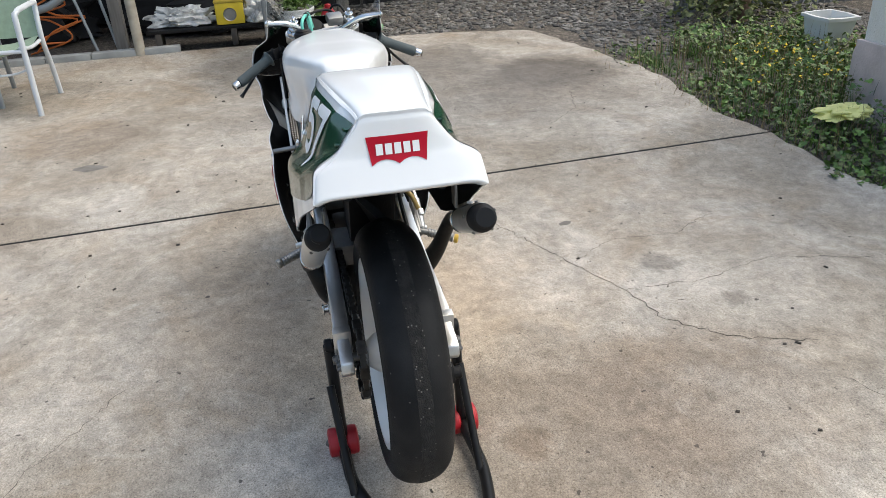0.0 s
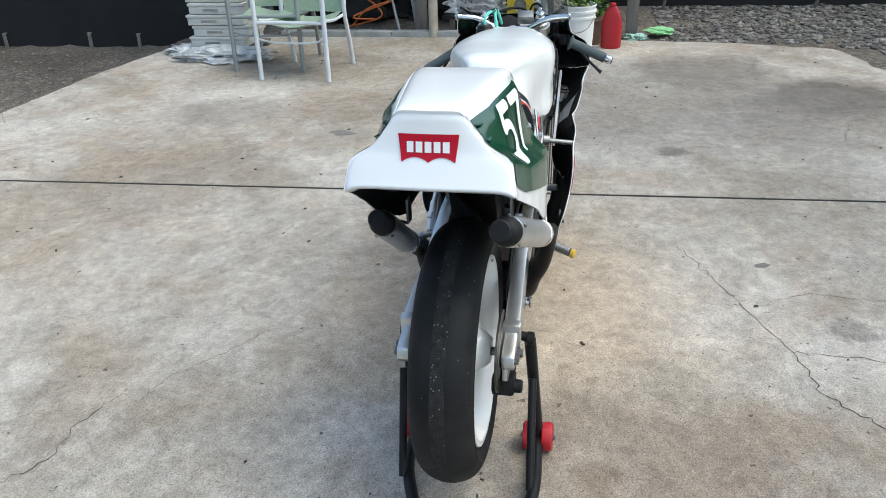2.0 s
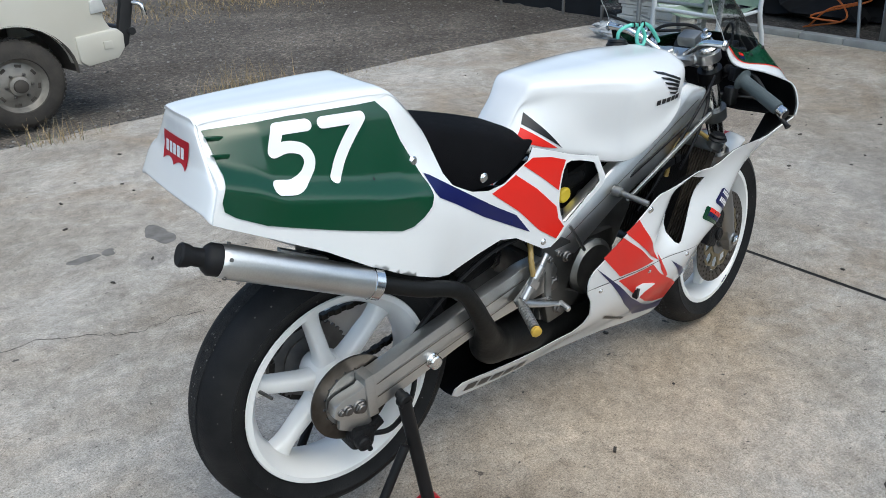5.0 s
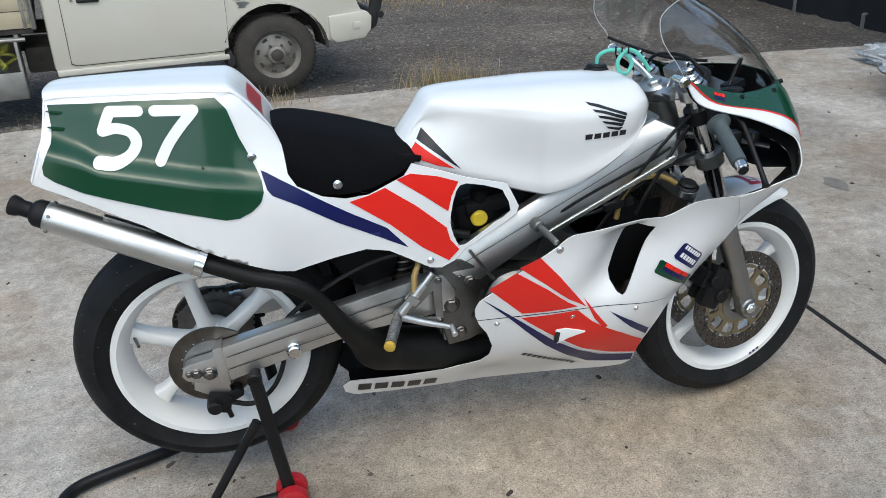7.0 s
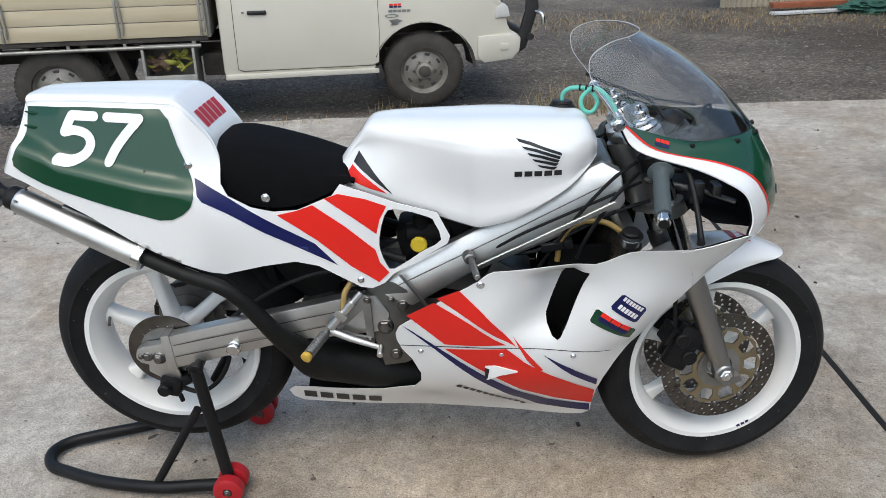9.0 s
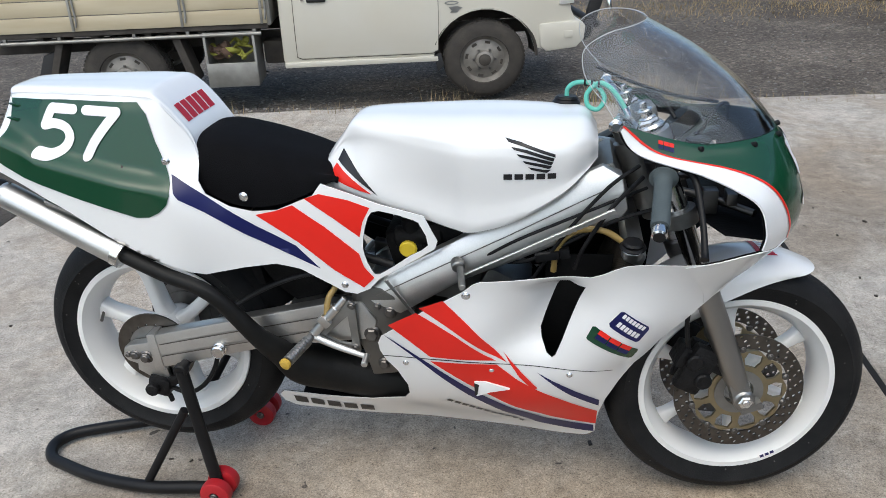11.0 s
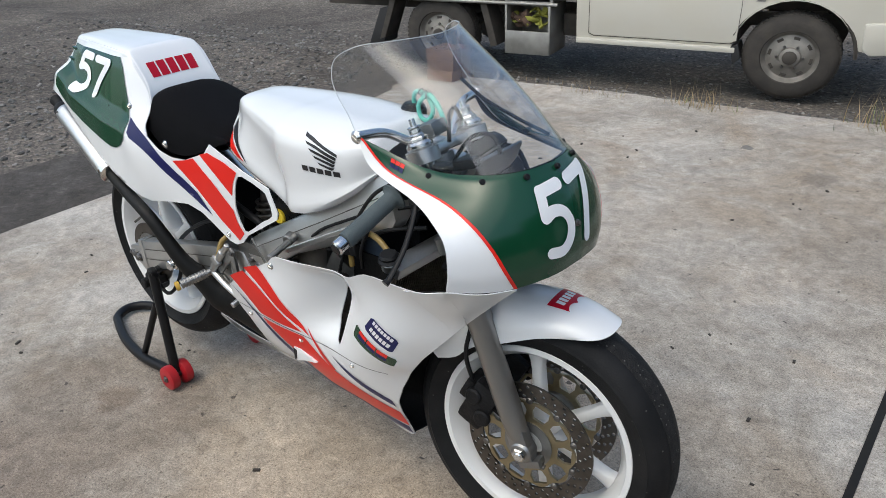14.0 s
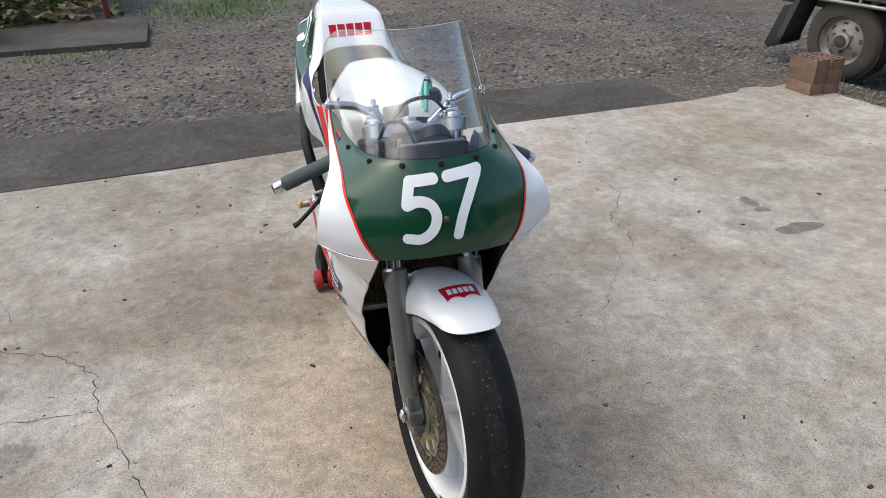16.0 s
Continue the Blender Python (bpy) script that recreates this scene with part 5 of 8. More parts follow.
# -- exhausts --
for sd, b, a in ((1, Vector((-0.902, -0.142, 0.808)), Vector((-0.628, -0.178, 0.678))), (-1, Vector((-0.700, 0.150, 0.716)), Vector((-0.470, 0.166, 0.560)))):
    d = (b - a).normalized()
    EX = part("silencer", tube([b, b - d * 0.006, b - d * 0.016, a + d * 0.012, a + d * 0.004, a], [0.024, 0.028, 0.0295, 0.0295, 0.028, 0.025], 28), ALU, bike, "brushed aluminium two-stroke silencer")
    part("rubber_bung", tube([b - d * 0.004, b + d * 0.012, b + d * 0.020, b + d * 0.024, b + d * 0.040, b + d * 0.046, b + d * 0.058, b + d * 0.062], [0.0272, 0.0276, 0.022, 0.0160, 0.0155, 0.0185, 0.0205, 0.0175], 24), RUBBER2, EX, "black rubber bung plugging the silencer")
    part("clamp_ring", tube([a - d * 0.006, a - d * 0.004, a + d * 0.014, a + d * 0.016], [0.027, 0.0312, 0.0312, 0.028], 24), CHROME, EX)
    for k in range(5):
        q = Matrix.Rotation(radians(72 * k), 3, d) @ (d.orthogonal().normalized() * 0.0304)
        part("rivet", rod(b - d * 0.014 + q * 0.97, b - d * 0.014 + q * 1.08, 0.0035, seg=10), STEEL, EX)
    h = a.lerp(b, 0.45)
    part("hanger", join(box(h + Vector((0, sd * 0.012, 0.034)), (0.10, 0.014, 0.006), 0.002, (0, 28, 0)), box(h + Vector((0.01, sd * 0.03, 0.06)), (0.03, 0.006, 0.06), 0.002)), ALU_D, EX)
    part("tail_pipe", tube([a, a - d * 0.10, a - d * 0.215 + Vector((0, 0, 0.006)), Vector((-0.355, sd * -0.178, 0.470)) if sd > 0 else Vector((-0.30, 0.175, 0.47)), (-0.318, sd * -0.142, 0.408), (-0.285, sd * -0.112, 0.362), (-0.22, sd * -0.075, 0.330), (-0.06, sd * -0.062, 0.290), (0.10, sd * -0.05, 0.270)],
                            [0.0165, 0.0165, 0.0175, 0.023, 0.034, 0.050, 0.056, 0.054, 0.045], 22, smooth=5), PIPE, EX, "oily black expansion chamber")

# -- engine and cooling --
ENG = thing("engine", "", "")
ENG.parent = bike
part("crankcase", join(box((0.02, 0, 0.43), (0.30, 0.19, 0.18), 0.03), box((0.02, 0, 0.35), (0.24, 0.16, 0.08), 0.025)), STEEL, ENG, "dark engine cases")
for sd in (1, -1):
    part("engine_cover", join(rod((0.06, sd * -0.09, 0.44), (0.06, sd * -0.122, 0.44), 0.075, seg=32, bevel=0.012), rod((-0.06, sd * -0.09, 0.45), (-0.06, sd * -0.112, 0.45), 0.05, seg=28, bevel=0.01)), ALU_D, ENG)
part("cylinder", join(box((0.17, 0.0, 0.52), (0.14, 0.15, 0.11), 0.018, (0, -60, 0)), box((0.08, 0, 0.58), (0.12, 0.15, 0.12), 0.018, (0, 10, 0))), ALU_D, ENG)
part("airbox", box((0.06, 0, 0.665), (0.26, 0.14, 0.09), 0.02, (0, -12, 0)), INNER, ENG, "black airbox under the tank")
# Near-black carburettor: shade behind the cowl window is put into its colour.
CB = part("carburettor", join(rod((-0.05, -0.05, 0.665), (0.06, -0.05, 0.675), 0.026, seg=20), box((-0.01, -0.05, 0.64), (0.05, 0.05, 0.055), 0.01), rod((-0.01, -0.05, 0.66), (-0.012, -0.05, 0.715), 0.022, seg=20)), INNER, ENG)
part("carburettor_cap", rod((-0.018, -0.066, 0.650), (-0.018, -0.084, 0.648), 0.020, seg=14), YELLOWP, CB, "yellow plastic carburettor cap")
# radiator with upright tubes and fins
RAD = thing("radiator", "", "")
RAD.parent = bike
_rm = pose(0.400, 0, 0.538, 0, 22, 0)
part("core", join(*[box((0, y, 0), (0.022, 0.0028, 0.29), 0) for y in np.arange(-0.170, 0.171, 0.0085)]), RADI, RAD, "brown radiator tubes", smooth=False, m=_rm)
tagged(RAD.children[0], kind="stuff")
part("fins", join(*[box((0.002, 0, z), (0.014, 0.34, 0.0014), 0) for z in np.arange(-0.142, 0.143, 0.007)]), RADI, RAD, smooth=False, m=_rm)
tagged(RAD.children[-1], kind="stuff")
part("tank_top", join(box((0, 0, 0.152), (0.04, 0.36, 0.03), 0.008), rod((-0.006, -0.172, 0.150), (-0.014, -0.178, 0.172), 0.021, seg=24)), ALU, RAD, m=_rm)
part("tank_bottom", box((0, 0, -0.155), (0.036, 0.36, 0.024), 0.008), ALU_D, RAD, m=_rm)
part("filler_neck_cap", join(rod((-0.013, -0.177, 0.170), (-0.016, -0.179, 0.178), 0.026, seg=28), rod((-0.016, -0.179, 0.177), (-0.019, -0.181, 0.186), 0.021, seg=10)), BLACK, RAD, "radiator cap", m=_rm)
part("hose", tube([(0.442, -0.160, 0.700), (0.395, -0.155, 0.728), (0.340, -0.150, 0.724), (0.305, -0.145, 0.685), (0.297, -0.140, 0.630)], 0.0065, 10, smooth=6), AMBER, RAD, "amber overflow hose")

# Added panels: a black backing keeps the fairing slots dark.
for sd in (1, -1):
    part("air_duct", prism([(0.262, 0.45), (0.40, 0.45), (0.42, 0.66), (0.285, 0.66)], sd * -0.120, sd * -0.116, 0.001), INNER, bike, "added black panel keeping the fairing slot dark")
# Added black panel, left only, standing in for the dark behind the fork.
part("inner_cowl", prism([(0.40, 0.66), (0.47, 0.64), (0.55, 0.67), (0.57, 0.76), (0.55, 0.83), (0.50, 0.87), (0.44, 0.87)], 0.160, 0.163, 0.001), INNER, bike, "added black panel darkening the gap behind the fork")

# -- rider controls on the flanks --
for sd in (1, -1):
    RS = part("footrest_plate", prism([(-0.245, 0.475), (-0.225, 0.490), (-0.145, 0.560), (-0.130, 0.550), (-0.128, 0.430), (-0.150, 0.424), (-0.190, 0.438), (-0.235, 0.455)], sd * -0.160, sd * -0.150, 0.003, holes=[[(-0.205, 0.468), (-0.150, 0.520), (-0.146, 0.448), (-0.175, 0.452)]]), ALU_D, bike, "drilled alloy footrest hanger")
    for x, z in ((-0.138, 0.546), (-0.138, 0.440), (-0.236, 0.468)):
        part("hanger_bolt", bolt_head((x, sd * -0.160, z), (0, -sd, 0), 0.006, 0.006), STEEL, RS)
    a, b = Vector((-0.232, sd * -0.160, 0.473)), Vector((-0.272, sd * -0.262, 0.452))
    d = (b - a).normalized()
    peg = [(a, 0.009), (b - d * 0.0885, 0.009)]
    for k in range(9):
        peg += [(b - d * (0.088 - 0.0085 * k + g), rr) for g, rr in ((0, 0.0108), (-0.001, 0.0126), (-0.0055, 0.0126), (-0.0065, 0.0108))]
    part("footpeg", tube([q for q, _ in peg], [rr for _, rr in peg], 14), ALU_D, RS, "knurled alloy footpeg")
    part("peg_end", tube([b - d * 0.010, b - d * 0.007, b, b + d * 0.002], [0.0115, 0.0128, 0.0128, 0.010], 16), BRASS if sd > 0 else ALU_D, RS, "ochre plastic peg end" if sd > 0 else "")
    part("pedal", join(tube([(-0.230, sd * -0.168, 0.472), (-0.18, sd * -0.172, 0.450), (-0.115, sd * -0.176, 0.428)], [0.009, 0.008, 0.006], 12, smooth=3, flat=0.6), rod((-0.112, sd * -0.172, 0.428), (-0.112, sd * -0.205, 0.422), 0.0075, seg=14)), ALU, RS)
    part("master_cylinder", join(rod((-0.228, sd * -0.168, 0.478), (-0.170, sd * -0.165, 0.545), 0.010, seg=16), rod((-0.235, sd * -0.168, 0.470), (-0.222, sd * -0.168, 0.484), 0.0055), rod((-0.174, sd * -0.165, 0.540), (-0.150, sd * -0.160, 0.566), 0.0075), box((-0.200, sd * -0.17, 0.512), (0.02, 0.016, 0.03), 0.004, (0, -45, 0))), ALU, RS)
part("feed_hose", tube([(-0.195, -0.165, 0.525), (-0.19, -0.15, 0.56), (-0.175, -0.13, 0.585), (-0.172, -0.115, 0.64)], 0.007, 10, smooth=5), AMBER, bike)

# -- cables and cockpit --
for pts, r in ((((0.46, -0.14, 0.86), (0.40, -0.16, 0.82), (0.32, -0.155, 0.72), (0.26, -0.14, 0.62), (0.22, -0.12, 0.55)), 0.004),
               (((0.47, -0.12, 0.83), (0.41, -0.16, 0.78), (0.36, -0.165, 0.70), (0.34, -0.15, 0.64)), 0.0045),
               (((0.48, -0.10, 0.80), (0.38, -0.150, 0.775), (0.30, -0.152, 0.74), (0.22, -0.145, 0.70), (0.16, -0.13, 0.66)), 0.0035),
               (((0.50, -0.11, 0.76), (0.42, -0.14, 0.745), (0.33, -0.145, 0.70), (0.25, -0.14, 0.655), (0.18, -0.12, 0.64)), 0.0045),
               (((0.46, 0.13, 0.86), (0.40, 0.15, 0.82), (0.32, 0.15, 0.72), (0.26, 0.13, 0.62)), 0.004),
               (((0.53, -0.06, 0.93), (0.50, -0.02, 0.965), (0.46, 0.05, 0.96), (0.45, 0.09, 0.92)), 0.0045)):
    part("cable", tube(pts, r, 8, smooth=6), BLACK, bike, "black control cable")
part("wiring_plug", join(box((0.285, -0.148, 0.668), (0.05, 0.016, 0.018), 0.003, (0, -10, 0)), box((0.32, -0.148, 0.676), (0.02, 0.02, 0.022), 0.003, (0, -10, 0))), BLACK, bike)
DASH = part("dash_bracket", prism([(0.565, 0.84), (0.585, 0.865), (0.60, 0.90), (0.595, 0.905), (0.575, 0.885), (0.55, 0.85)], -0.06, 0.09, 0.004), ALU_D, bike, "grey alloy instrument bracket")
part("tachometer", lathe([(0, 0.03), (0.030, 0.028), (0.040, 0.012), (0.042, 0), (0.039, -0.003), (0.036, 0.002), (0, 0.002)], 32, m=pose(0.560, 0.03, 0.890, 0, 0, 0) @ Matrix.Rotation(radians(50), 4, "Y") @ Matrix.Rotation(radians(90), 4, "Z")), BLACK, DASH, "round black rev counter")
part("dial", lathe([(0, 0), (0.034, 0)], 32, m=pose(0.5595, 0.03, 0.8905, 0, 0, 0) @ Matrix.Rotation(radians(50), 4, "Y") @ Matrix.Rotation(radians(90), 4, "Z")), mat("dial_face", (0.25, 0.25, 0.26), 0.5), DASH)
part("clear_tank", box((0.470, -0.040, 0.940), (0.044, 0.056, 0.030), 0.008, (0, -20, 8)), ALU_D, DASH, "bright alloy fluid tank behind the screen")
part("wiring_plug", join(box((0.590, -0.085, 0.905), (0.050, 0.030, 0.020), 0.004, (0, -15, 12)), box((0.560, -0.115, 0.900), (0.030, 0.024, 0.018), 0.003, (0, -10, -20)), tube([(0.57, -0.10, 0.91), (0.60, -0.08, 0.955), (0.625, -0.05, 0.955), (0.63, -0.03, 0.915)], 0.004, 8, smooth=5)), BLACK, DASH, "black wiring plugs and a looped lead")
part("fairing_bracket", join(tube([(0.50, -0.02, 0.78), (0.60, -0.07, 0.77), (0.68, -0.13, 0.76)], 0.008, 10, smooth=4), tube([(0.50, 0.02, 0.78), (0.60, 0.07, 0.77), (0.68, 0.13, 0.76)], 0.008, 10, smooth=4), box((0.60, -0.10, 0.775), (0.03, 0.03, 0.05), 0.005), box((0.635, -0.12, 0.79), (0.02, 0.04, 0.025), 0.004)), STEEL, bike)
_sb = [NOSE[6][k] for k in (0, 1, 2, 3)]
for x, y, z in _sb + [(q[0], -q[1], q[2]) for q in _sb[1:]]:
    part("screen_bolt", rod((x, y, z - 0.012), (x + 0.012, y * 1.08, z - 0.006), 0.0055, seg=12), BLACK, WS)
part("black_trim", tube([(0.385, 0.176, 0.985), (0.46, 0.155, 0.955), (0.55, 0.15, 0.925), (0.64, 0.12, 0.915)], 0.004, 8, smooth=4), BLACK, WS)
for o in [TL, *TL.children_recursive]:
    for v in o.data.vertices:
        v.co.x -= 0.075 * max(0, -0.60 - v.co.x)
# the bodywork is slimmer amidships than at its ends
_front = {o.name for g in (FK, FW, MG) for o in (g, *g.children_recursive)}
for o in bike.children_recursive:
    if o.type == "MESH" and o.name not in _front:
        for v in o.data.vertices:
            v.co.y *= float(np.interp(v.co.x, (-0.62, -0.42, 0.42, 0.62, 0.75), (1.0, 0.945, 0.93, 0.96, 1.0)))
    elif o.type == "MESH" and o.name not in {q.name for q in (FW, *FW.children_recursive)}:
        o.data.transform(TURNED @ Matrix.Diagonal((1, 0.93, 1, 1)) @ TURNED.inverted())
for o in (RW, *RW.children_recursive):
    for v in o.data.vertices:
        v.co.y = REAR_AXLE.y + (v.co.y - REAR_AXLE.y) * (0.86 if o.name.startswith(("tyre", "scuffed", "rear_wheel", "rim")) else 0.93)
for wheel, axle, k in ((RW, REAR_AXLE, 0.985), (FW, FRONT_AXLE, 0.98)):
    for o in (wheel, *wheel.children_recursive):
        o.data.transform(Matrix.Translation(axle) @ Matrix.Diagonal((k, 1, k, 1)) @ Matrix.Translation(-axle))
bike.location = (-0.004, 0, 0.005)

# -- paddock stand --
ST = thing("paddock_stand", "black tubular rear paddock stand on red castors", "stand")
_u = [(-0.53, -0.192, 0.036), (-0.60, -0.194, 0.034), (-0.724, -0.198, 0.030), (-0.90, -0.170, 0.026), (-1.04, -0.125, 0.024), (-1.105, -0.095, 0.022), (-1.135, -0.040, 0.022), (-1.105, 0.010, 0.022), (-1.03, 0.040, 0.024), (-0.88, 0.085, 0.026), (-0.70, 0.148, 0.030), (-0.60, 0.160, 0.034), (-0.53, 0.160, 0.036)]
_u = [(-0.72 + (x + 0.72) * 0.86 if x < -0.72 else x, y, z) for x, y, z in _u]
part("base_loop", tube(_u, 0.0165, 14, smooth=4), BLACK, ST, "worn black bent-tube base")
for y, sd in ((-0.192, -1), (0.160, 1)):
    top = Vector((-0.572, sd * 0.168, 0.372))
    part("upright", tube([(-0.532, y, 0.05), top], 0.0155, 14), BLACK, ST)
    part("brace", tube([(-0.725, y * 0.98, 0.035), (-0.582, sd * 0.178, 0.262)], 0.011, 12), BLACK, ST)
    part("hook", join(tube([top, top + Vector((0.004, -sd * 0.030, 0.006)), top + Vector((0.006, -sd * 0.05, 0.004))], [0.013, 0.011, 0.010], 12, smooth=3), rod(top + Vector((0, sd * 0.012, 0)), top + Vector((0, -sd * 0.01, 0)), 0.017, seg=18), box(top + Vector((0.004, -sd * 0.045, 0.012)), (0.06, 0.025, 0.012), 0.004)), BLACK, ST)
    for dy in (-0.026, 0.026):
        c = Vector((-0.528, y + dy, 0.040))
        w = part("castor", lathe([(0.012, -0.016), (0.030, -0.017), (0.0375, -0.013), (0.039, 0), (0.0375, 0.013), (0.030, 0.017), (0.012, 0.016)], 32, True, Matrix.Translation(c)), WHEELRED, ST, "red plastic castor")
        part("castor_bolt", join(rod(c - Vector((0, 0.020, 0)), c + Vector((0, 0.020, 0)), 0.010, seg=16), rod(c - Vector((0, 0.024, 0)), c + Vector((0, 0.024, 0)), 0.006, seg=6)), STEEL, w)

for o in ST.children_recursive:
    for v in o.data.vertices:
        v.co.y = v.co.y * 0.92 - 0.003

# ---- ground materials ----
def ground_mat(name, stops, scale, bump, grain, stain=None, cracks=False, rough=0.9, stones=0.0):
    """Weathered ground: colour stops over broad noise, grain, dark stains, hairline cracks."""
    m = bpy.data.materials.new(name)
    m.use_nodes = True
    nt = m.node_tree
    L = nt.links.new
    N = nt.nodes.new
    b = nt.nodes["Principled BSDF"]
    b.inputs["Roughness"].default_value = rough
    b.inputs["Specular IOR Level"].default_value = 0.3
    tc = N("ShaderNodeTexCoord")
    co = tc.outputs["Object"]

    def noise_tex(sc, det=8, dist=0.0, ro=0.55):
        n = N("ShaderNodeTexNoise")
        n.inputs["Scale"].default_value, n.inputs["Detail"].default_value, n.inputs["Distortion"].default_value, n.inputs["Roughness"].default_value = sc, det, dist, ro
        L(co, n.inputs["Vector"])
        return n

    def ramp(src, pts):
        r = N("ShaderNodeValToRGB")
        e = r.color_ramp.elements
        while len(e) < len(pts):
            e.new(0.5)
        for el, (p, c) in zip(e, pts):
            el.position, el.color = p, (*c, 1)
        L(src, r.inputs[0])
        return r.outputs[0]

    def mix(kind, fac, a, c):
        x = N("ShaderNodeMix")
        x.data_type, x.blend_type = "RGBA", kind
        if isinstance(fac, float):
            x.inputs[0].default_value = fac
        else:
            L(fac, x.inputs[0])
        L(a, x.inputs[6])
        if isinstance(c, tuple):
            x.inputs[7].default_value = (*c, 1)
        else:
            L(c, x.inputs[7])
        return x.outputs[2]

    n1 = noise_tex(scale, 10, 0.6, 0.6)
    col = ramp(n1.outputs["Fac"], stops)
    n2 = noise_tex(scale * 7, 8, 0.3, 0.7)
    col = mix("OVERLAY", 0.55, col, n2.outputs["Fac"])
    n3 = noise_tex(grain, 3, 0, 0.7)
    col = mix("OVERLAY", 0.45, col, n3.outputs["Fac"])
    if stain:
        n4 = noise_tex(scale * 0.75, 6, 1.2)
        f = ramp(n4.outputs["Fac"], [(0.50, (0, 0, 0)), (0.68, (1, 1, 1))])
        col = mix("MIX", mix("MULTIPLY", 1.0, f, (stain[3],) * 3), col, stain[:3])
    sp = noise_tex(70, 2)
    col = mix("MULTIPLY", 0.55, col, ramp(sp.outputs["Fac"], [(0.27, (0.15, 0.14, 0.13)), (0.33, (1, 1, 1))]))
    if cracks:
        warp = noise_tex(2.2, 5)
        mp = N("ShaderNodeMix")
        mp.data_type, mp.blend_type = "RGBA", "LINEAR_LIGHT"
        mp.inputs[0].default_value = 0.16
        L(co, mp.inputs[6])
        L(warp.outputs["Color"], mp.inputs[7])
        vo = N("ShaderNodeTexVoronoi")
        vo.feature = "DISTANCE_TO_EDGE"
        vo.inputs["Scale"].default_value = 0.8
        L(mp.outputs[2], vo.inputs["Vector"])
        line = ramp(vo.outputs["Distance"], [(0.0, (1, 1, 1)), (0.0035, (0, 0, 0))])
        keep = ramp(noise_tex(0.9, 3).outputs["Fac"], [(0.50, (0, 0, 0)), (0.56, (1, 1, 1))])
        col = mix("MIX", mix("MULTIPLY", 1.0, mix("MULTIPLY", 1.0, line, keep), (0.75, 0.75, 0.75)), col, (0.06, 0.05, 0.045))
    if stones:
        for sc, amount in ((38.0, stones), (95.0, stones * 0.8)):
            vo = N("ShaderNodeTexVoronoi")
            vo.inputs["Scale"].default_value = sc
            L(co, vo.inputs["Vector"])
            sep = N("ShaderNodeSeparateColor")
            L(vo.outputs["Color"], sep.inputs[0])
            tone = ramp(sep.outputs[0], [(0.0, (0.22, 0.22, 0.22)), (0.7, (0.46, 0.46, 0.46)), (0.93, (0.62, 0.61, 0.60)), (1.0, (0.95, 0.94, 0.92))])
            col = mix("OVERLAY", amount, col, tone)
    L(col, b.inputs["Base Color"])
    bp = N("ShaderNodeBump")
    bp.inputs["Strength"].default_value, bp.inputs["Distance"].default_value = bump, 0.02
    L(n3.outputs["Fac"], bp.inputs["Height"])
    L(bp.outputs[0], b.inputs["Normal"])
    return m


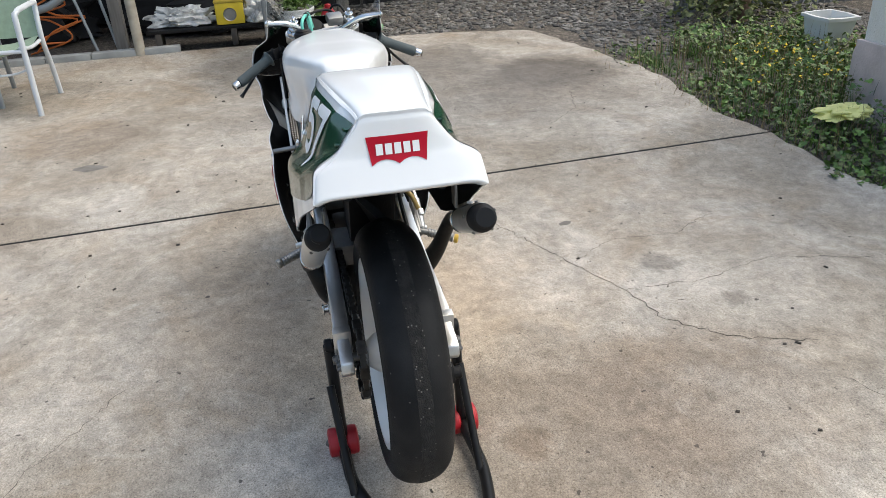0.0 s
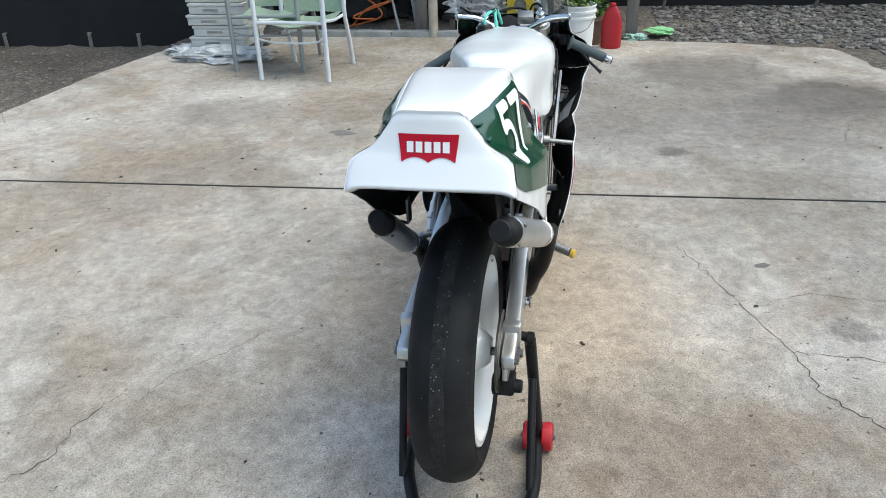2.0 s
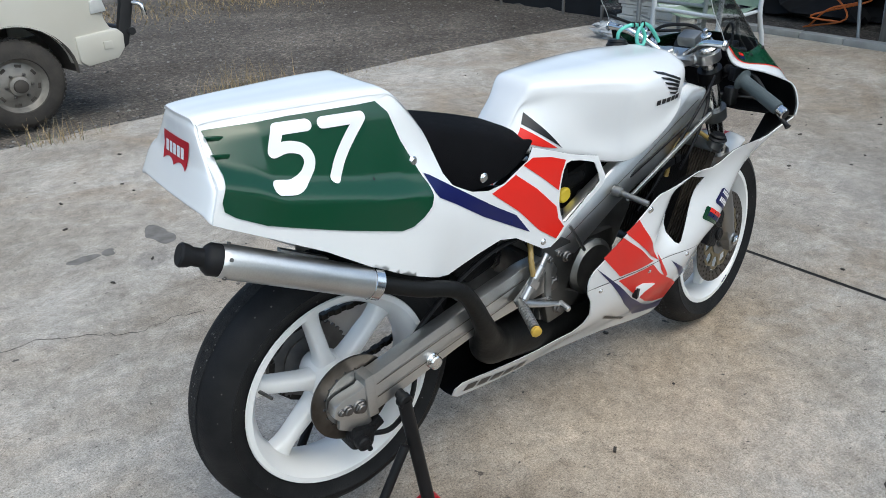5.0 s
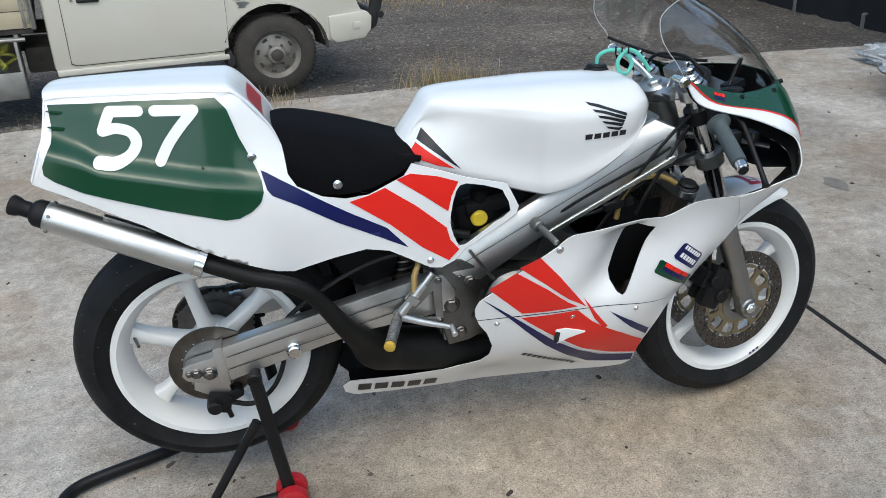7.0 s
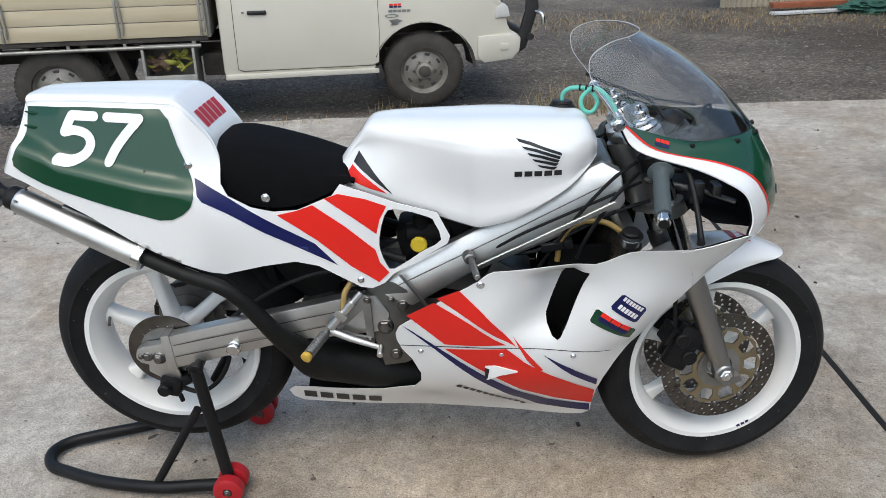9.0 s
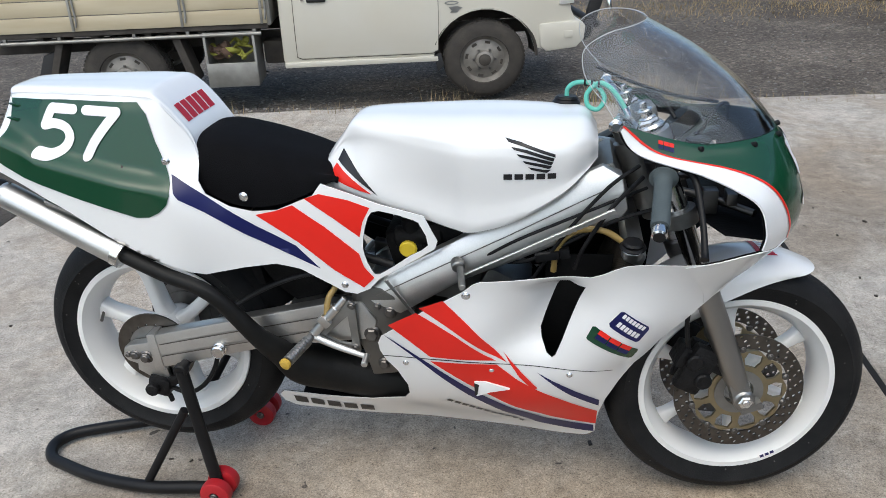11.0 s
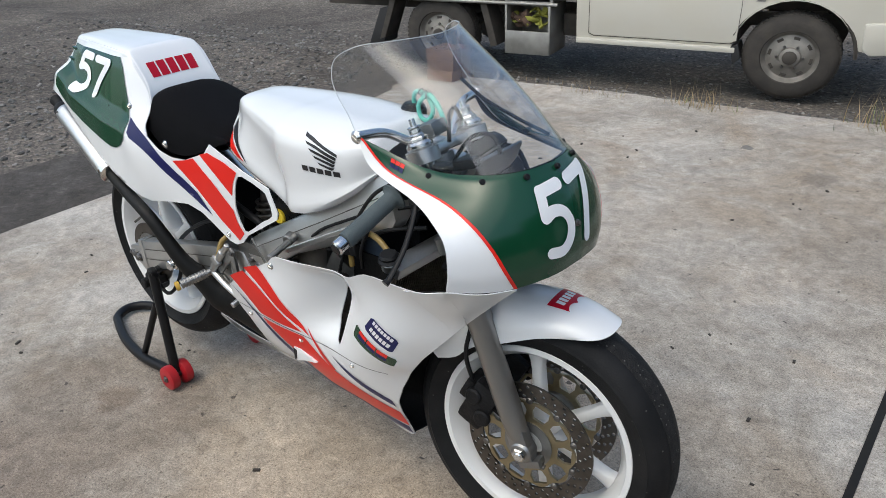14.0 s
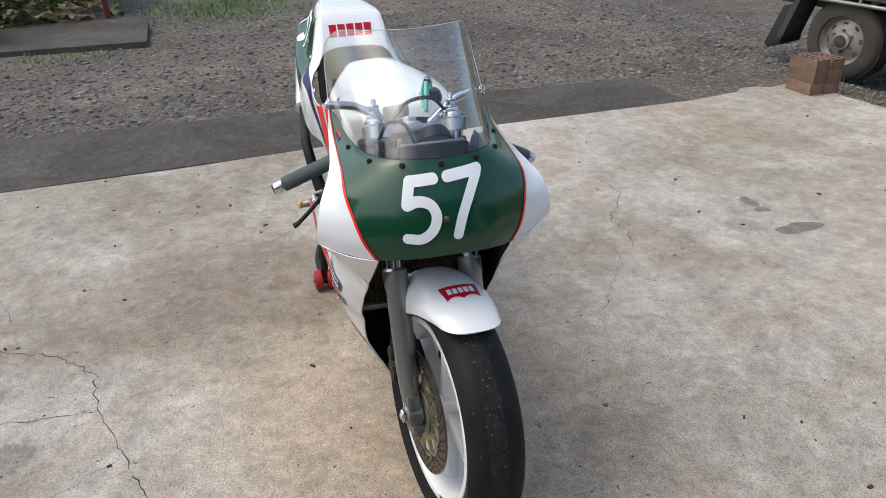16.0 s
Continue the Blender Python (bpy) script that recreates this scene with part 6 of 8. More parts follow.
def concrete(name):
    """Old trowelled concrete: pale and tan clouds, brown stains, worn patches, pitted grain, light painted in under the
    bike.
    """
    m = bpy.data.materials.new(name)
    m.use_nodes = True
    nt = m.node_tree
    L, N = nt.links.new, nt.nodes.new
    b = nt.nodes["Principled BSDF"]
    b.inputs["Specular IOR Level"].default_value = 0.28
    co = N("ShaderNodeTexCoord").outputs["Object"]

    def noise_tex(sc, det=6, dist=0.0, ro=0.55, shift=0.0):
        n = N("ShaderNodeTexNoise")
        for k, v in (("Scale", sc), ("Detail", det), ("Distortion", dist), ("Roughness", ro)):
            n.inputs[k].default_value = v
        src = co
        if shift:
            mv = N("ShaderNodeVectorMath")
            mv.inputs[1].default_value = (shift, shift * 1.7, 0)
            L(co, mv.inputs[0])
            src = mv.outputs[0]
        L(src, n.inputs["Vector"])
        return n.outputs["Fac"]

    def ranged(src, lo, hi, a=0.0, c=1.0):
        r = N("ShaderNodeMapRange")
        for i, v in zip((1, 2, 3, 4), (lo, hi, a, c)):
            r.inputs[i].default_value = v
        L(src, r.inputs[0])
        return r.outputs[0]

    def mix(kind, fac, a, c):
        x = N("ShaderNodeMix")
        x.data_type, x.blend_type = "RGBA", kind
        for sock, v in ((x.inputs[0], fac), (x.inputs[6], a), (x.inputs[7], c)):
            if isinstance(v, tuple):
                sock.default_value = (*v, 1)
            elif isinstance(v, float):
                sock.default_value = v
            else:
                L(v, sock)
        return x.outputs[2]

    def stain(x, y, r, rough_edge, seed):
        d = N("ShaderNodeVectorMath")
        d.operation = "DISTANCE"
        L(co, d.inputs[0])
        d.inputs[1].default_value = (x, y, 0)
        ad = N("ShaderNodeMath")
        ad.operation = "MULTIPLY_ADD"
        L(noise_tex(2.6 / r if r < 0.5 else 3.0, 8, 0.8, 0.68, seed), ad.inputs[0])
        ad.inputs[1].default_value = r * rough_edge
        L(d.outputs["Value"], ad.inputs[2])
        return ranged(ad.outputs[0], r * (0.5 + 0.5 * rough_edge), r * (0.95 + 0.5 * rough_edge), 1.0, 0.0)

    def times(a, v):
        k = N("ShaderNodeMath")
        k.operation = "MULTIPLY"
        L(a, k.inputs[0])
        if isinstance(v, float):
            k.inputs[1].default_value = v
        else:
            L(v, k.inputs[1])
        return k.outputs[0]

    cloud = ranged(noise_tex(0.75, 7, 0.5, 0.55), 0.36, 0.62)
    col = mix("MIX", cloud, (0.265, 0.229, 0.185), (0.455, 0.417, 0.365))
    tan = ranged(noise_tex(1.15, 7, 1.1, 0.6, 5.0), 0.46, 0.66)
    col = mix("MIX", times(tan, 0.7), col, (0.315, 0.25, 0.182))
    worn = ranged(noise_tex(1.7, 10, 0.9, 0.72, 9.0), 0.50, 0.68)
    col = mix("MIX", times(worn, 0.42), col, (0.57, 0.544, 0.498))
    grey = ranged(noise_tex(2.1, 10, 0.6, 0.74, 14.0), 0.54, 0.74)
    col = mix("MIX", times(grey, 0.4), col, (0.165, 0.157, 0.146))
    # Stains, plus a tan patch at (0.2, 0.0) that lightens the bike's shade.
    for k, (x, y, r, e, f, c) in enumerate((
            (3.05, -1.75, 0.62, 1.0, 0.85, (0.105, 0.09, 0.076)), (2.5, -1.5, 0.9, 1.1, 0.45, (0.19, 0.17, 0.15)), (3.7, -1.0, 0.7, 1.2, 0.7, (0.14, 0.12, 0.10)), (3.9, 0.2, 0.8, 1.2, 0.42, (0.15, 0.13, 0.11)),
            (1.9, -0.68, 0.11, 1.5, 0.75, (0.07, 0.06, 0.05)), (0.19, -1.14, 0.10, 1.3, 0.6, (0.13, 0.115, 0.10)), (-0.12, -1.27, 0.06, 1.3, 0.55, (0.14, 0.12, 0.10)),
            (-0.63, -0.34, 0.09, 1.0, 0.55, (0.16, 0.11, 0.075)), (2.6, 1.3, 0.5, 1.2, 0.5, (0.20, 0.155, 0.115)), (0.2, 0.0, 0.8, 0.9, 0.6, (0.42, 0.33, 0.235)), (-0.62, -0.45, 0.55, 1.1, 0.6, (0.185, 0.14, 0.10)),
            (2.75, -0.55, 1.45, 0.7, 0.5, (0.165, 0.152, 0.137)), (3.6, 1.9, 0.7, 1.0, 0.4, (0.18, 0.16, 0.14)), (1.2, 1.9, 0.8, 1.2, 0.4, (0.25, 0.205, 0.16)), (2.4, 2.1, 0.45, 1.4, 0.5, (0.17, 0.145, 0.125)), (0.55, 2.58, 0.12, 1.4, 0.5, (0.13, 0.115, 0.10)), (-0.54, 1.62, 0.10, 1.4, 0.5, (0.12, 0.11, 0.10)), (-0.6, -0.9, 0.5, 1.2, 0.4, (0.22, 0.17, 0.13)), (2.3, -0.2, 0.5, 1.3, 0.35, (0.18, 0.16, 0.14)))):
        col = mix("MIX", times(stain(x, y, r, e, 20.0 + 3 * k), f), col, c)
    blot = noise_tex(11, 14, 0.4, 0.84, 31.0)
    col = mix("OVERLAY", 0.42, col, ranged(blot, 0.27, 0.73))
    mottle = noise_tex(27, 12, 0.6, 0.8, 61.0)
    col = mix("OVERLAY", 0.24, col, ranged(mottle, 0.33, 0.67))
    scuff = ranged(noise_tex(6.5, 13, 1.6, 0.8, 73.0), 0.57, 0.66)
    col = mix("MIX", times(scuff, 0.17), col, (0.60, 0.575, 0.53))
    soil = ranged(noise_tex(8.5, 13, 1.3, 0.8, 85.0), 0.60, 0.70)
    col = mix("MIX", times(soil, 0.16), col, (0.16, 0.135, 0.108))
    fleck = noise_tex(4.2, 14, 0.5, 0.82, 44.0)
    col = mix("OVERLAY", 0.15, col, ranged(fleck, 0.34, 0.66))
    grit = noise_tex(62, 3, 0.1, 0.6, 17.0)
    col = mix("MIX", times(ranged(grit, 0.30, 0.265), 0.7), col, (0.085, 0.074, 0.064))
    pit = noise_tex(105, 5, 0.0, 0.75, 3.0)
    col = mix("MULTIPLY", times(ranged(pit, 0.45, 0.33), 0.9), col, (0.36, 0.33, 0.30))
    sand = noise_tex(185, 5, 0, 0.88)
    col = mix("OVERLAY", 0.55, col, ranged(sand, 0.33, 0.67))
    dots = noise_tex(28, 2, 0.2, 0.5, 8.0)
    col = mix("MIX", times(ranged(dots, 0.285, 0.255), 0.85), col, (0.06, 0.052, 0.045))
    L(col, b.inputs["Base Color"])
    L(ranged(cloud, 0, 1, 0.92, 0.72), b.inputs["Roughness"])
    hsum = N("ShaderNodeMath")
    hsum.operation = "MULTIPLY_ADD"
    L(pit, hsum.inputs[0])
    hsum.inputs[1].default_value = 0.8
    L(sand, hsum.inputs[2])
    bp = N("ShaderNodeBump")
    bp.inputs["Strength"].default_value, bp.inputs["Distance"].default_value = 0.22, 0.006
    L(hsum.outputs[0], bp.inputs["Height"])
    L(bp.outputs[0], b.inputs["Normal"])
    return m


CONC = concrete("weathered_concrete")
OLDCONC = ground_mat("old_dark_concrete", [(0.3, (0.062, 0.055, 0.048)), (0.6, (0.10, 0.09, 0.08)), (0.8, (0.15, 0.138, 0.122))], 1.4, 0.5, 160, (0.05, 0.042, 0.034, 0.6), True, stones=0.35)
DIRT = ground_mat("gravelly_dirt", [(0.28, (0.098, 0.084, 0.070)), (0.5, (0.155, 0.135, 0.114)), (0.75, (0.245, 0.213, 0.18))], 0.5, 0.9, 45, (0.075, 0.062, 0.05, 0.5), stones=0.75)
STONE = mat("grey_stone", (0.20, 0.19, 0.172), 0.9, vary=0.3, scale=6, color2=(0.085, 0.08, 0.075), bump=0.3, bscale=80)
JOINT = mat("joint_filler", (0.009, 0.008, 0.007), 0.95, vary=0.3, scale=30)
OIL = mat("oil_stain", (0.13, 0.118, 0.104), 0.8, vary=0.35, scale=24, color2=(0.20, 0.185, 0.165))

# ---- ground ----
def ground_height(x, y):
    """The yard lies a hand lower beside the raised slab and falls away to the track."""
    s = min(1, max(0, (y - 3.6) / 0.9))
    s = s * s * (3 - 2 * s)
    z = -0.045 - (0.235 - 0.04 * min(1, max(0, (-0.8 - x) / 2.2))) * s
    z -= 0.06 * min(1, max(0, (y - 4.5) / 0.8)) * (1 - min(1, max(0, (y - 6.0) / 1.5))) * (1 - min(1, max(0, (x - 2.0) / 1.5)))
    n = noise.noise(Vector((x * 0.35, y * 0.35, 0))) * 0.02 + noise.noise(Vector((x * 1.7, y * 1.7, 3))) * 0.008
    far = min(1, max(0, (math.hypot(x, y) - 9) / 30))
    return z + n * (1 - far)


def axis_steps():
    near = list(np.arange(-11, 11.01, 0.16))
    out = [11 * 1.45 ** k for k in range(1, 11)]
    return [-v for v in reversed(out)] + near + out


_ax = axis_steps()
_nv = len(_ax)
_vs = [(x, y, ground_height(x, y)) for x in _ax for y in _ax]
_fs = [(i * _nv + j, (i + 1) * _nv + j, (i + 1) * _nv + j + 1, i * _nv + j + 1) for i in range(_nv - 1) for j in range(_nv - 1)]
_me = bpy.data.meshes.new("ground")
_me.from_pydata(_vs, [], _fs)
_me.materials.append(DIRT)
_me.polygons.foreach_set("use_smooth", [True] * len(_me.polygons))
tagged(new("ground", _me), "bare grey-brown gravelly dirt yard", "ground", kind="structure")


def joint_x(y):
    return 1.246 - 0.046 * y


def ragged(pts, amp, step, seed):
    """An outline with a crumbled edge."""
    rnd = random.Random(seed)
    out = []
    for i, (x, y) in enumerate(pts[:-1]):
        u, v = pts[i + 1]
        k = max(1, int(math.hypot(u - x, v - y) / step))
        for j in range(k):
            out.append((x + (u - x) * j / k + (rnd.uniform(-amp, amp) if j else 0), y + (v - y) * j / k + (rnd.uniform(-amp, amp) if j else 0)))
    return out + [pts[-1]]


def slab(name, outline, z0, z1, material, label, bevel=0.003):
    outline = [p for i, p in enumerate(outline) if math.hypot(p[0] - outline[i - 1][0], p[1] - outline[i - 1][1]) > 0.004]
    v2, tris, lps = fill([outline], 0)
    bm = bmesh.new()
    t, b = [bm.verts.new((x, y, z1)) for x, y in v2], [bm.verts.new((x, y, z0)) for x, y in v2]
    for f in tris:
        bm.faces.new([t[i] for i in f])
        bm.faces.new([b[i] for i in reversed(f)])
    for lp in lps:
        for i in range(len(lp)):
            p, q = lp[i], lp[(i + 1) % len(lp)]
            bm.faces.new((t[p], t[q], b[q], b[p]))
    if bevel:
        bmesh.ops.recalc_face_normals(bm, faces=bm.faces)
        es = [e for e in bm.edges if all(v.co.z > z1 - 1e-4 for v in e.verts) and len(e.link_faces) == 2 and e.calc_face_angle(0) > 0.8]
        bmesh.ops.bevel(bm, geom=es, offset=bevel, segments=1, affect="EDGES")
    ob = part(name, bm, material, None, smooth=False)
    return tagged(ob, label, "concrete slab", kind="structure")


_g = 0.0105
_rear_edge = ragged([(joint_x(-2.40) - _g, -2.40), (0.76, -2.36), (0.2, -2.48), (-1.2, -2.65), (-1.9, -2.75)], 0.025, 0.12, 1)
_rear = _rear_edge + [(-2.02, -2.8), (-2.18, -0.8), (-2.29, 0.05), (-2.40, 2.45), (-2.48, 2.85), (-2.56, 2.93), (-2.55, 3.06), (-2.50, 3.12), (-2.55, 3.30)] + ragged([(-2.3, 3.40), (-1.1, 3.535), (0.2, 3.575), (joint_x(3.6) - _g, 3.612)], 0.012, 0.10, 2)
SLAB_A = slab("pavement_rear", _rear, -0.16, 0.0, CONC, "stained and cracked pale concrete slab")
_fr = [(joint_x(3.6) + _g, 3.615)] + ragged([(2.2, 3.68), (3.4, 3.66), (4.4, 3.52), (4.95, 3.36)], 0.012, 0.10, 3) + [(4.86, 0.3), (4.74, -0.6)]
_fr += ragged([(4.66, -1.39), (4.46, -2.07), (3.77, -2.26), (3.38, -2.31), (2.87, -2.41), (2.38, -2.39), (1.80, -2.33), (1.40, -2.39)], 0.03, 0.12, 4) + [(joint_x(-2.40) + _g, -2.40)]
SLAB_B = slab("pavement_front", _fr, -0.16, 0.0, CONC, "stained pale concrete slab with a ragged edge")
_jf = ragged([(joint_x(3.55) - 0.0102, 3.55), (joint_x(3.55) + 0.0102, 3.55)], 0, 1, 1)[:-1] + [(joint_x(3.55) + 0.0102, 3.55), (joint_x(-2.36) + 0.0102, -2.36), (joint_x(-2.36) - 0.0102, -2.36)]
tagged(slab("pavement_joint", _jf, -0.15, -0.002, JOINT, "dark filler strip in the joint of the slab", 0), "dark filler strip in the slab joint", "joint filler", kind="structure")
_pad = [(-3.16, -9.0), (-3.20, 1.0), (-3.14, 2.40), (-2.72, 2.44), (-2.43, 2.46), (-2.31, 0.0), (-2.05, -2.9), (-2.05, -9.0)]
slab("pavement_old", _pad, -0.2, -0.012, OLDCONC, "dark old concrete strip beside the pale slab")


def blob(n, r, seed, stretch=(1, 1)):
    rnd = random.Random(seed)
    ph = [rnd.uniform(0, 6.28) for _ in range(4)]
    return [(r * stretch[0] * (1 + 0.22 * math.sin(2 * a + ph[0]) + 0.12 * math.sin(3 * a + ph[1]) + 0.07 * math.sin(7 * a + ph[2])) * math.cos(a), r * stretch[1] * (1 + 0.2 * math.sin(2 * a + ph[1]) + 0.08 * math.sin(5 * a + ph[3])) * math.sin(a)) for a in (2 * math.pi * i / n for i in range(n))]


for k, (x, y, r, st) in enumerate(((-0.44, 1.83, 0.075, (0.7, 1.3)), (-0.66, 1.80, 0.030, (1, 1)), (-0.76, 1.80, 0.045, (1.2, 0.8)), (2.05, 1.19, 0.06, (0.7, 1.4)), (0.10, 2.86, 0.03, (1, 1.2)), (0.62, -0.93, 0.02, (1, 1.5)))):
    bm = bmesh.new()
    o = [(x + a, y + b) for a, b in blob(28, r, k + 5, st)]
    v2, tris, _ = fill([o], 0)
    vv = [bm.verts.new((a, b, 0.0015)) for a, b in v2]
    for t in tris:
        bm.faces.new([vv[i] for i in t])
    part("oil_stain", bm, OIL, SLAB_A if x < 1.1 else SLAB_B)

def crack(pts, w, seed, slab_ob):
    """A hairline crack: a narrow ragged dark ribbon that wanders along a line."""
    rnd = random.Random(seed)
    line = [Vector((x, y, 0)) for x, y in ragged(pts, 0.011, 0.022, seed)]
    bm = bmesh.new()
    prev = None
    for i, p in enumerate(line):
        d = line[min(i + 1, len(line) - 1)] - line[max(i - 1, 0)]
        n = Vector((-d.y, d.x, 0)).normalized() * w * rnd.uniform(0.25, 1.0) * (0.35 if i in (0, len(line) - 1) else 1)
        pair = [bm.verts.new((p.x + n.x, p.y + n.y, 0.0012)), bm.verts.new((p.x - n.x, p.y - n.y, 0.0012))]
        if prev:
            bm.faces.new((prev[0], prev[1], pair[1], pair[0]))
        prev = pair
    part("crack", bm, CRACKM, slab_ob)


CRACKM = mat("crack_shadow", (0.075, 0.063, 0.052), 0.95, vary=0.3, scale=40)
crack([(0.75, -0.63), (0.31, -0.81), (0.03, -0.93), (-0.18, -0.97), (-0.33, -1.11), (-0.44, -1.38)], 0.0024, 1, SLAB_A)
crack([(0.03, -0.93), (0.02, -1.22), (0.10, -1.55), (-0.02, -1.9)], 0.0017, 2, SLAB_A)
crack([(0.28, -0.82), (0.42, -1.05), (0.39, -1.32), (0.55, -1.6)], 0.0014, 3, SLAB_A)
crack([(-0.45, 1.08), (-0.62, 1.13), (-0.78, 1.12), (-1.05, 1.3), (-1.25, 1.28)], 0.0022, 4, SLAB_A)
crack([(-0.06, 0.75), (-0.35, 0.96), (-0.52, 1.02)], 0.0012, 5, SLAB_A)
crack([(1.9, -1.35), (2.15, -1.6), (2.5, -1.7), (2.7, -2.0)], 0.0016, 6, SLAB_B)
crack([(-0.6, -1.3), (-0.9, -1.45), (-1.1, -1.8), (-1.4, -1.95)], 0.0017, 7, SLAB_A)
# stick litter and grit on the slab
_rnd = random.Random(11)
bms = []
for k in range(170):
    x, y = _rnd.uniform(-2.1, 4.6), _rnd.uniform(-2.3, 3.0)
    s = _rnd.uniform(0.003, 0.009)
    bms.append(box((x, y, s * 0.3), (s * _rnd.uniform(1, 2.5), s, s * 0.6), 0, (0, 0, _rnd.uniform(0, 180))))
tagged(part("grit", join(*bms), mat("dark_grit", (0.05, 0.042, 0.035), 0.95), None, smooth=False), "dark grit and leaf crumbs strewn on the slab", "grit", kind="stuff")


def scatter(name, label, category, n, region, size, material, seed, lift=0.0):
    """Many small faceted stones in one mesh; region(rnd) gives a place or None."""
    rnd = random.Random(seed)
    ico = bmesh.new()
    bmesh.ops.create_icosphere(ico, subdivisions=1, radius=1)
    bv = np.array([v.co[:] for v in ico.verts])
    bf = np.array([[v.index for v in f.verts] for f in ico.faces])
    ico.free()
    V, Fc = [], []
    k = 0
    while k < n:
        p = region(rnd)
        if p is None:
            continue
        s = size * rnd.uniform(0.45, 1.5)
        sc = np.array([s * rnd.uniform(0.7, 1.3), s * rnd.uniform(0.7, 1.3), s * rnd.uniform(0.4, 0.8)])
        a = rnd.uniform(0, 6.28)
        q = bv * sc * (1 + 0.25 * np.sin(bv[:, [1, 2, 0]] * 3 + a))
        q = np.stack([q[:, 0] * math.cos(a) - q[:, 1] * math.sin(a), q[:, 0] * math.sin(a) + q[:, 1] * math.cos(a), q[:, 2]], 1)
        z = ground_height(p[0], p[1]) + lift
        V.append(q + np.array([p[0], p[1], z + s * 0.15]))
        Fc.append(bf + k * len(bv))
        k += 1
    me = bpy.data.meshes.new(name)
    me.from_pydata(np.concatenate(V).tolist(), [], np.concatenate(Fc).tolist())
    me.materials.append(material)
    return tagged(new(name, me), label, category, kind="stuff")


def island_vary(m, amount):
    nt = m.node_tree
    b = nt.nodes["Principled BSDF"]
    src = b.inputs["Base Color"].links[0].from_socket
    g, hs, ma = nt.nodes.new("ShaderNodeNewGeometry"), nt.nodes.new("ShaderNodeHueSaturation"), nt.nodes.new("ShaderNodeMapRange")
    ma.inputs[3].default_value, ma.inputs[4].default_value = 1 - amount, 1 + amount
    nt.links.new(g.outputs["Random Per Island"], ma.inputs[0])
    nt.links.new(ma.outputs[0], hs.inputs["Value"])
    nt.links.new(src, hs.inputs["Color"])
    nt.links.new(hs.outputs[0], b.inputs["Base Color"])
    return m


island_vary(STONE, 0.6)


def reg_gravel(r):
    x, y = r.uniform(3.3, 7.2), r.uniform(-5.2, -0.8)
    if x < 4.72 - 0.02 and y > -2.45:
        return None
    if x < 4.9 and y > -2.2:
        return None
    return x, y


def reg_rear(r):
    x, y = r.uniform(-9.5, -3.05), r.uniform(-4.5, 5.5)
    if x > -3.2 and y < 2.6:
        return None
    if r.random() < (abs(x + 3.4) - 0.5) / 6:
        return None
    return x, y


def reg_track(r):
    return r.uniform(-3.5, 5.4), 3.5 + 6 * r.random() ** 1.6


scatter("gravel", "loose grey gravel beyond the slab", "gravel", 6500, reg_gravel, 0.022, STONE, 3)
scatter("gravel", "loose brown-grey gravel beside the old concrete", "gravel", 7000, reg_rear, 0.016, STONE, 4)
scatter("gravel", "scattered stones on the dirt track", "gravel", 4500, reg_track, 0.011, STONE, 5)

_before_yard = set(bpy.data.objects)
# ---- plants ----
LEAF = island_vary(mat("weed_leaf", (0.12, 0.22, 0.04), 0.5, vary=0.25, scale=20), 0.5)
LEAF2 = island_vary(mat("dull_weed_leaf", (0.16, 0.19, 0.06), 0.55, vary=0.25, scale=20), 0.5)
STRAW = island_vary(mat("dry_grass", (0.36, 0.27, 0.14), 0.8, vary=0.2, scale=20), 0.45)
PETAL = mat("yellow_petal", (0.75, 0.52, 0.02), 0.6, vary=0.1)


def blades(name, label, category, n, region, h, w, lean, material, seed, z_of=ground_height, seg=4):
    """Grass blades and stalks, each a bent tapering strip, in one mesh."""
    rnd = random.Random(seed)
    V, Fc = [], []
    made = 0
    while made < n:
        p = region(rnd)
        if p is None:
            continue
        hh = h * rnd.uniform(0.35, 1.15) * (p[2] if len(p) > 2 else 1)
        a, l = rnd.uniform(0, 6.28), lean * rnd.uniform(0.2, 1.2)
        b = len(V)
        cx, cy = math.cos(a), math.sin(a)
        z0 = z_of(p[0], p[1]) - 0.01
        for i in range(seg + 1):
            s = i / seg
            ww = w * (1 - s * 0.9)
            px, py, pz = p[0] + cx * l * hh * s * s, p[1] + cy * l * hh * s * s, z0 + hh * s * (1 - 0.25 * l * s)
            V += [(px - cy * ww, py + cx * ww, pz), (px + cy * ww, py - cx * ww, pz)]
        Fc += [(b + 2 * i, b + 2 * i + 1, b + 2 * i + 3, b + 2 * i + 2) for i in range(seg)]
        made += 1
    me = bpy.data.meshes.new(name)
    me.from_pydata(V, [], Fc)
    me.materials.append(material)
    return tagged(new(name, me), label, category, kind="stuff")


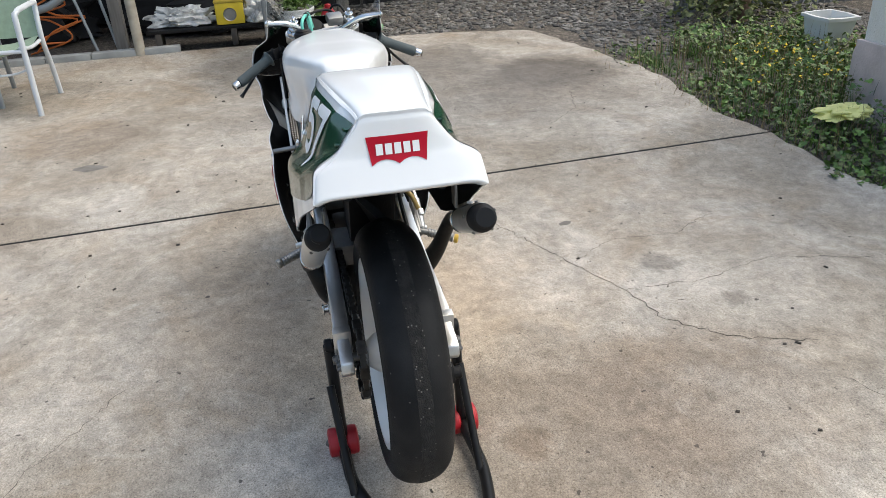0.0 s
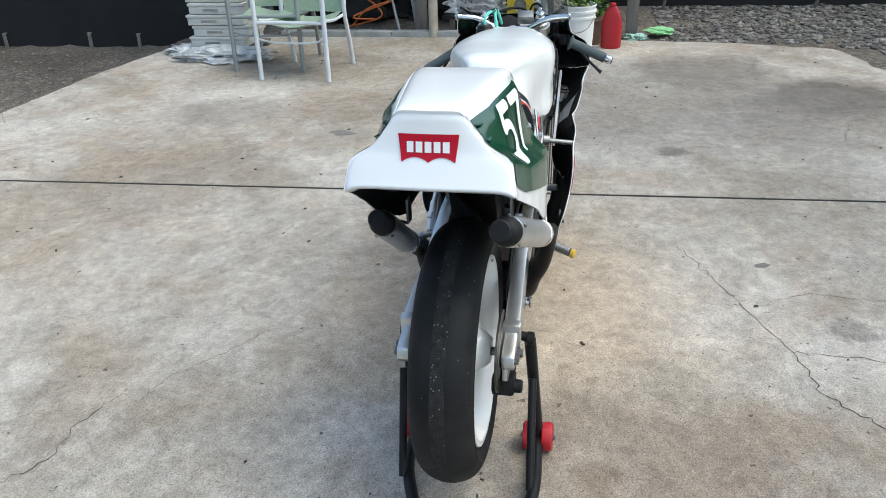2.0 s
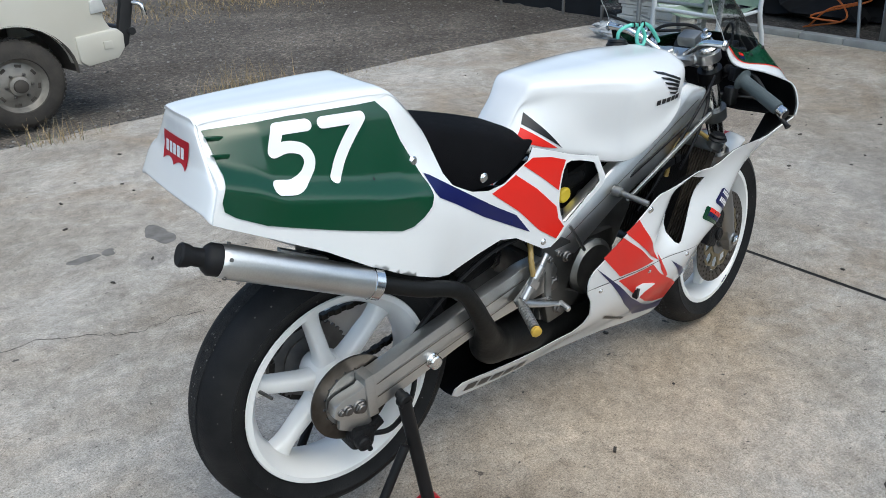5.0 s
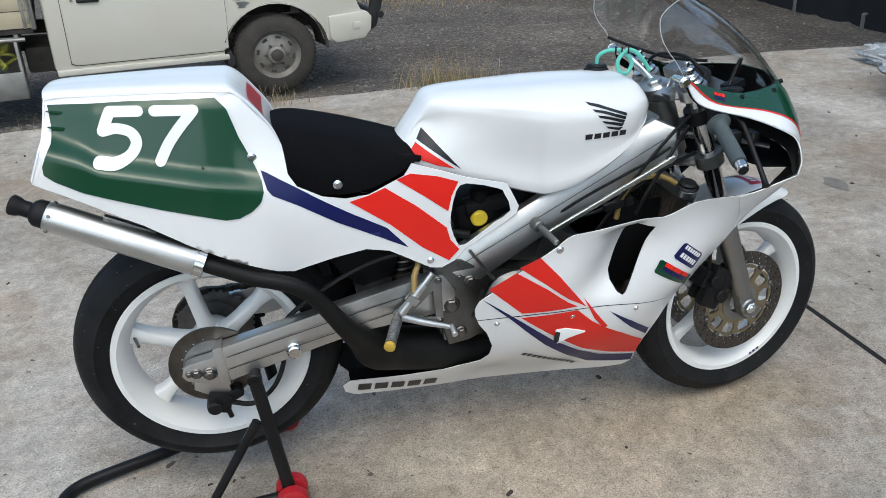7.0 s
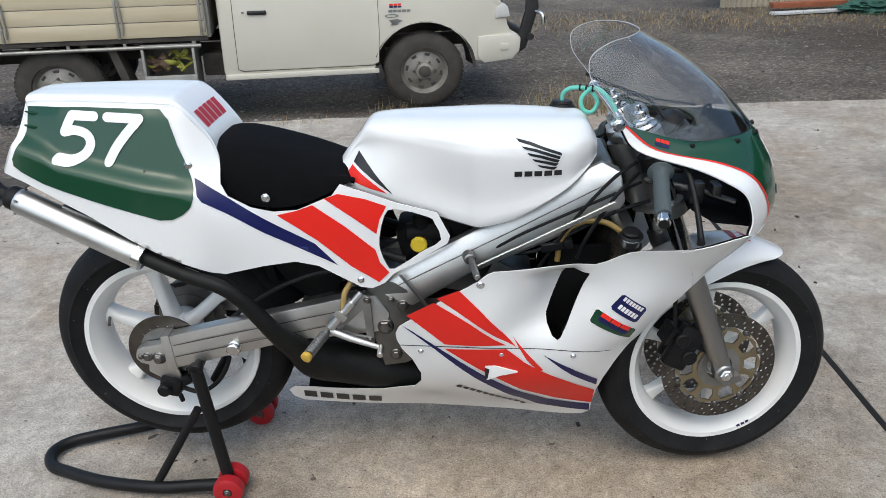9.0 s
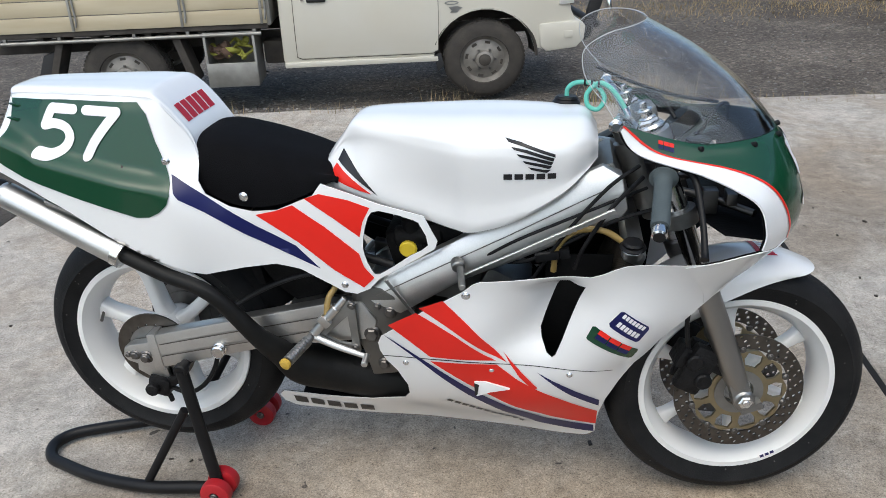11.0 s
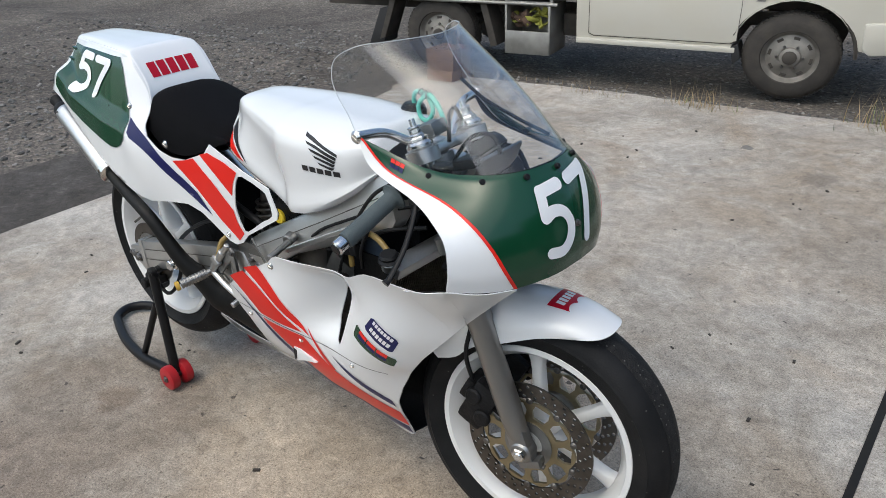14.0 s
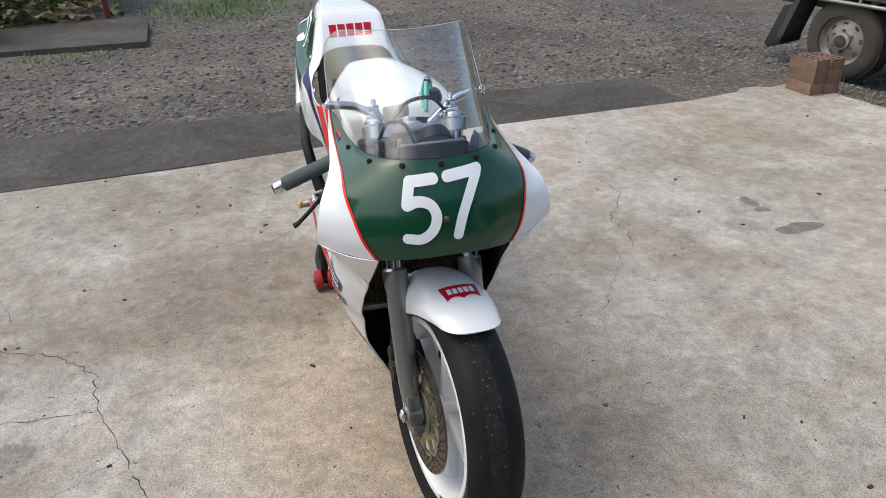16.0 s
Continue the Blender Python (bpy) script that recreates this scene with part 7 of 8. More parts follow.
def leaves(name, label, category, n, region, size, material, seed, lobed=True):
    """Broad little leaves at all angles, in one mesh; region gives x, y, z."""
    rnd = random.Random(seed)
    V, Fc = [], []
    made = 0
    while made < n:
        p = region(rnd)
        if p is None:
            continue
        s = size * rnd.uniform(0.5, 1.3)
        m = Matrix.LocRotScale(p, Euler((rnd.uniform(-0.8, 0.8), rnd.uniform(-0.8, 0.8), rnd.uniform(0, 6.28))), (s, s, s))
        b = len(V)
        o = [(0, 0, 0)] + [((0.5 + 0.5 * abs(math.cos(1.5 * (t - 0.3)))) * math.sin(t), (0.5 + 0.5 * abs(math.cos(1.5 * (t - 0.3)))) * math.cos(t) + 0.3, 0.15 * math.cos(2 * t)) for t in (2 * math.pi * i / 9 for i in range(9))]
        V += [tuple(m @ Vector(q)) for q in o]
        Fc += [(b, b + 1 + i, b + 1 + (i + 1) % 9) for i in range(9)]
        made += 1
    me = bpy.data.meshes.new(name)
    me.from_pydata(V, [], Fc)
    me.materials.append(material)
    return tagged(new(name, me), label, category, kind="stuff")


def weed_edge(x):
    return -2.47 - 0.06 * math.sin(5 * x) - 0.05 * math.sin(11 * x + 1) + (0.12 if x > 3 else 0)


def weed_h(x, y):
    """How tall the weeds stand."""
    d = weed_edge(x) - y
    return 0.55 * max(0.0, min(1.0, d / 0.6)) * (0.55 if x < 1.2 else 1.0) * (0.6 + 0.6 * noise.noise(Vector((x * 1.5, y * 1.5, 7))) ** 2 + 0.2)


def reg_weed(r):
    x, y = r.uniform(-0.4, 3.7), r.uniform(-4.2, -2.35)
    if y > weed_edge(x) or (x < 1.68 and y < -3.06):
        return None
    if x > 2.7 and y > -2.9 and r.random() < 0.75:
        return None
    h = weed_h(x, y)
    return x, y, -0.03 + (0.04 + 0.36 * h) * r.random() ** 0.7


def reg_weed_blade(r):
    p = reg_weed(r)
    return p and (p[0], p[1], 0.25 + weed_h(p[0], p[1]))


leaves("weeds", "low mallow weeds spilling over the slab edge", "weeds", 2700, reg_weed, 0.023, LEAF, 8)
leaves("weeds", "duller small-leaved weeds by the wall", "weeds", 3600, reg_weed, 0.015, LEAF2, 9)
blades("weed_grass", "green grass blades and stalks among weeds", "grass", 3400, reg_weed_blade, 0.34, 0.0034, 0.5, LEAF, 10)
blades("dry_stalks", "dry brown stalks among the weeds", "grass", 900, lambda r: (lambda p: p and p[0] > 1.2 and p or None)(reg_weed_blade(r)), 0.42, 0.0028, 0.35, STRAW, 12)
leaves("flowers", "small yellow flowers on the weeds", "flowers", 130, lambda r: (lambda p: (p[0], p[1], 0.12 + 0.20 * r.random()) if p and 1.9 < p[0] < 2.65 and -3.3 < p[1] < -2.65 else None)(reg_weed(r)), 0.0105, PETAL, 13)
blades("grass_tuft", "short green grass tuft at the slab edge", "grass", 500, lambda r: (r.gauss(3.35, 0.22), -2.63 - abs(r.gauss(0, 0.07)), 0.5), 0.16, 0.003, 0.7, LEAF, 14)


def reg_left(r):
    """Straw along the far edge of the slab, thick in a few places."""
    c = r.choice(((0.72, 3.55, 0.16, 1.0), (0.95, 3.52, 0.10, 0.9), (-0.42, 3.45, 0.10, 0.7), (-1.2, 3.38, 0.15, 0.5), (1.9, 3.60, 0.35, 0.34), (2.7, 3.64, 0.4, 0.30), (3.5, 3.58, 0.4, 0.26), (1.3, 3.57, 0.3, 0.34), (-0.9, 3.5, 0.6, 0.14), (-1.9, 3.3, 0.15, 0.6), (0.75, 3.55, 0.1, 1.0)))
    x, y = r.gauss(c[0], c[2]), r.gauss(c[1], 0.07)
    return (x, y, c[3]) if y > 3.1 + 0.085 * (x + 2) - 0.0 and y > 3.38 else None


blades("dry_grass", "dry straw-coloured grass along the slab", "grass", 820, reg_left, 0.29, 0.0028, 0.55, STRAW, 15)
blades("weed_grass", "thin green weeds along the slab", "grass", 420, reg_left, 0.16, 0.0035, 0.8, LEAF2, 16)
blades("dry_grass", "flattened dry grass beyond the track", "grass", 3500, lambda r: (r.uniform(-2, 6), r.gauss(9.2, 0.55), 0.4), 0.22, 0.006, 1.2, STRAW, 17)
blades("weed_grass", "green grass patch by the brick wall", "grass", 2500, lambda r: (r.gauss(-8.7, 0.6), r.gauss(-0.6, 0.5), 0.5), 0.16, 0.006, 0.9, LEAF, 18)
blades("weed_grass", "sparse grass beside the path", "grass", 300, lambda r: (r.gauss(-6.0, 0.12), r.gauss(-2.2, 0.4), 0.5), 0.14, 0.005, 0.9, LEAF, 19)

# ---- ute parked on the track ----
UTE_W = mat("cream_white_paint", (0.57, 0.55, 0.485), 0.32, vary=0.05, scale=2.5, coat=0.3, color2=(0.55, 0.52, 0.44))
TRAY_W = mat("dusty_cream_dropside", (0.52, 0.46, 0.33), 0.5, vary=0.12, scale=3, color2=(0.42, 0.35, 0.23), stretch=(0.4, 1, 3))
UNDER = mat("dusty_black_steel", (0.035, 0.031, 0.027), 0.8, vary=0.3, scale=8, color2=(0.07, 0.06, 0.05))
GALV = mat("galvanised_sheet", (0.42, 0.41, 0.38), 0.5, 0.7, vary=0.2, scale=7)
RIMS = mat("dusty_steel_rim", (0.30, 0.28, 0.25), 0.5, 0.5, vary=0.2, scale=12)
UTYRE = mat("dusty_tyre", (0.035, 0.032, 0.029), 0.9, vary=0.3, scale=9, bump=0.4, bscale=60, color2=(0.055, 0.048, 0.04))
BLKP = mat("black_plastic", (0.02, 0.02, 0.021), 0.55, vary=0.2, scale=9)
LENS = mat("lamp_lens", (0.55, 0.55, 0.53), 0.12, vary=0.05, scale=20, coat=0.5)
GLASSY = mat("dark_window", (0.03, 0.035, 0.035), 0.08, vary=0.1, scale=3, coat=0.5)

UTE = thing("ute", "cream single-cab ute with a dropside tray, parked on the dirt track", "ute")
WZ, WR, Y0 = 0.045, 0.325, 4.08
YB = Y0 + 0.02
_door = [(-1.770, 0.130), (-0.760, 0.130), (-0.700, 0.150), (-0.690, 0.42), (-0.695, 0.74), (-1.800, 0.74), (-1.795, 0.16)]


def arc(cx, cz, r, a0, a1, n):
    return [(cx + r * math.cos(radians(a0 + (a1 - a0) * i / n)), cz + r * math.sin(radians(a0 + (a1 - a0) * i / n))) for i in range(n + 1)]


_cab = [(-1.90, 0.085), (-0.72, 0.075)] + arc(-0.33, WZ + 0.02, 0.405, 178, 10, 14) + [(0.13, 0.115), (0.20, 0.125), (0.34, 0.16), (0.40, 0.25), (0.40, 0.34), (0.36, 0.42), (0.34, 0.52), (0.30, 0.62), (0.15, 0.70), (-0.45, 0.78), (-0.62, 0.80), (-1.88, 0.80), (-1.90, 0.5)]


def body_y(x, z):
    return YB + 0.03 * ((z - 0.42) / 0.4) ** 2 + 0.05 * max(0, (x + 0.1) / 0.5) ** 2


_bd = part("cab_side", panel([_cab], lambda x, z: body_y(x, z), 0.05, 0.09), UTE_W, UTE, "cream painted cab side and wing")
part("cab_side", panel([_cab], lambda x, z: 2 * (YB + 0.78) - body_y(x, z) - 0.05, 0.05, 0.25), UTE_W, UTE, "cream painted cab side and wing")
part("bonnet", prism([(-0.45, 0.775), (0.15, 0.70), (0.31, 0.61), (0.31, 0.58), (-0.45, 0.70)], YB + 0.03, YB + 1.52, 0.01), UTE_W, UTE)
part("firewall", box((-0.72, YB + 0.78, 0.45), (0.04, 1.46, 0.66), 0.01), UNDER, UTE)
part("cab_back", box((-1.89, YB + 0.78, 0.75), (0.04, 1.5, 1.3), 0.02), UTE_W, UTE)
part("cab_roof", join(box((-1.32, YB + 0.78, 1.40), (1.1, 1.34, 0.05), 0.02), *[tube([(xa, YB + dy, 0.78), (xb, YB + dz, 1.39)], 0.035, 10) for xa, xb, dy, dz in ((-1.87, -1.84, 0.05, 0.13), (-0.50, -0.82, 0.05, 0.13), (-1.87, -1.84, 1.51, 1.43), (-0.50, -0.82, 1.51, 1.43))]), UTE_W, UTE)
part("windscreen_glass", prism([(-0.50, 0.79), (-0.82, 1.38), (-0.83, 1.38), (-0.515, 0.79)], YB + 0.10, YB + 1.46), GLASSY, UTE)
DR = part("door", panel([_door], lambda x, z: body_y(x, z) - 0.006, 0.03, 0.09), UTE_W, UTE, "cream door, closed")
part("door_handle", join(box((-1.615, Y0 + 0.012, 0.600), (0.145, 0.02, 0.034), 0.010), box((-1.615, Y0 + 0.006, 0.602), (0.115, 0.02, 0.016), 0.006)), BLKP, DR, "black pull handle")
part("lock", rod((-1.72, Y0 + 0.016, 0.605), (-1.72, Y0 + 0.004, 0.605), 0.010), CHROME, DR)
part("sill", box((-1.30, YB + 0.03, 0.078), (1.20, 0.07, 0.045), 0.012), UTE_W, UTE, "rust-stained sill")
_arch = lathe([(0.40, 0.0), (0.412, -0.012), (0.425, 0.0), (0.41, 0.30), (0.40, 0.30)], 40, m=Matrix.Translation((-0.33, YB + 0.012, WZ + 0.02)))
bmesh.ops.delete(_arch, geom=[v for v in _arch.verts if v.co.z < WZ + (-0.04 if v.co.x > -0.33 else 0.10)], context="VERTS")
part("wheel_arch", _arch, UNDER, UTE)
part("mudflap", prism([(-0.735, 0.10), (-0.685, 0.13), (-0.655, 0.02), (-0.705, -0.035)], YB + 0.0, YB + 0.20, 0.004), BLKP, UTE, "black mudflap")
BM = part("bumper", prism([(0.10, 0.33), (0.43, 0.345), (0.47, 0.30), (0.46, 0.19), (0.40, 0.12), (0.16, 0.095), (0.11, 0.14)], YB - 0.005, YB + 1.56, 0.02), UTE_W, UTE, "cream plastic front bumper")
part("bumper_lamp", box((0.33, YB - 0.008, 0.235), (0.07, 0.016, 0.06), 0.008), UTE_W, BM)
part("headlight", prism([(0.255, 0.475), (0.38, 0.485), (0.36, 0.57), (0.33, 0.60), (0.265, 0.57)], YB + 0.015, YB + 0.30, 0.012), LENS, UTE, "clear headlight")
part("grille", box((0.36, YB + 0.78, 0.53), (0.04, 1.0, 0.12), 0.01), BLKP, UTE)
BB = part("bull_bar", join(prism([(0.47, 0.16), (0.53, 0.20), (0.63, 0.55), (0.60, 0.80), (0.53, 0.80), (0.52, 0.52), (0.44, 0.22)], YB + 0.06, YB + 0.11, 0.012), prism([(0.47, 0.16), (0.53, 0.20), (0.63, 0.55), (0.60, 0.80), (0.53, 0.80), (0.52, 0.52), (0.44, 0.22)], YB + 1.45, YB + 1.50, 0.012),
                           tube([(0.56, YB + 0.04, 0.30), (0.56, YB + 1.52, 0.30)], 0.03, 12), tube([(0.58, YB + 0.04, 0.78), (0.58, YB + 1.52, 0.78)], 0.03, 12)), BLKP, UTE, "black bull bar")
part("mirror_arm", tube([(0.60, YB + 0.04, 0.52), (0.635, YB - 0.02, 0.50), (0.645, YB - 0.03, 0.42)], 0.016, 10, smooth=3), CHROME, BB)
# shut lines and badges
part("shut_line", decal([[(-0.7, 0.13), (-0.697, 0.13), (-0.687, 0.42), (-0.69, 0.74), (-0.694, 0.74), (-0.692, 0.42)]], lambda x, z: body_y(x, z), 0.004, 0.1), UNDER, UTE)
part("shut_line", decal([[(-1.80, 0.14), (-1.76, 0.122), (-0.74, 0.122), (-0.70, 0.145), (-0.70, 0.150), (-0.742, 0.127), (-1.758, 0.127), (-1.796, 0.146), (-1.792, 0.74), (-1.797, 0.74)]], lambda x, z: body_y(x, z), 0.0085, 0.1), UNDER, UTE)
for x0, x1, z, h, mt, n in ((-0.60, -0.50, 0.615, 0.016, RED, 3), (-0.60, -0.50, 0.598, 0.014, NAVY, 3), (-0.61, -0.43, 0.562, 0.020, ALU_D, 5)):
    part("badge_bars", decal(bar_loops(n, x0, x1, z, z + h, 0.15), body_y, 0.004, 0.1), mt, UTE)
part("badge", decal([[(-0.585 + 0.055 * math.cos(a), 0.532 + 0.016 * math.sin(a)) for a in (2 * math.pi * i / 20 for i in range(20))], [(-0.585 + 0.040 * math.cos(a), 0.532 + 0.008 * math.sin(a)) for a in (2 * math.pi * i / 20 for i in range(20))]], body_y, 0.004, 0.1), ALU_D, UTE)
part("badge", decal([[(-0.61, 0.50), (-0.54, 0.505), (-0.50, 0.49), (-0.53, 0.475), (-0.54, 0.455), (-0.60, 0.455), (-0.585, 0.47)]], body_y, 0.004, 0.1), ALU_D, UTE)


def ute_wheel(x, y, z, turn):
    m = Matrix.Translation((x, y, z)) @ Matrix.Rotation(turn, 4, "Y")
    prof = [(0.19, 0.02), (0.20, -0.01), (0.235, -0.012), (0.285, -0.006), (0.312, 0.012), (0.325, 0.035), (0.327, 0.10), (0.325, 0.165), (0.30, 0.195), (0.20, 0.20)]
    w = part("wheel", lathe([(0.205, 0.015), (0.212, -0.004), (0.203, -0.006), (0.19, 0.012), (0.178, 0.035), (0.165, 0.045), (0.15, 0.040), (0.10, 0.022), (0.075, 0.018), (0.07, -0.002), (0.055, -0.008), (0.0, -0.008), (0.0, 0.02), (0.10, 0.05), (0.18, 0.06), (0.2, 0.05)], 48, m=m), RIMS, UTE, "dusty slotted steel wheel")
    t = part("tyre", lathe(prof, 64, m=m), UTYRE, w, "dusty all-terrain tyre")
    b = []
    for k in range(56):
        a = 2 * math.pi * k / 56
        for row in (0.030, 0.068, 0.106, 0.145):
            b.append(box((0.326 * math.cos(a + row), row + 0.012, 0.326 * math.sin(a + row)), (0.010, 0.030, 0.022), 0, (0, -math.degrees(a + row), 0)))
    tagged(part("tread", join(*b), UTYRE, w, smooth=False, m=m), kind="stuff")
    for k in range(8):
        a = 2 * math.pi * k / 8
        part("rim_slot", prism([(0.140 * math.cos(a + s) * q, 0.140 * math.sin(a + s) * q) for s, q in ((-0.16, 0.94), (0.16, 0.94), (0.14, 1.10), (-0.14, 1.10))], 0.0335, 0.045, 0.002), UNDER, w, m=m)
    for k in range(6):
        a = 2 * math.pi * k / 6 + 0.2
        part("wheel_nut", rod((0.088 * math.cos(a), 0.022, 0.088 * math.sin(a)), (0.088 * math.cos(a), 0.0, 0.088 * math.sin(a)), 0.011, seg=6), STEEL, w, m=m)
    part("hub_cap", lathe([(0.050, -0.004), (0.048, -0.022), (0.030, -0.030), (0, -0.032)], 24, m=m), UNDER, w)


for x, tn in ((-0.33, 0.2), (-3.13, 0.7)):
    ute_wheel(x, Y0 + 0.045, WZ, tn)
    ute_wheel(x, Y0 + 1.33, WZ, tn)
# chassis, tray and what hangs under it
part("chassis_rail", join(*[box((-2.2, YB + dy, 0.26), (4.6, 0.06, 0.11), 0.01) for dy in (0.40, 1.16)]), UNDER, UTE)
part("rear_axle_beam", rod((-3.13, YB + 0.15, WZ), (-3.13, YB + 1.35, WZ), 0.05), UNDER, UTE)
part("fuel_tank", box((-1.98, YB + 0.45, 0.16), (0.20, 0.5, 0.20), 0.03), UNDER, UTE)
part("tray_floor", box((-3.10, YB + 0.75, 0.425), (2.22, 1.56, 0.05), 0.006), UNDER, UTE)
for x in np.arange(-4.1, -2.0, 0.4):
    part("tray_bearer", box((float(x), YB + 0.75, 0.385), (0.05, 1.5, 0.05), 0.004), UNDER, UTE)
SIDE = thing("dropside", "", "")
SIDE.parent = UTE
for k in range(3):
    part("dropside_board", box((-3.10, YB - 0.03, 0.500 + 0.123 * k), (2.22, 0.028, 0.118), 0.006), TRAY_W, SIDE, "dust-stained cream dropside board")
for x in (-4.15, -3.42, -2.62, -2.03):
    part("dropside_catch", join(box((x, YB - 0.052, 0.62), (0.020, 0.014, 0.36), 0.004), tube([(x + 0.03, YB - 0.058, 0.75), (x + 0.035, YB - 0.06, 0.55), (x + 0.025, YB - 0.06, 0.475)], 0.008, 8, smooth=3)), GALV, SIDE)
part("headboard", box((-1.985, YB + 0.75, 0.80), (0.04, 1.56, 0.75), 0.008), GALV, UTE)
part("rail", tube([(-4.2, YB - 0.02, 0.36), (-2.05, YB - 0.02, 0.36)], 0.016, 10), GALV, UTE, "rope rail under the tray")
for x in (-3.95, -3.55, -3.0, -2.6, -2.1):
    part("rail_bracket", box((x, YB - 0.01, 0.39), (0.025, 0.03, 0.06), 0.003), GALV, UTE)
for xa, xb in ((-3.55, -3.69), (-2.72, -2.60)):
    part("mudguard_stay", prism([(xa - 0.03, 0.40), (xa + 0.03, 0.40), (xb + 0.02, -0.02), (xb - 0.04, -0.04)], YB + 0.01, YB + 0.24, 0.005), UNDER, UTE)
part("rear_mudflap", prism([(-3.71, 0.25), (-3.63, 0.27), (-3.69, -0.08), (-3.82, -0.14), (-3.85, -0.10)], YB + 0.02, YB + 0.26, 0.005), BLKP, UTE, "torn black rear mudflap")
# open tool locker under the tray
LK = part("locker", join(box((-2.485, YB + 0.16, 0.155), (0.02, 0.38, 0.45), 0.003), box((-2.115, YB + 0.16, 0.155), (0.02, 0.38, 0.45), 0.003), box((-2.30, YB + 0.16, -0.062), (0.39, 0.38, 0.018), 0.003), box((-2.30, YB + 0.16, 0.372), (0.39, 0.38, 0.018), 0.003), box((-2.30, YB + 0.34, 0.155), (0.39, 0.016, 0.45), 0.003)), GALV, UTE, "galvanised under-tray locker with its flap down")
part("locker_flap", box((-2.30, YB - 0.028, 0.035), (0.38, 0.014, 0.19), 0.004), GALV, LK, "pitted galvanised flap")
STRAP = mat("yellow_strap", (0.45, 0.44, 0.08), 0.75, vary=0.2)
RAG = mat("brown_rag", (0.16, 0.10, 0.07), 0.9, vary=0.2)
_rnd = random.Random(21)
for k in range(12):
    x, z = -2.30 + _rnd.uniform(-0.14, 0.15), 0.17 + 0.10 * _rnd.random()
    pts = [(x + 0.06 * math.sin(i + k), YB + 0.04 + _rnd.uniform(0, 0.1), z + _rnd.uniform(-0.03, 0.05)) for i in range(5)]
    if k % 3:
        part("strap", tube(pts, [0.014, 0.024, 0.022, 0.024, 0.012], 8, smooth=4, flat=0.5), STRAP, LK)
    else:
        part("rag", tube(pts, [0.02, 0.035, 0.03, 0.03, 0.015], 8, smooth=4, flat=0.6), RAG, LK)

# ---- bricks by the slab corner ----
BRICK = mat("brown_brick", (0.20, 0.125, 0.085), 0.9, vary=0.2, scale=14, bump=0.4, bscale=120, random_hue=0.2)


def brick_mesh():
    holes = []
    for i in range(5):
        for j in range(2):
            x, y = -0.088 + 0.044 * i, -0.024 + 0.048 * j
            holes.append([(x - 0.014, y - 0.015), (x + 0.014, y - 0.015), (x + 0.014, y + 0.015), (x - 0.014, y + 0.015)])
    bm = prism([(-0.115, -0.055), (0.115, -0.055), (0.115, 0.055), (-0.115, 0.055)], -0.038, 0.038, 0, holes)
    bm.transform(Matrix.Rotation(radians(-90), 4, "X"))
    bmesh.ops.recalc_face_normals(bm, faces=bm.faces)
    me = bpy.data.meshes.new("brick")
    bm.to_mesh(me)
    bm.free()
    me.materials.append(BRICK)
    return me


_bm = brick_mesh()
for k in range(3):
    for j in range(2):
        o = tagged(new("brick", _bm), "brown cored clay brick stacked at the slab corner", "brick", "bricks stacked on the slab")
        o.matrix_world = pose(-2.325 + 0.006 * (k % 2), 3.255 + 0.112 * j + 0.004 * k, 0.0385 + 0.0765 * k, 0, 0, 4 + 2 * k)

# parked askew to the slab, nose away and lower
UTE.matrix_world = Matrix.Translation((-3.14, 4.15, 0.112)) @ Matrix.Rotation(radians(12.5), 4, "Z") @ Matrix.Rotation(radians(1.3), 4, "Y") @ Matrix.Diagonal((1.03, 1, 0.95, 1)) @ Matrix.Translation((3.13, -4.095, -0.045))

# ---- shed side of the yard ----
SHADE = mat("black_shade_cloth", (0.010, 0.011, 0.013), 0.85, vary=0.3, scale=6, bump=0.3, bscale=200)
TIMBER = mat("grey_timber", (0.23, 0.215, 0.195), 0.85, vary=0.2, scale=6, bump=0.3, bscale=60, stretch=(8, 8, 0.6))
CREAMP = mat("flaking_cream_paint", (0.50, 0.46, 0.38), 0.7, vary=0.2, scale=9, color2=(0.30, 0.26, 0.2))
CHAIRW = mat("white_chair_frame", (0.62, 0.65, 0.67), 0.4, vary=0.06, scale=8)
CHAIRG = mat("grey_chair_frame", (0.30, 0.32, 0.33), 0.4, 0.3, vary=0.08, scale=8)
SLING = mat("sage_sling_fabric", (0.30, 0.39, 0.29), 0.8, vary=0.08, scale=30, bump=0.3, bscale=500)
BOXW = mat("white_foam_box", (0.60, 0.60, 0.57), 0.7, vary=0.12, scale=5, color2=(0.46, 0.46, 0.42))
BAG = mat("clear_crumpled_plastic", (0.62, 0.63, 0.62), 0.25, vary=0.25, scale=14, bump=0.8, bscale=30, coat=0.3)
PAIL = mat("white_pail_plastic", (0.74, 0.75, 0.74), 0.4, vary=0.04, scale=4)
REDP = mat("red_bottle_plastic", (0.38, 0.01, 0.02), 0.35, vary=0.08, scale=5)
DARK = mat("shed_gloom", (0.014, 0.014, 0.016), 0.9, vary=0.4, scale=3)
ORANGE = mat("orange_lead", (0.62, 0.16, 0.03), 0.5)
TERRA = mat("terracotta", (0.24, 0.16, 0.11), 0.85, vary=0.2, scale=10)


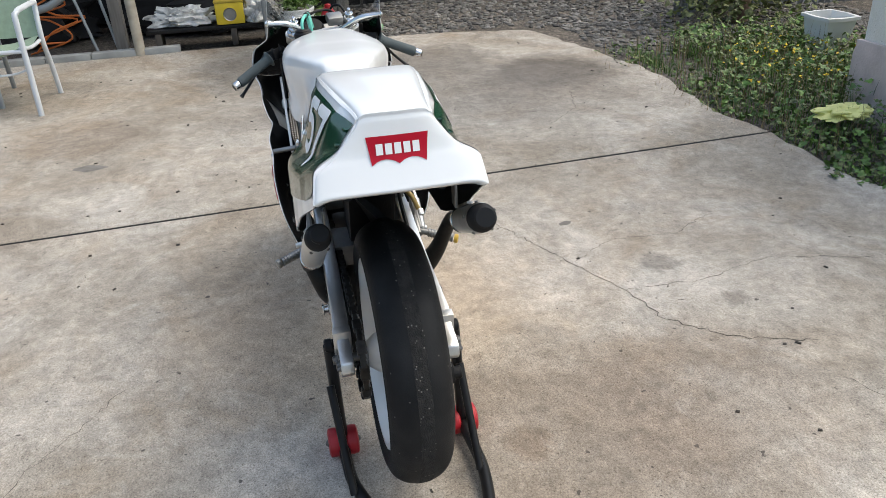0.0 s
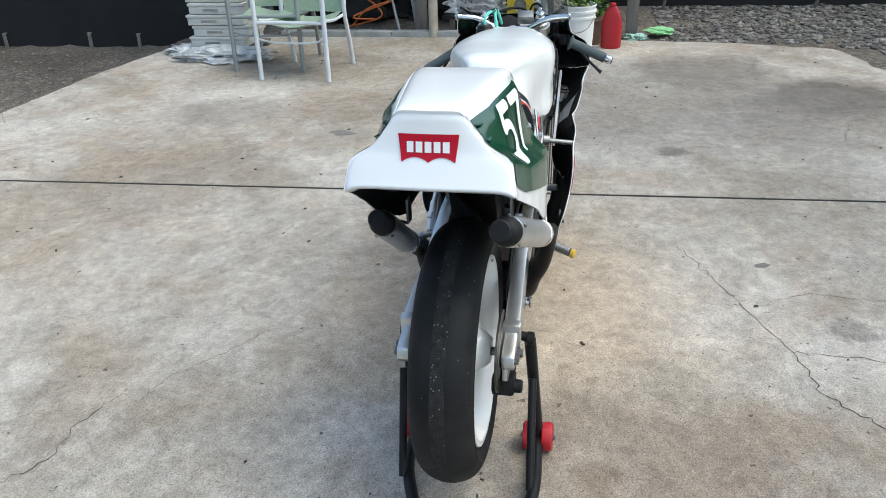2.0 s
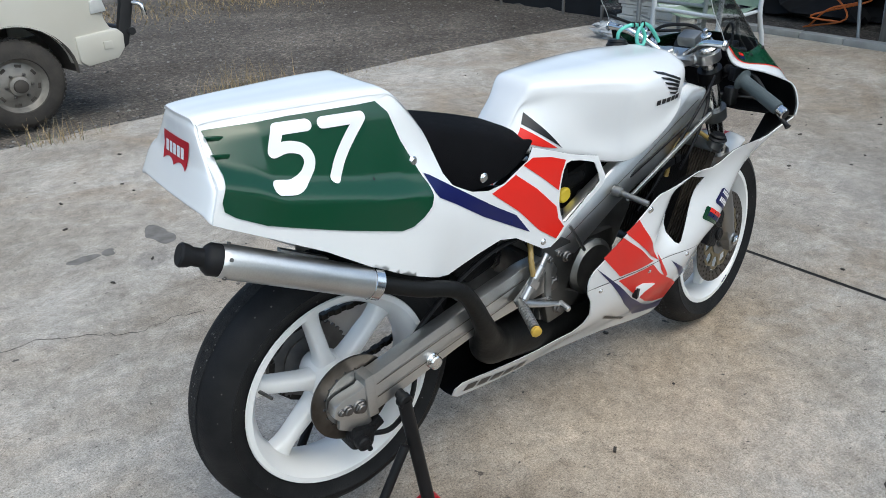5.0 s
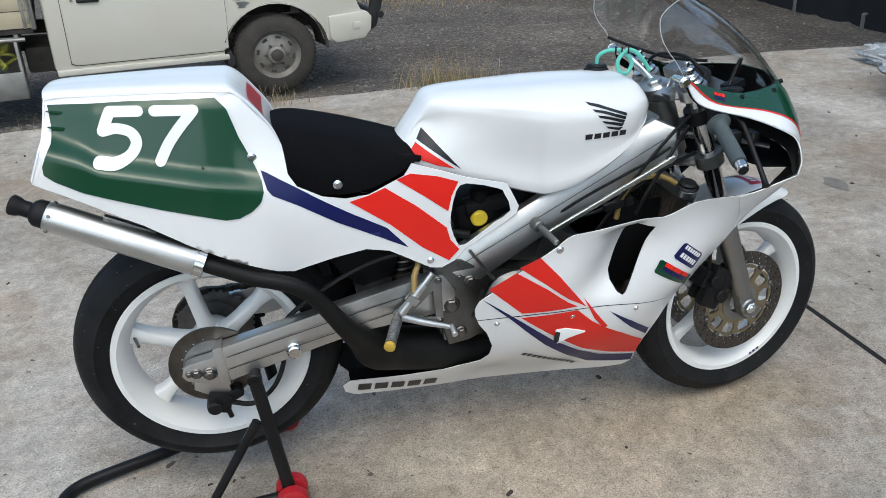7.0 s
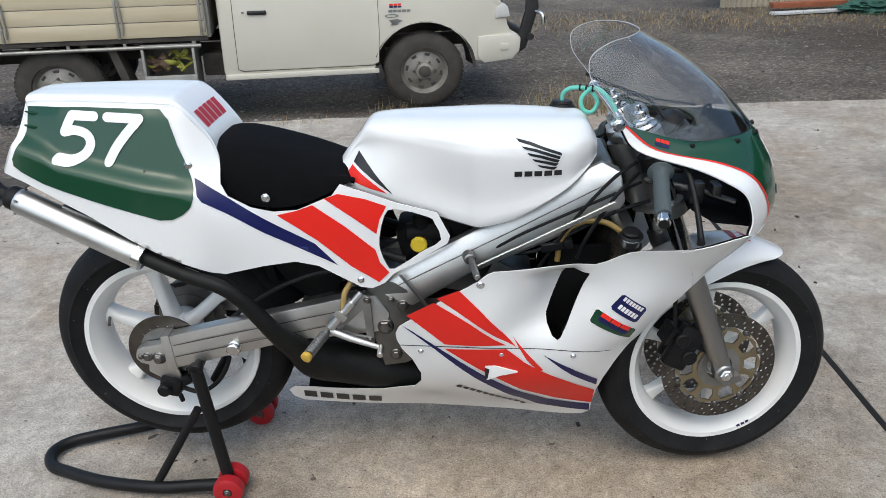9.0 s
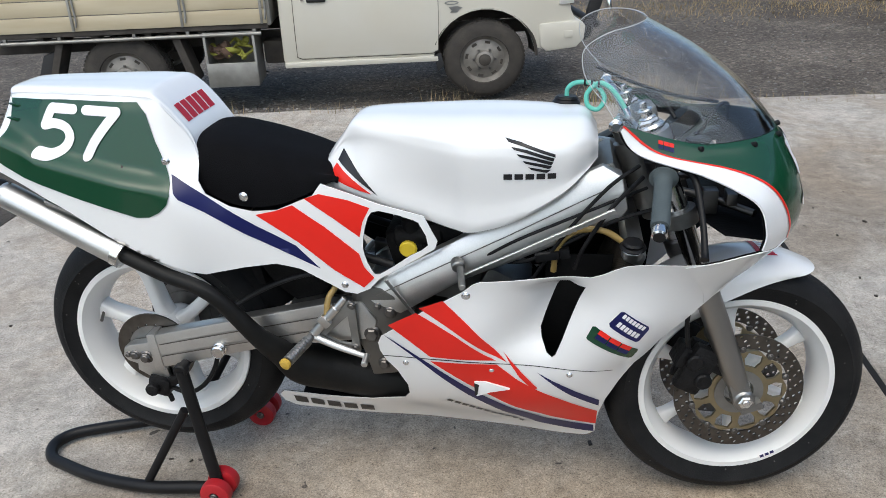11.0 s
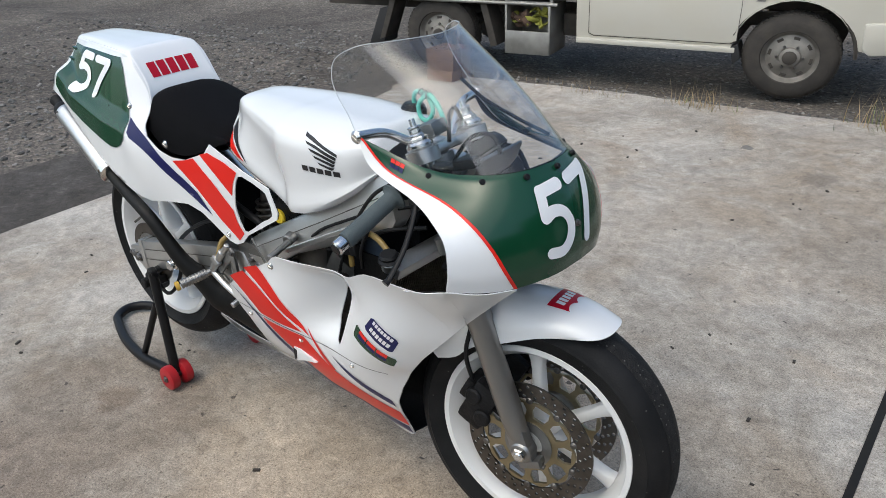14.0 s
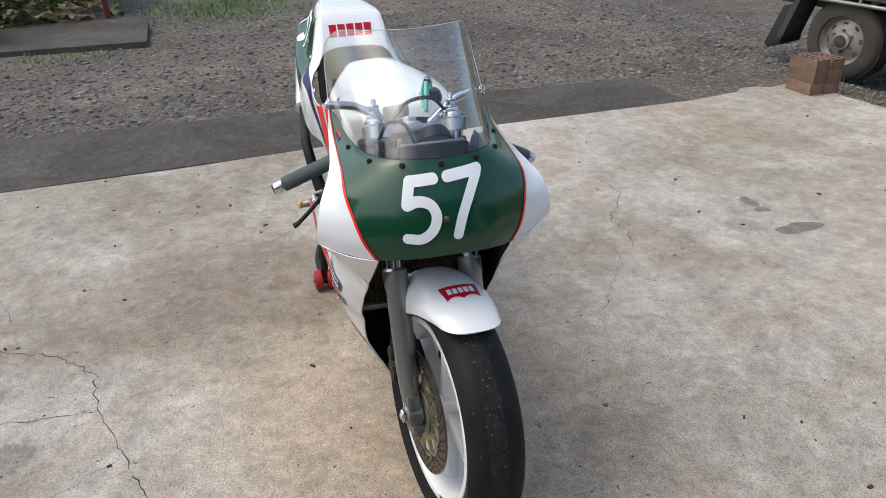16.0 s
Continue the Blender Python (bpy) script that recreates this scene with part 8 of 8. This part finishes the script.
def drape(name, a, b, h, z0, label, seed, amp=0.04, ztop=None):
    """A hanging cloth wall from a to b with folds and an uneven hem."""
    a, b = Vector(a), Vector(b)
    d = b - a
    n = int(d.length / 0.12) + 1
    nr = Vector((-d.y, d.x, 0)).normalized()
    cols = []
    for i in range(n + 1):
        p = a + d * i / n
        cols.append([Vector((p.x, p.y, 0)) + nr * (amp * noise.noise(Vector((i * 0.35, k * 0.6, seed)))) + Vector((0, 0, z0 + h * k / 6 + (0.05 * noise.noise(Vector((i * 0.5, 0, seed + 9))) if k == 0 else 0))) for k in range(7)])
    return tagged(part(name, sheet(cols, 0.004), SHADE, None), label, "shade cloth", kind="structure")


drape("wall_shade_cloth", (5.75, 3.3, 0), (5.60, 6.4, 0), 2.4, -0.28, "black shade cloth screen along the yard", 1)
drape("wall_shade_cloth", (5.60, 6.4, 0), (5.75, 9.5, 0), 2.4, -0.28, "black shade cloth screen beyond the track", 2)
drape("wall_shade_cloth", (6.60, -0.2, 0), (6.75, -7.0, 0), 2.4, -0.02, "black shade cloth screen behind the gravel", 3)
drape("wall_shade_cloth", (6.60, -0.2, 0), (6.4, 3.4, 0), 2.6, -0.05, "black cloth at the back of the shed", 4)
for k, (x, y) in enumerate(((5.50, 4.6), (5.52, 5.2), (5.45, 6.2), (6.5, -0.9), (6.55, -2.4))):
    tagged(part("peg", join(box((x, y, ground_height(x, y) + 0.06), (0.025, 0.03, 0.22), 0.004, (8, -10, 0)), box((x + 0.01, y, ground_height(x, y) + 0.17), (0.04, 0.035, 0.015), 0.003)), TIMBER, None), "short pale timber peg at the foot of the cloth", "peg", "pegs along the cloth")
tagged(part("roof_shed", join(box((7.0, 1.4, 2.55), (4.5, 4.4, 0.06), 0), *[tube([(5.0, y, 2.60), (9.0, y, 2.60)], 0.03, 6) for y in np.arange(-0.7, 3.6, 0.15)]), GALV, None), "corrugated shed roof", "roof", kind="structure")


def post(x, y, w, h, material, label, round_=False):
    bm = rod((x, y, -0.1), (x, y, h), w / 2, seg=20) if round_ else box((x, y, h / 2 - 0.05), (w, w, h + 0.1), 0.008)
    return tagged(part("post", bm, material, None), label, "post")


post(4.42, 3.13, 0.09, 2.55, TIMBER, "grey timber shed post at the slab corner")
post(4.80, 1.12, 0.085, 2.55, CREAMP, "round post with flaking cream paint", True)
post(4.98, 1.27, 0.10, 2.55, TIMBER, "grey timber post behind a round post")
post(5.02, -0.62, 0.10, 2.55, TIMBER, "grey timber post at the shed's end")
tagged(part("kerb", join(*[box((4.79, 0.95 + 0.36 * k, 0.022), (0.10, 0.352, 0.055), 0.006, (0, 0, 1.5 * math.sin(k * 3))) for k in range(5)]), mat("pale_block", (0.36, 0.37, 0.36), 0.85, vary=0.15, scale=7, random_hue=0.1), None), "row of pale blocks at the edge of the shed floor", "kerb", kind="structure")
tagged(part("floor_shed", box((6.2, 1.45, -0.055), (2.8, 4.1, 0.06)), DIRT, None), "dark earth floor of the shed", "floor", kind="structure")


def chair(label, frame_material, m):
    """Stacking garden chair: bent tube frame, sling seat and back."""
    c = thing("garden_chair", label, "chair", "garden chairs by the shed")
    for sy in (-1, 1):
        part("front_leg", tube([(-0.25, sy * 0.27, 0), (-0.245, sy * 0.27, 0.25), (-0.235, sy * 0.27, 0.60), (-0.20, sy * 0.27, 0.64), (-0.10, sy * 0.27, 0.655)], 0.021, 12, smooth=4, flat=0.8), frame_material, c)
        part("rear_leg", tube([(0.33, sy * 0.25, 0), (0.27, sy * 0.255, 0.22), (0.20, sy * 0.26, 0.42), (0.24, sy * 0.26, 0.66), (0.34, sy * 0.25, 0.98)], 0.020, 12, smooth=4, flat=0.8), frame_material, c)
        part("arm", tube([(-0.16, sy * 0.27, 0.652), (0.05, sy * 0.275, 0.655), (0.235, sy * 0.265, 0.645)], 0.018, 10, smooth=3, flat=0.7), frame_material, c)
        part("seat_rail", tube([(-0.235, sy * 0.245, 0.43), (0.0, sy * 0.245, 0.395), (0.20, sy * 0.245, 0.40)], 0.012, 10, smooth=3), frame_material, c)
    part("front_rail", tube([(-0.24, -0.26, 0.415), (-0.24, 0.26, 0.415)], 0.013, 10), frame_material, c)
    part("stretcher", tube([(-0.24, -0.26, 0.30), (-0.22, -0.14, 0.27), (-0.22, 0.14, 0.27), (-0.24, 0.26, 0.30)], 0.007, 8, smooth=3), frame_material, c)
    part("seat", sheet([[Vector((-0.245 + 0.45 * i / 6, y, 0.435 - 0.05 * math.sin(math.pi * (y + 0.24) / 0.48) - 0.03 * math.sin(math.pi * i / 6))) for i in range(7)] for y in np.linspace(-0.24, 0.24, 9)], 0.004), SLING, c, "sage green sling seat")
    part("backrest", sheet([[Vector((0.20 + 0.14 * (i / 6) + 0.03 * math.sin(math.pi * (y + 0.24) / 0.48), y, 0.42 + 0.55 * i / 6)) for i in range(7)] for y in np.linspace(-0.24, 0.24, 9)], 0.004), SLING, c, "sage green sling back")
    c.matrix_world = m
    return c


chair("white-framed garden chair with a sage green sling", CHAIRW, pose(3.38, 1.80, 0, 0, 0, -3))
chair("grey-framed garden chair with a sage green sling", CHAIRG, pose(3.62, 2.12, 0, 0, 0, 4))
TB = thing("trestle_table", "narrow grey metal trestle table beside the shed", "table")
for x, y in ((3.50, 0.05), (4.58, 0.07)):
    part("leg", tube([(x, y, 0), (x + 0.01, y, 0.4), (x + (0.04 if x < 4 else -0.04), y, 0.70)], 0.021, 12, smooth=4), CHAIRG, TB)
part("tabletop", join(box((4.05, 0.06, 0.725), (1.35, 0.24, 0.012), 0.004), box((4.05, -0.06, 0.715), (1.38, 0.035, 0.035), 0.01), box((4.05, 0.18, 0.715), (1.38, 0.035, 0.035), 0.01), box((3.37, 0.06, 0.715), (0.035, 0.24, 0.035), 0.01), box((4.73, 0.06, 0.715), (0.035, 0.24, 0.035), 0.01)), CHAIRG, TB)

# stacked foam boxes
for k in range(5):
    c = (4.10 + 0.012 * math.sin(k * 2), 2.74 + 0.015 * math.cos(k * 3), 0.105 + 0.092 * k)
    B = thing("foam_box", "white foam box stacked under the shed", "box", "stack of foam boxes")
    part("body", box((c[0], c[1], c[2] - 0.012), (0.40, 0.50, 0.062), 0.008, (0, 0, 3 * math.sin(k))), BOXW, B)
    part("lid", box((c[0], c[1], c[2] + 0.032), (0.415, 0.515, 0.024), 0.006, (0, 0, 3 * math.sin(k))), BOXW, B)
    part("label_bar", box((c[0] - 0.203, c[1] + 0.05, c[2] - 0.010), (0.004, 0.14, 0.020), 0, (0, 0, 3 * math.sin(k))), GALV, B)
tagged(part("pallet", join(*[box((4.10, 2.50 + 0.12 * k, 0.048), (0.46, 0.085, 0.016), 0.002) for k in range(5)], *[box((3.92 + 0.18 * k, 2.74, 0.020), (0.05, 0.56, 0.040), 0.002) for k in range(3)]), TIMBER, None), "small timber pallet under foam boxes", "pallet")


def crumple(name, c, r, label, category, material, seed, flat=0.5, sub=4):
    bm = bmesh.new()
    bmesh.ops.create_icosphere(bm, subdivisions=sub, radius=1)
    for v in bm.verts:
        q = v.co * 2.2 + Vector((seed, 0, 0))
        f = 1 + 0.55 * noise.noise(q) + 0.30 * noise.noise(q * 2.7) + 0.12 * noise.noise(q * 6)
        v.co = Vector((v.co.x * r[0] * f, v.co.y * r[1] * f, max(v.co.z * r[2] * f, -r[2] * flat)))
    zmin = min(v.co.z for v in bm.verts)
    bm.transform(Matrix.Translation((c[0], c[1], c[2] - zmin)))
    return tagged(part(name, bm, material, None), label, category)


crumple("plastic_bag", (3.72, 2.62, 0.0), (0.16, 0.42, 0.07), "crumpled clear plastic sheet on the slab", "plastic bag", BAG, 3)
crumple("plastic_bag", (3.90, 3.05, 0.0), (0.12, 0.16, 0.05), "crumpled clear plastic by the foam boxes", "plastic bag", BAG, 5)
crumple("wrapped_parcel", (5.08, 0.75, 0.175), (0.13, 0.24, 0.10), "plastic-wrapped bundle on the low bench", "bundle", BAG, 7)
crumple("plastic_bag", (5.05, 0.10, 0.175), (0.12, 0.14, 0.13), "clear plastic bag on the low bench", "plastic bag", BAG, 9)
crumple("cloth", (4.80 + 0.44, -0.88, -0.02), (0.10, 0.11, 0.03), "crumpled light green cloth on the gravel", "cloth", mat("mint_cloth", (0.30, 0.62, 0.30), 0.8), 11)
crumple("cloth", (4.85, -0.66, 0.0), (0.07, 0.08, 0.03), "crumpled pale teal cloth by the post", "cloth", mat("teal_cloth", (0.35, 0.55, 0.48), 0.8), 13)
crumple("cloth", (1.47, -2.85, 0.075), (0.10, 0.15, 0.035), "pale yellow cloth lying on the weeds", "cloth", mat("lemon_cloth", (0.80, 0.78, 0.30), 0.8, vary=0.06), 15)
# Filler heaps: their near-black colour paints in the gloom of the shed.
crumple("covered_mound", (5.9, 0.5, 0.0), (0.4, 0.9, 0.45), "near-black heap filling in the gloom of the shed", "heap", DARK, 17)
crumple("covered_mound", (5.9, 2.3, 0.0), (0.4, 0.7, 0.40), "near-black heap filling in gloom at the shed's back", "heap", DARK, 19)
LB = thing("low_bench", "low black bench along the shed floor", "bench")
part("top", box((5.10, 0.35, 0.155), (0.34, 1.45, 0.03), 0.006), BLACK, LB)
for y in (-0.25, 0.35, 0.98):
    part("leg", box((5.06, y, 0.07), (0.26, 0.05, 0.14), 0.005), UNDER, LB)
BT = thing("yellow_box", "yellow battery box on the low bench", "box")
part("body", box((5.02, 0.36, 0.265), (0.18, 0.24, 0.18), 0.014), YELLOWP, BT)
part("lid", box((5.02, 0.36, 0.365), (0.185, 0.25, 0.022), 0.008), mat("dirty_yellow", (0.5, 0.36, 0.04), 0.6), BT)
part("emblem", rod((4.931, 0.36, 0.26), (4.927, 0.36, 0.26), 0.055, seg=28), GALV, BT)
BO = thing("bottle", "small bottle standing on a yellow box", "bottle")
part("body", lathe([(0, 0), (0.026, 0), (0.028, 0.006), (0.028, 0.075), (0.012, 0.095), (0.012, 0.105), (0, 0.105)], 20, m=Matrix.Translation((5.02, 0.39, 0.377)) @ Matrix.Rotation(radians(90), 4, "X")), CHAIRW, BO)
part("cap", rod((5.02, 0.39, 0.482), (5.02, 0.39, 0.502), 0.014, seg=16), BLACK, BO)

PL = thing("bucket", "white plastic pail planted with greens", "bucket")
_pm = Matrix.Translation((4.26, -0.16, 0)) @ Matrix.Rotation(radians(90), 4, "X")
part("body", lathe([(0, 0), (0.122, 0), (0.128, 0.004), (0.140, 0.28), (0.150, 0.282), (0.150, 0.300), (0.142, 0.302), (0.144, 0.325), (0.153, 0.327), (0.153, 0.345), (0.146, 0.347), (0.148, 0.372), (0.155, 0.374), (0.154, 0.384), (0.142, 0.384), (0.136, 0.30), (0.132, 0.29), (0, 0.29)], 48, m=_pm), PAIL, PL)
part("handle", tube([(4.26 - 0.03, -0.16 - 0.152, 0.315), (4.13, -0.16 - 0.09, 0.22), (4.10, -0.16, 0.19), (4.13, -0.16 + 0.09, 0.22), (4.23, -0.16 + 0.152, 0.315)], 0.003, 8, smooth=6), STEEL, PL)
part("soil", rod((4.26, -0.16, 0.29), (4.26, -0.16, 0.36), 0.138, seg=32), TERRA, PL)
leaves("pail_plant", "small green plant growing in a white pail", "plant", 90, lambda r: (4.26 + r.gauss(0, 0.06), -0.16 + r.gauss(0, 0.06), 0.37 + 0.08 * r.random()), 0.028, LEAF, 31)
PT = thing("flower_pot", "terracotta pot behind a white pail", "pot")
part("body", lathe([(0, 0), (0.09, 0), (0.125, 0.20), (0.135, 0.20), (0.135, 0.235), (0.12, 0.235), (0.11, 0.19), (0, 0.19)], 32, m=Matrix.Translation((4.66, -0.28, 0)) @ Matrix.Rotation(radians(90), 4, "X")), TERRA, PT)
leaves("pot_plant", "leafy green plant in a terracotta pot", "plant", 420, lambda r: (4.66 + r.gauss(0, 0.08), -0.28 + r.gauss(0, 0.09), 0.22 + 0.45 * r.random()), 0.03, LEAF, 32)
RB = thing("red_bottle", "red plastic oil bottle on the slab", "bottle")
part("body", sheet([[Vector((4.50 + w * math.cos(a) * (0.6 + 0.4 * (k < 3)), -0.44 + w * 1.25 * math.sin(a), z)) for k, (w, z) in enumerate(((0.001, 0.0), (0.062, 0.0), (0.066, 0.012), (0.066, 0.20), (0.058, 0.25), (0.036, 0.31), (0.026, 0.33), (0.001, 0.331)))] for a in (2 * math.pi * i / 24 for i in range(24))], wrap=True), REDP, RB)
part("cap", rod((4.50, -0.44, 0.328), (4.50, -0.44, 0.356), 0.026, seg=20), REDP, RB)
# leads and pipes in the shed
for k in range(3):
    _rnd = random.Random(40 + k)
    pts = [(5.15 + _rnd.uniform(-0.1, 0.1), 1.75 + 0.22 * math.sin(2.1 * i + k) + 0.05 * k, 0.05 + 0.10 * i + _rnd.uniform(-0.05, 0.05)) for i in range(8)]
    tagged(part("extension_lead", tube(pts, 0.008, 8, smooth=6), ORANGE, None), "tangled orange extension lead hanging in the shed", "cable", "orange leads")
tagged(part("hose", tube([(5.0, 1.45, 0.62), (4.98, 1.75, 0.42), (5.0, 2.05, 0.38), (5.05, 2.3, 0.44), (5.1, 2.4, 0.60)], 0.032, 14, smooth=6), CHAIRG, None), "grey corrugated hose in the shed", "hose")
for a, b in (((4.90, 1.45, 0.0), (5.15, 1.72, 1.0)), ((4.95, 1.30, 0.0), (5.25, 1.50, 0.9))):
    tagged(part("metal_bar", tube([a, b], 0.013, 10), CHAIRG, None), "grey metal bar leaning in the shed", "bar")

# ---- house corner, tub and far fence ----
RENDER = ground_mat("peeling_render", [(0.22, (0.46, 0.37, 0.34)), (0.34, (0.55, 0.46, 0.42)), (0.38, (0.80, 0.79, 0.72)), (0.7, (0.84, 0.83, 0.77))], 1.0, 0.3, 90)
HS = tagged(part("wall_house", box((0.62, -5.60, 1.35), (2.0, 5.0, 2.9), 0.03), RENDER, None), "flaking cream render on a house corner", "wall", kind="structure")
part("plinth", prism([(1.615, -0.08), (1.650, -0.08), (1.650, 0.30), (1.63, 0.36), (1.615, 0.38)], -8.08, -3.075, 0.004), mat("bare_pink_render", (0.70, 0.59, 0.55), 0.9, vary=0.15, scale=5, bump=0.3, bscale=60), HS)
part("plinth", box((0.62, -3.090, 0.15), (2.04, 0.03, 0.46), 0.01), bpy.data.materials["bare_pink_render"], HS)
TBW = thing("tub", "white plastic tub among the weeds", "tub")
part("body", sheet([[Vector((3.04 + sx * w * 0.72, -4.10 + sy * w * 0.6, z * 0.74)) for w, z in ((0.001, 0.02), (0.14, 0.02), (0.19, 0.34), (0.215, 0.34), (0.215, 0.37), (0.18, 0.37), (0.13, 0.05), (0.001, 0.05))] for sx, sy in ((1, 1), (0, 1.15), (-1, 1), (-1.12, 0), (-1, -1), (0, -1.15), (1, -1), (1.12, 0))], wrap=True), PAIL, TBW)
IRON = mat("grey_corrugated_iron", (0.26, 0.27, 0.28), 0.55, 0.4, vary=0.15, scale=4)
_cor = [[Vector((5.2 - 0.30 * s, -4.4 - 5.0 * s, z)) + Vector((0.012 * math.sin(s * 420), 0, 0)) for z in (-0.05, 2.0)] for s in np.linspace(0, 1, 420)]
tagged(part("wall_iron", sheet(_cor, 0.003), IRON, None), "grey corrugated iron fence", "fence", kind="structure")
post(4.75, -4.25, 0.11, 1.6, CREAMP, "flaking white post by the iron fence")
tagged(part("trunk", tube([(4.45, -4.32, -0.05), (4.42, -4.33, 0.5), (4.47, -4.3, 1.2), (4.4, -4.35, 2.0)], [0.07, 0.06, 0.05, 0.04], 12, smooth=4), TERRA, None), "dark shrub stem by the iron fence", "stem")
leaves("shrub", "dark green shrub by the iron fence", "shrub", 1200, lambda r: (4.5 + r.gauss(0, 0.28), -4.3 + r.gauss(0, 0.35), 0.05 + 0.6 * r.random() ** 1.5), 0.032, LEAF2, 33)

# the shed side stands a little askew to the slab
for o in set(bpy.data.objects) - _before_yard:
    if o.parent is None and o.name.split(".")[0] not in ("wall_house", "wall_shade_cloth", "roof_shed", "peg", "ute", "brick"):
        bpy.context.view_layer.update()
        pts = [c.matrix_world @ Vector(q) for c in (o, *o.children_recursive) if c.type == "MESH" for q in c.bound_box]
        cx, cy = sum(p.x for p in pts) / len(pts), sum(p.y for p in pts) / len(pts)
        if cx > 0.5 and cy < 3.3:
            o.location.x += 0.068 * cy - 0.01
            o.location.y += 0.08 + (0.0145 * cy * cy if cy > -2 or cy < -3.3 else 0)

# ---- beyond the track: small shed, planks, netting ----
_before_far = set(bpy.data.objects)
CORR = mat("cream_corrugated", (0.42, 0.38, 0.30), 0.6, vary=0.15, scale=4)
_cor = [[Vector((3.2 + 2.3 * s, 9.0 - 0.1 * s, z)) + Vector((0, 0.015 * math.sin(s * 190), 0)) for z in (-0.3, 1.9)] for s in np.linspace(0, 1, 260)]
tagged(part("wall_far_shed", sheet(_cor, 0.004), CORR, None), "cream corrugated shed beyond the track", "shed wall", kind="structure")
tagged(part("door_far_shed", join(*[box((4.25 + 0.0 * k, 8.92, 0.0 + 0.10 * k), (0.85, 0.02, 0.085), 0.004) for k in range(8)]), GALV, None), "pale slatted shed door", "door", kind="structure")
tagged(part("plank", box((4.35, 8.55, -0.21), (1.15, 0.16, 0.07), 0.006, (0, 0, 4)), mat("red_brown_board", (0.36, 0.12, 0.06), 0.7, vary=0.15), None), "red-brown painted board on the ground", "board")
tagged(part("plank", box((4.30, 8.15, -0.255), (1.35, 0.13, 0.035), 0.004, (0, 0, 8)), CHAIRW, None), "white plank lying on dry grass", "board")
post(3.10, 8.9, 0.14, 1.9, mat("rust_red_post", (0.20, 0.09, 0.06), 0.8, vary=0.2), "rust-red painted shed post beside the table")
crumple("netting", (5.0, 8.2, -0.28), (0.45, 0.35, 0.09), "heap of green netting on the grass", "netting", mat("green_net", (0.05, 0.16, 0.12), 0.85, vary=0.3, scale=20), 23)

for o in set(bpy.data.objects) - _before_far:
    o.location = Vector((0.5, 1.35, 0.0))

# ---- behind the bike's tail: path, brick wall, trailer wheel ----
_pp = [(-6.30, -1.35), (-6.42, -5.2), (-8.6, -5.6), (-8.7, -1.75), (-8.0, -1.6), (-7.6, -1.45)]
slab("pavement_path", _pp, -0.16, 0.01, OLDCONC, "grey concrete path by a brick wall")
_wall = tagged(part("wall_brick", box((-9.6, -3.9, 0.6), (1.6, 3.6, 1.4), 0.02), mat("mortar", (0.25, 0.21, 0.17), 0.9), None), "orange-brown brick wall beyond the path", "wall", kind="structure")
_b2 = bpy.data.meshes.new("wall_brick_piece")
_q = box((0, 0, 0), (0.02, 0.225, 0.068), 0.004, seg=1)
_q.to_mesh(_b2)
_q.free()
_b2.materials.append(mat("orange_brick", (0.40, 0.20, 0.10), 0.9, vary=0.15, scale=12, random_hue=0.25))
for r in range(15):
    for c in range(15):
        o = new("brick", _b2)
        o.location = (-8.796, -2.22 - 0.236 * c - (0.118 if r % 2 else 0), -0.05 + 0.078 * r)
        o.parent = _wall
leaves("shrub", "shrubs in front of the brick wall", "shrub", 2600, lambda r: (-8.35 + r.gauss(0, 0.22), -3.6 + r.gauss(0, 0.7), 0.02 + 0.6 * r.random() ** 1.4), 0.05, LEAF2, 34)
crumple("rock", (-8.25, -2.9, 0.0), (0.18, 0.25, 0.14), "brown edging rock by the path", "rock", TERRA, 25, sub=3)
crumple("rock", (-8.2, -2.35, 0.0), (0.16, 0.22, 0.12), "brown edging rock by the path", "rock", TERRA, 27, sub=3)
post(-8.1, -1.95, 0.06, 1.6, mat("dark_red_post", (0.16, 0.02, 0.03), 0.6), "dark red metal post by the path")
TR = thing("trailer", "small trailer standing on the path", "trailer")
_tw = Matrix.Translation((-7.0, -3.05, 0.17))
w = part("wheel", lathe([(0, -0.05), (0.05, -0.055), (0.08, -0.04), (0.085, 0.04), (0, 0.04)], 28, m=_tw), GALV, TR)
part("tyre", lathe([(0.085, -0.05), (0.13, -0.06), (0.16, -0.045), (0.165, 0.0), (0.16, 0.045), (0.13, 0.06), (0.085, 0.05)], 36, True, _tw), UTYRE, w)
part("mudguard", tube([(-7.25, -3.05, 0.36), (-7.15, -3.05, 0.40), (-6.85, -3.05, 0.40), (-6.76, -3.05, 0.34)], 0.09, 12, smooth=3, flat=0.25), GALV, TR)
part("bed", box((-7.2, -3.6, 0.42), (0.9, 0.9, 0.06), 0.01), GALV, TR)
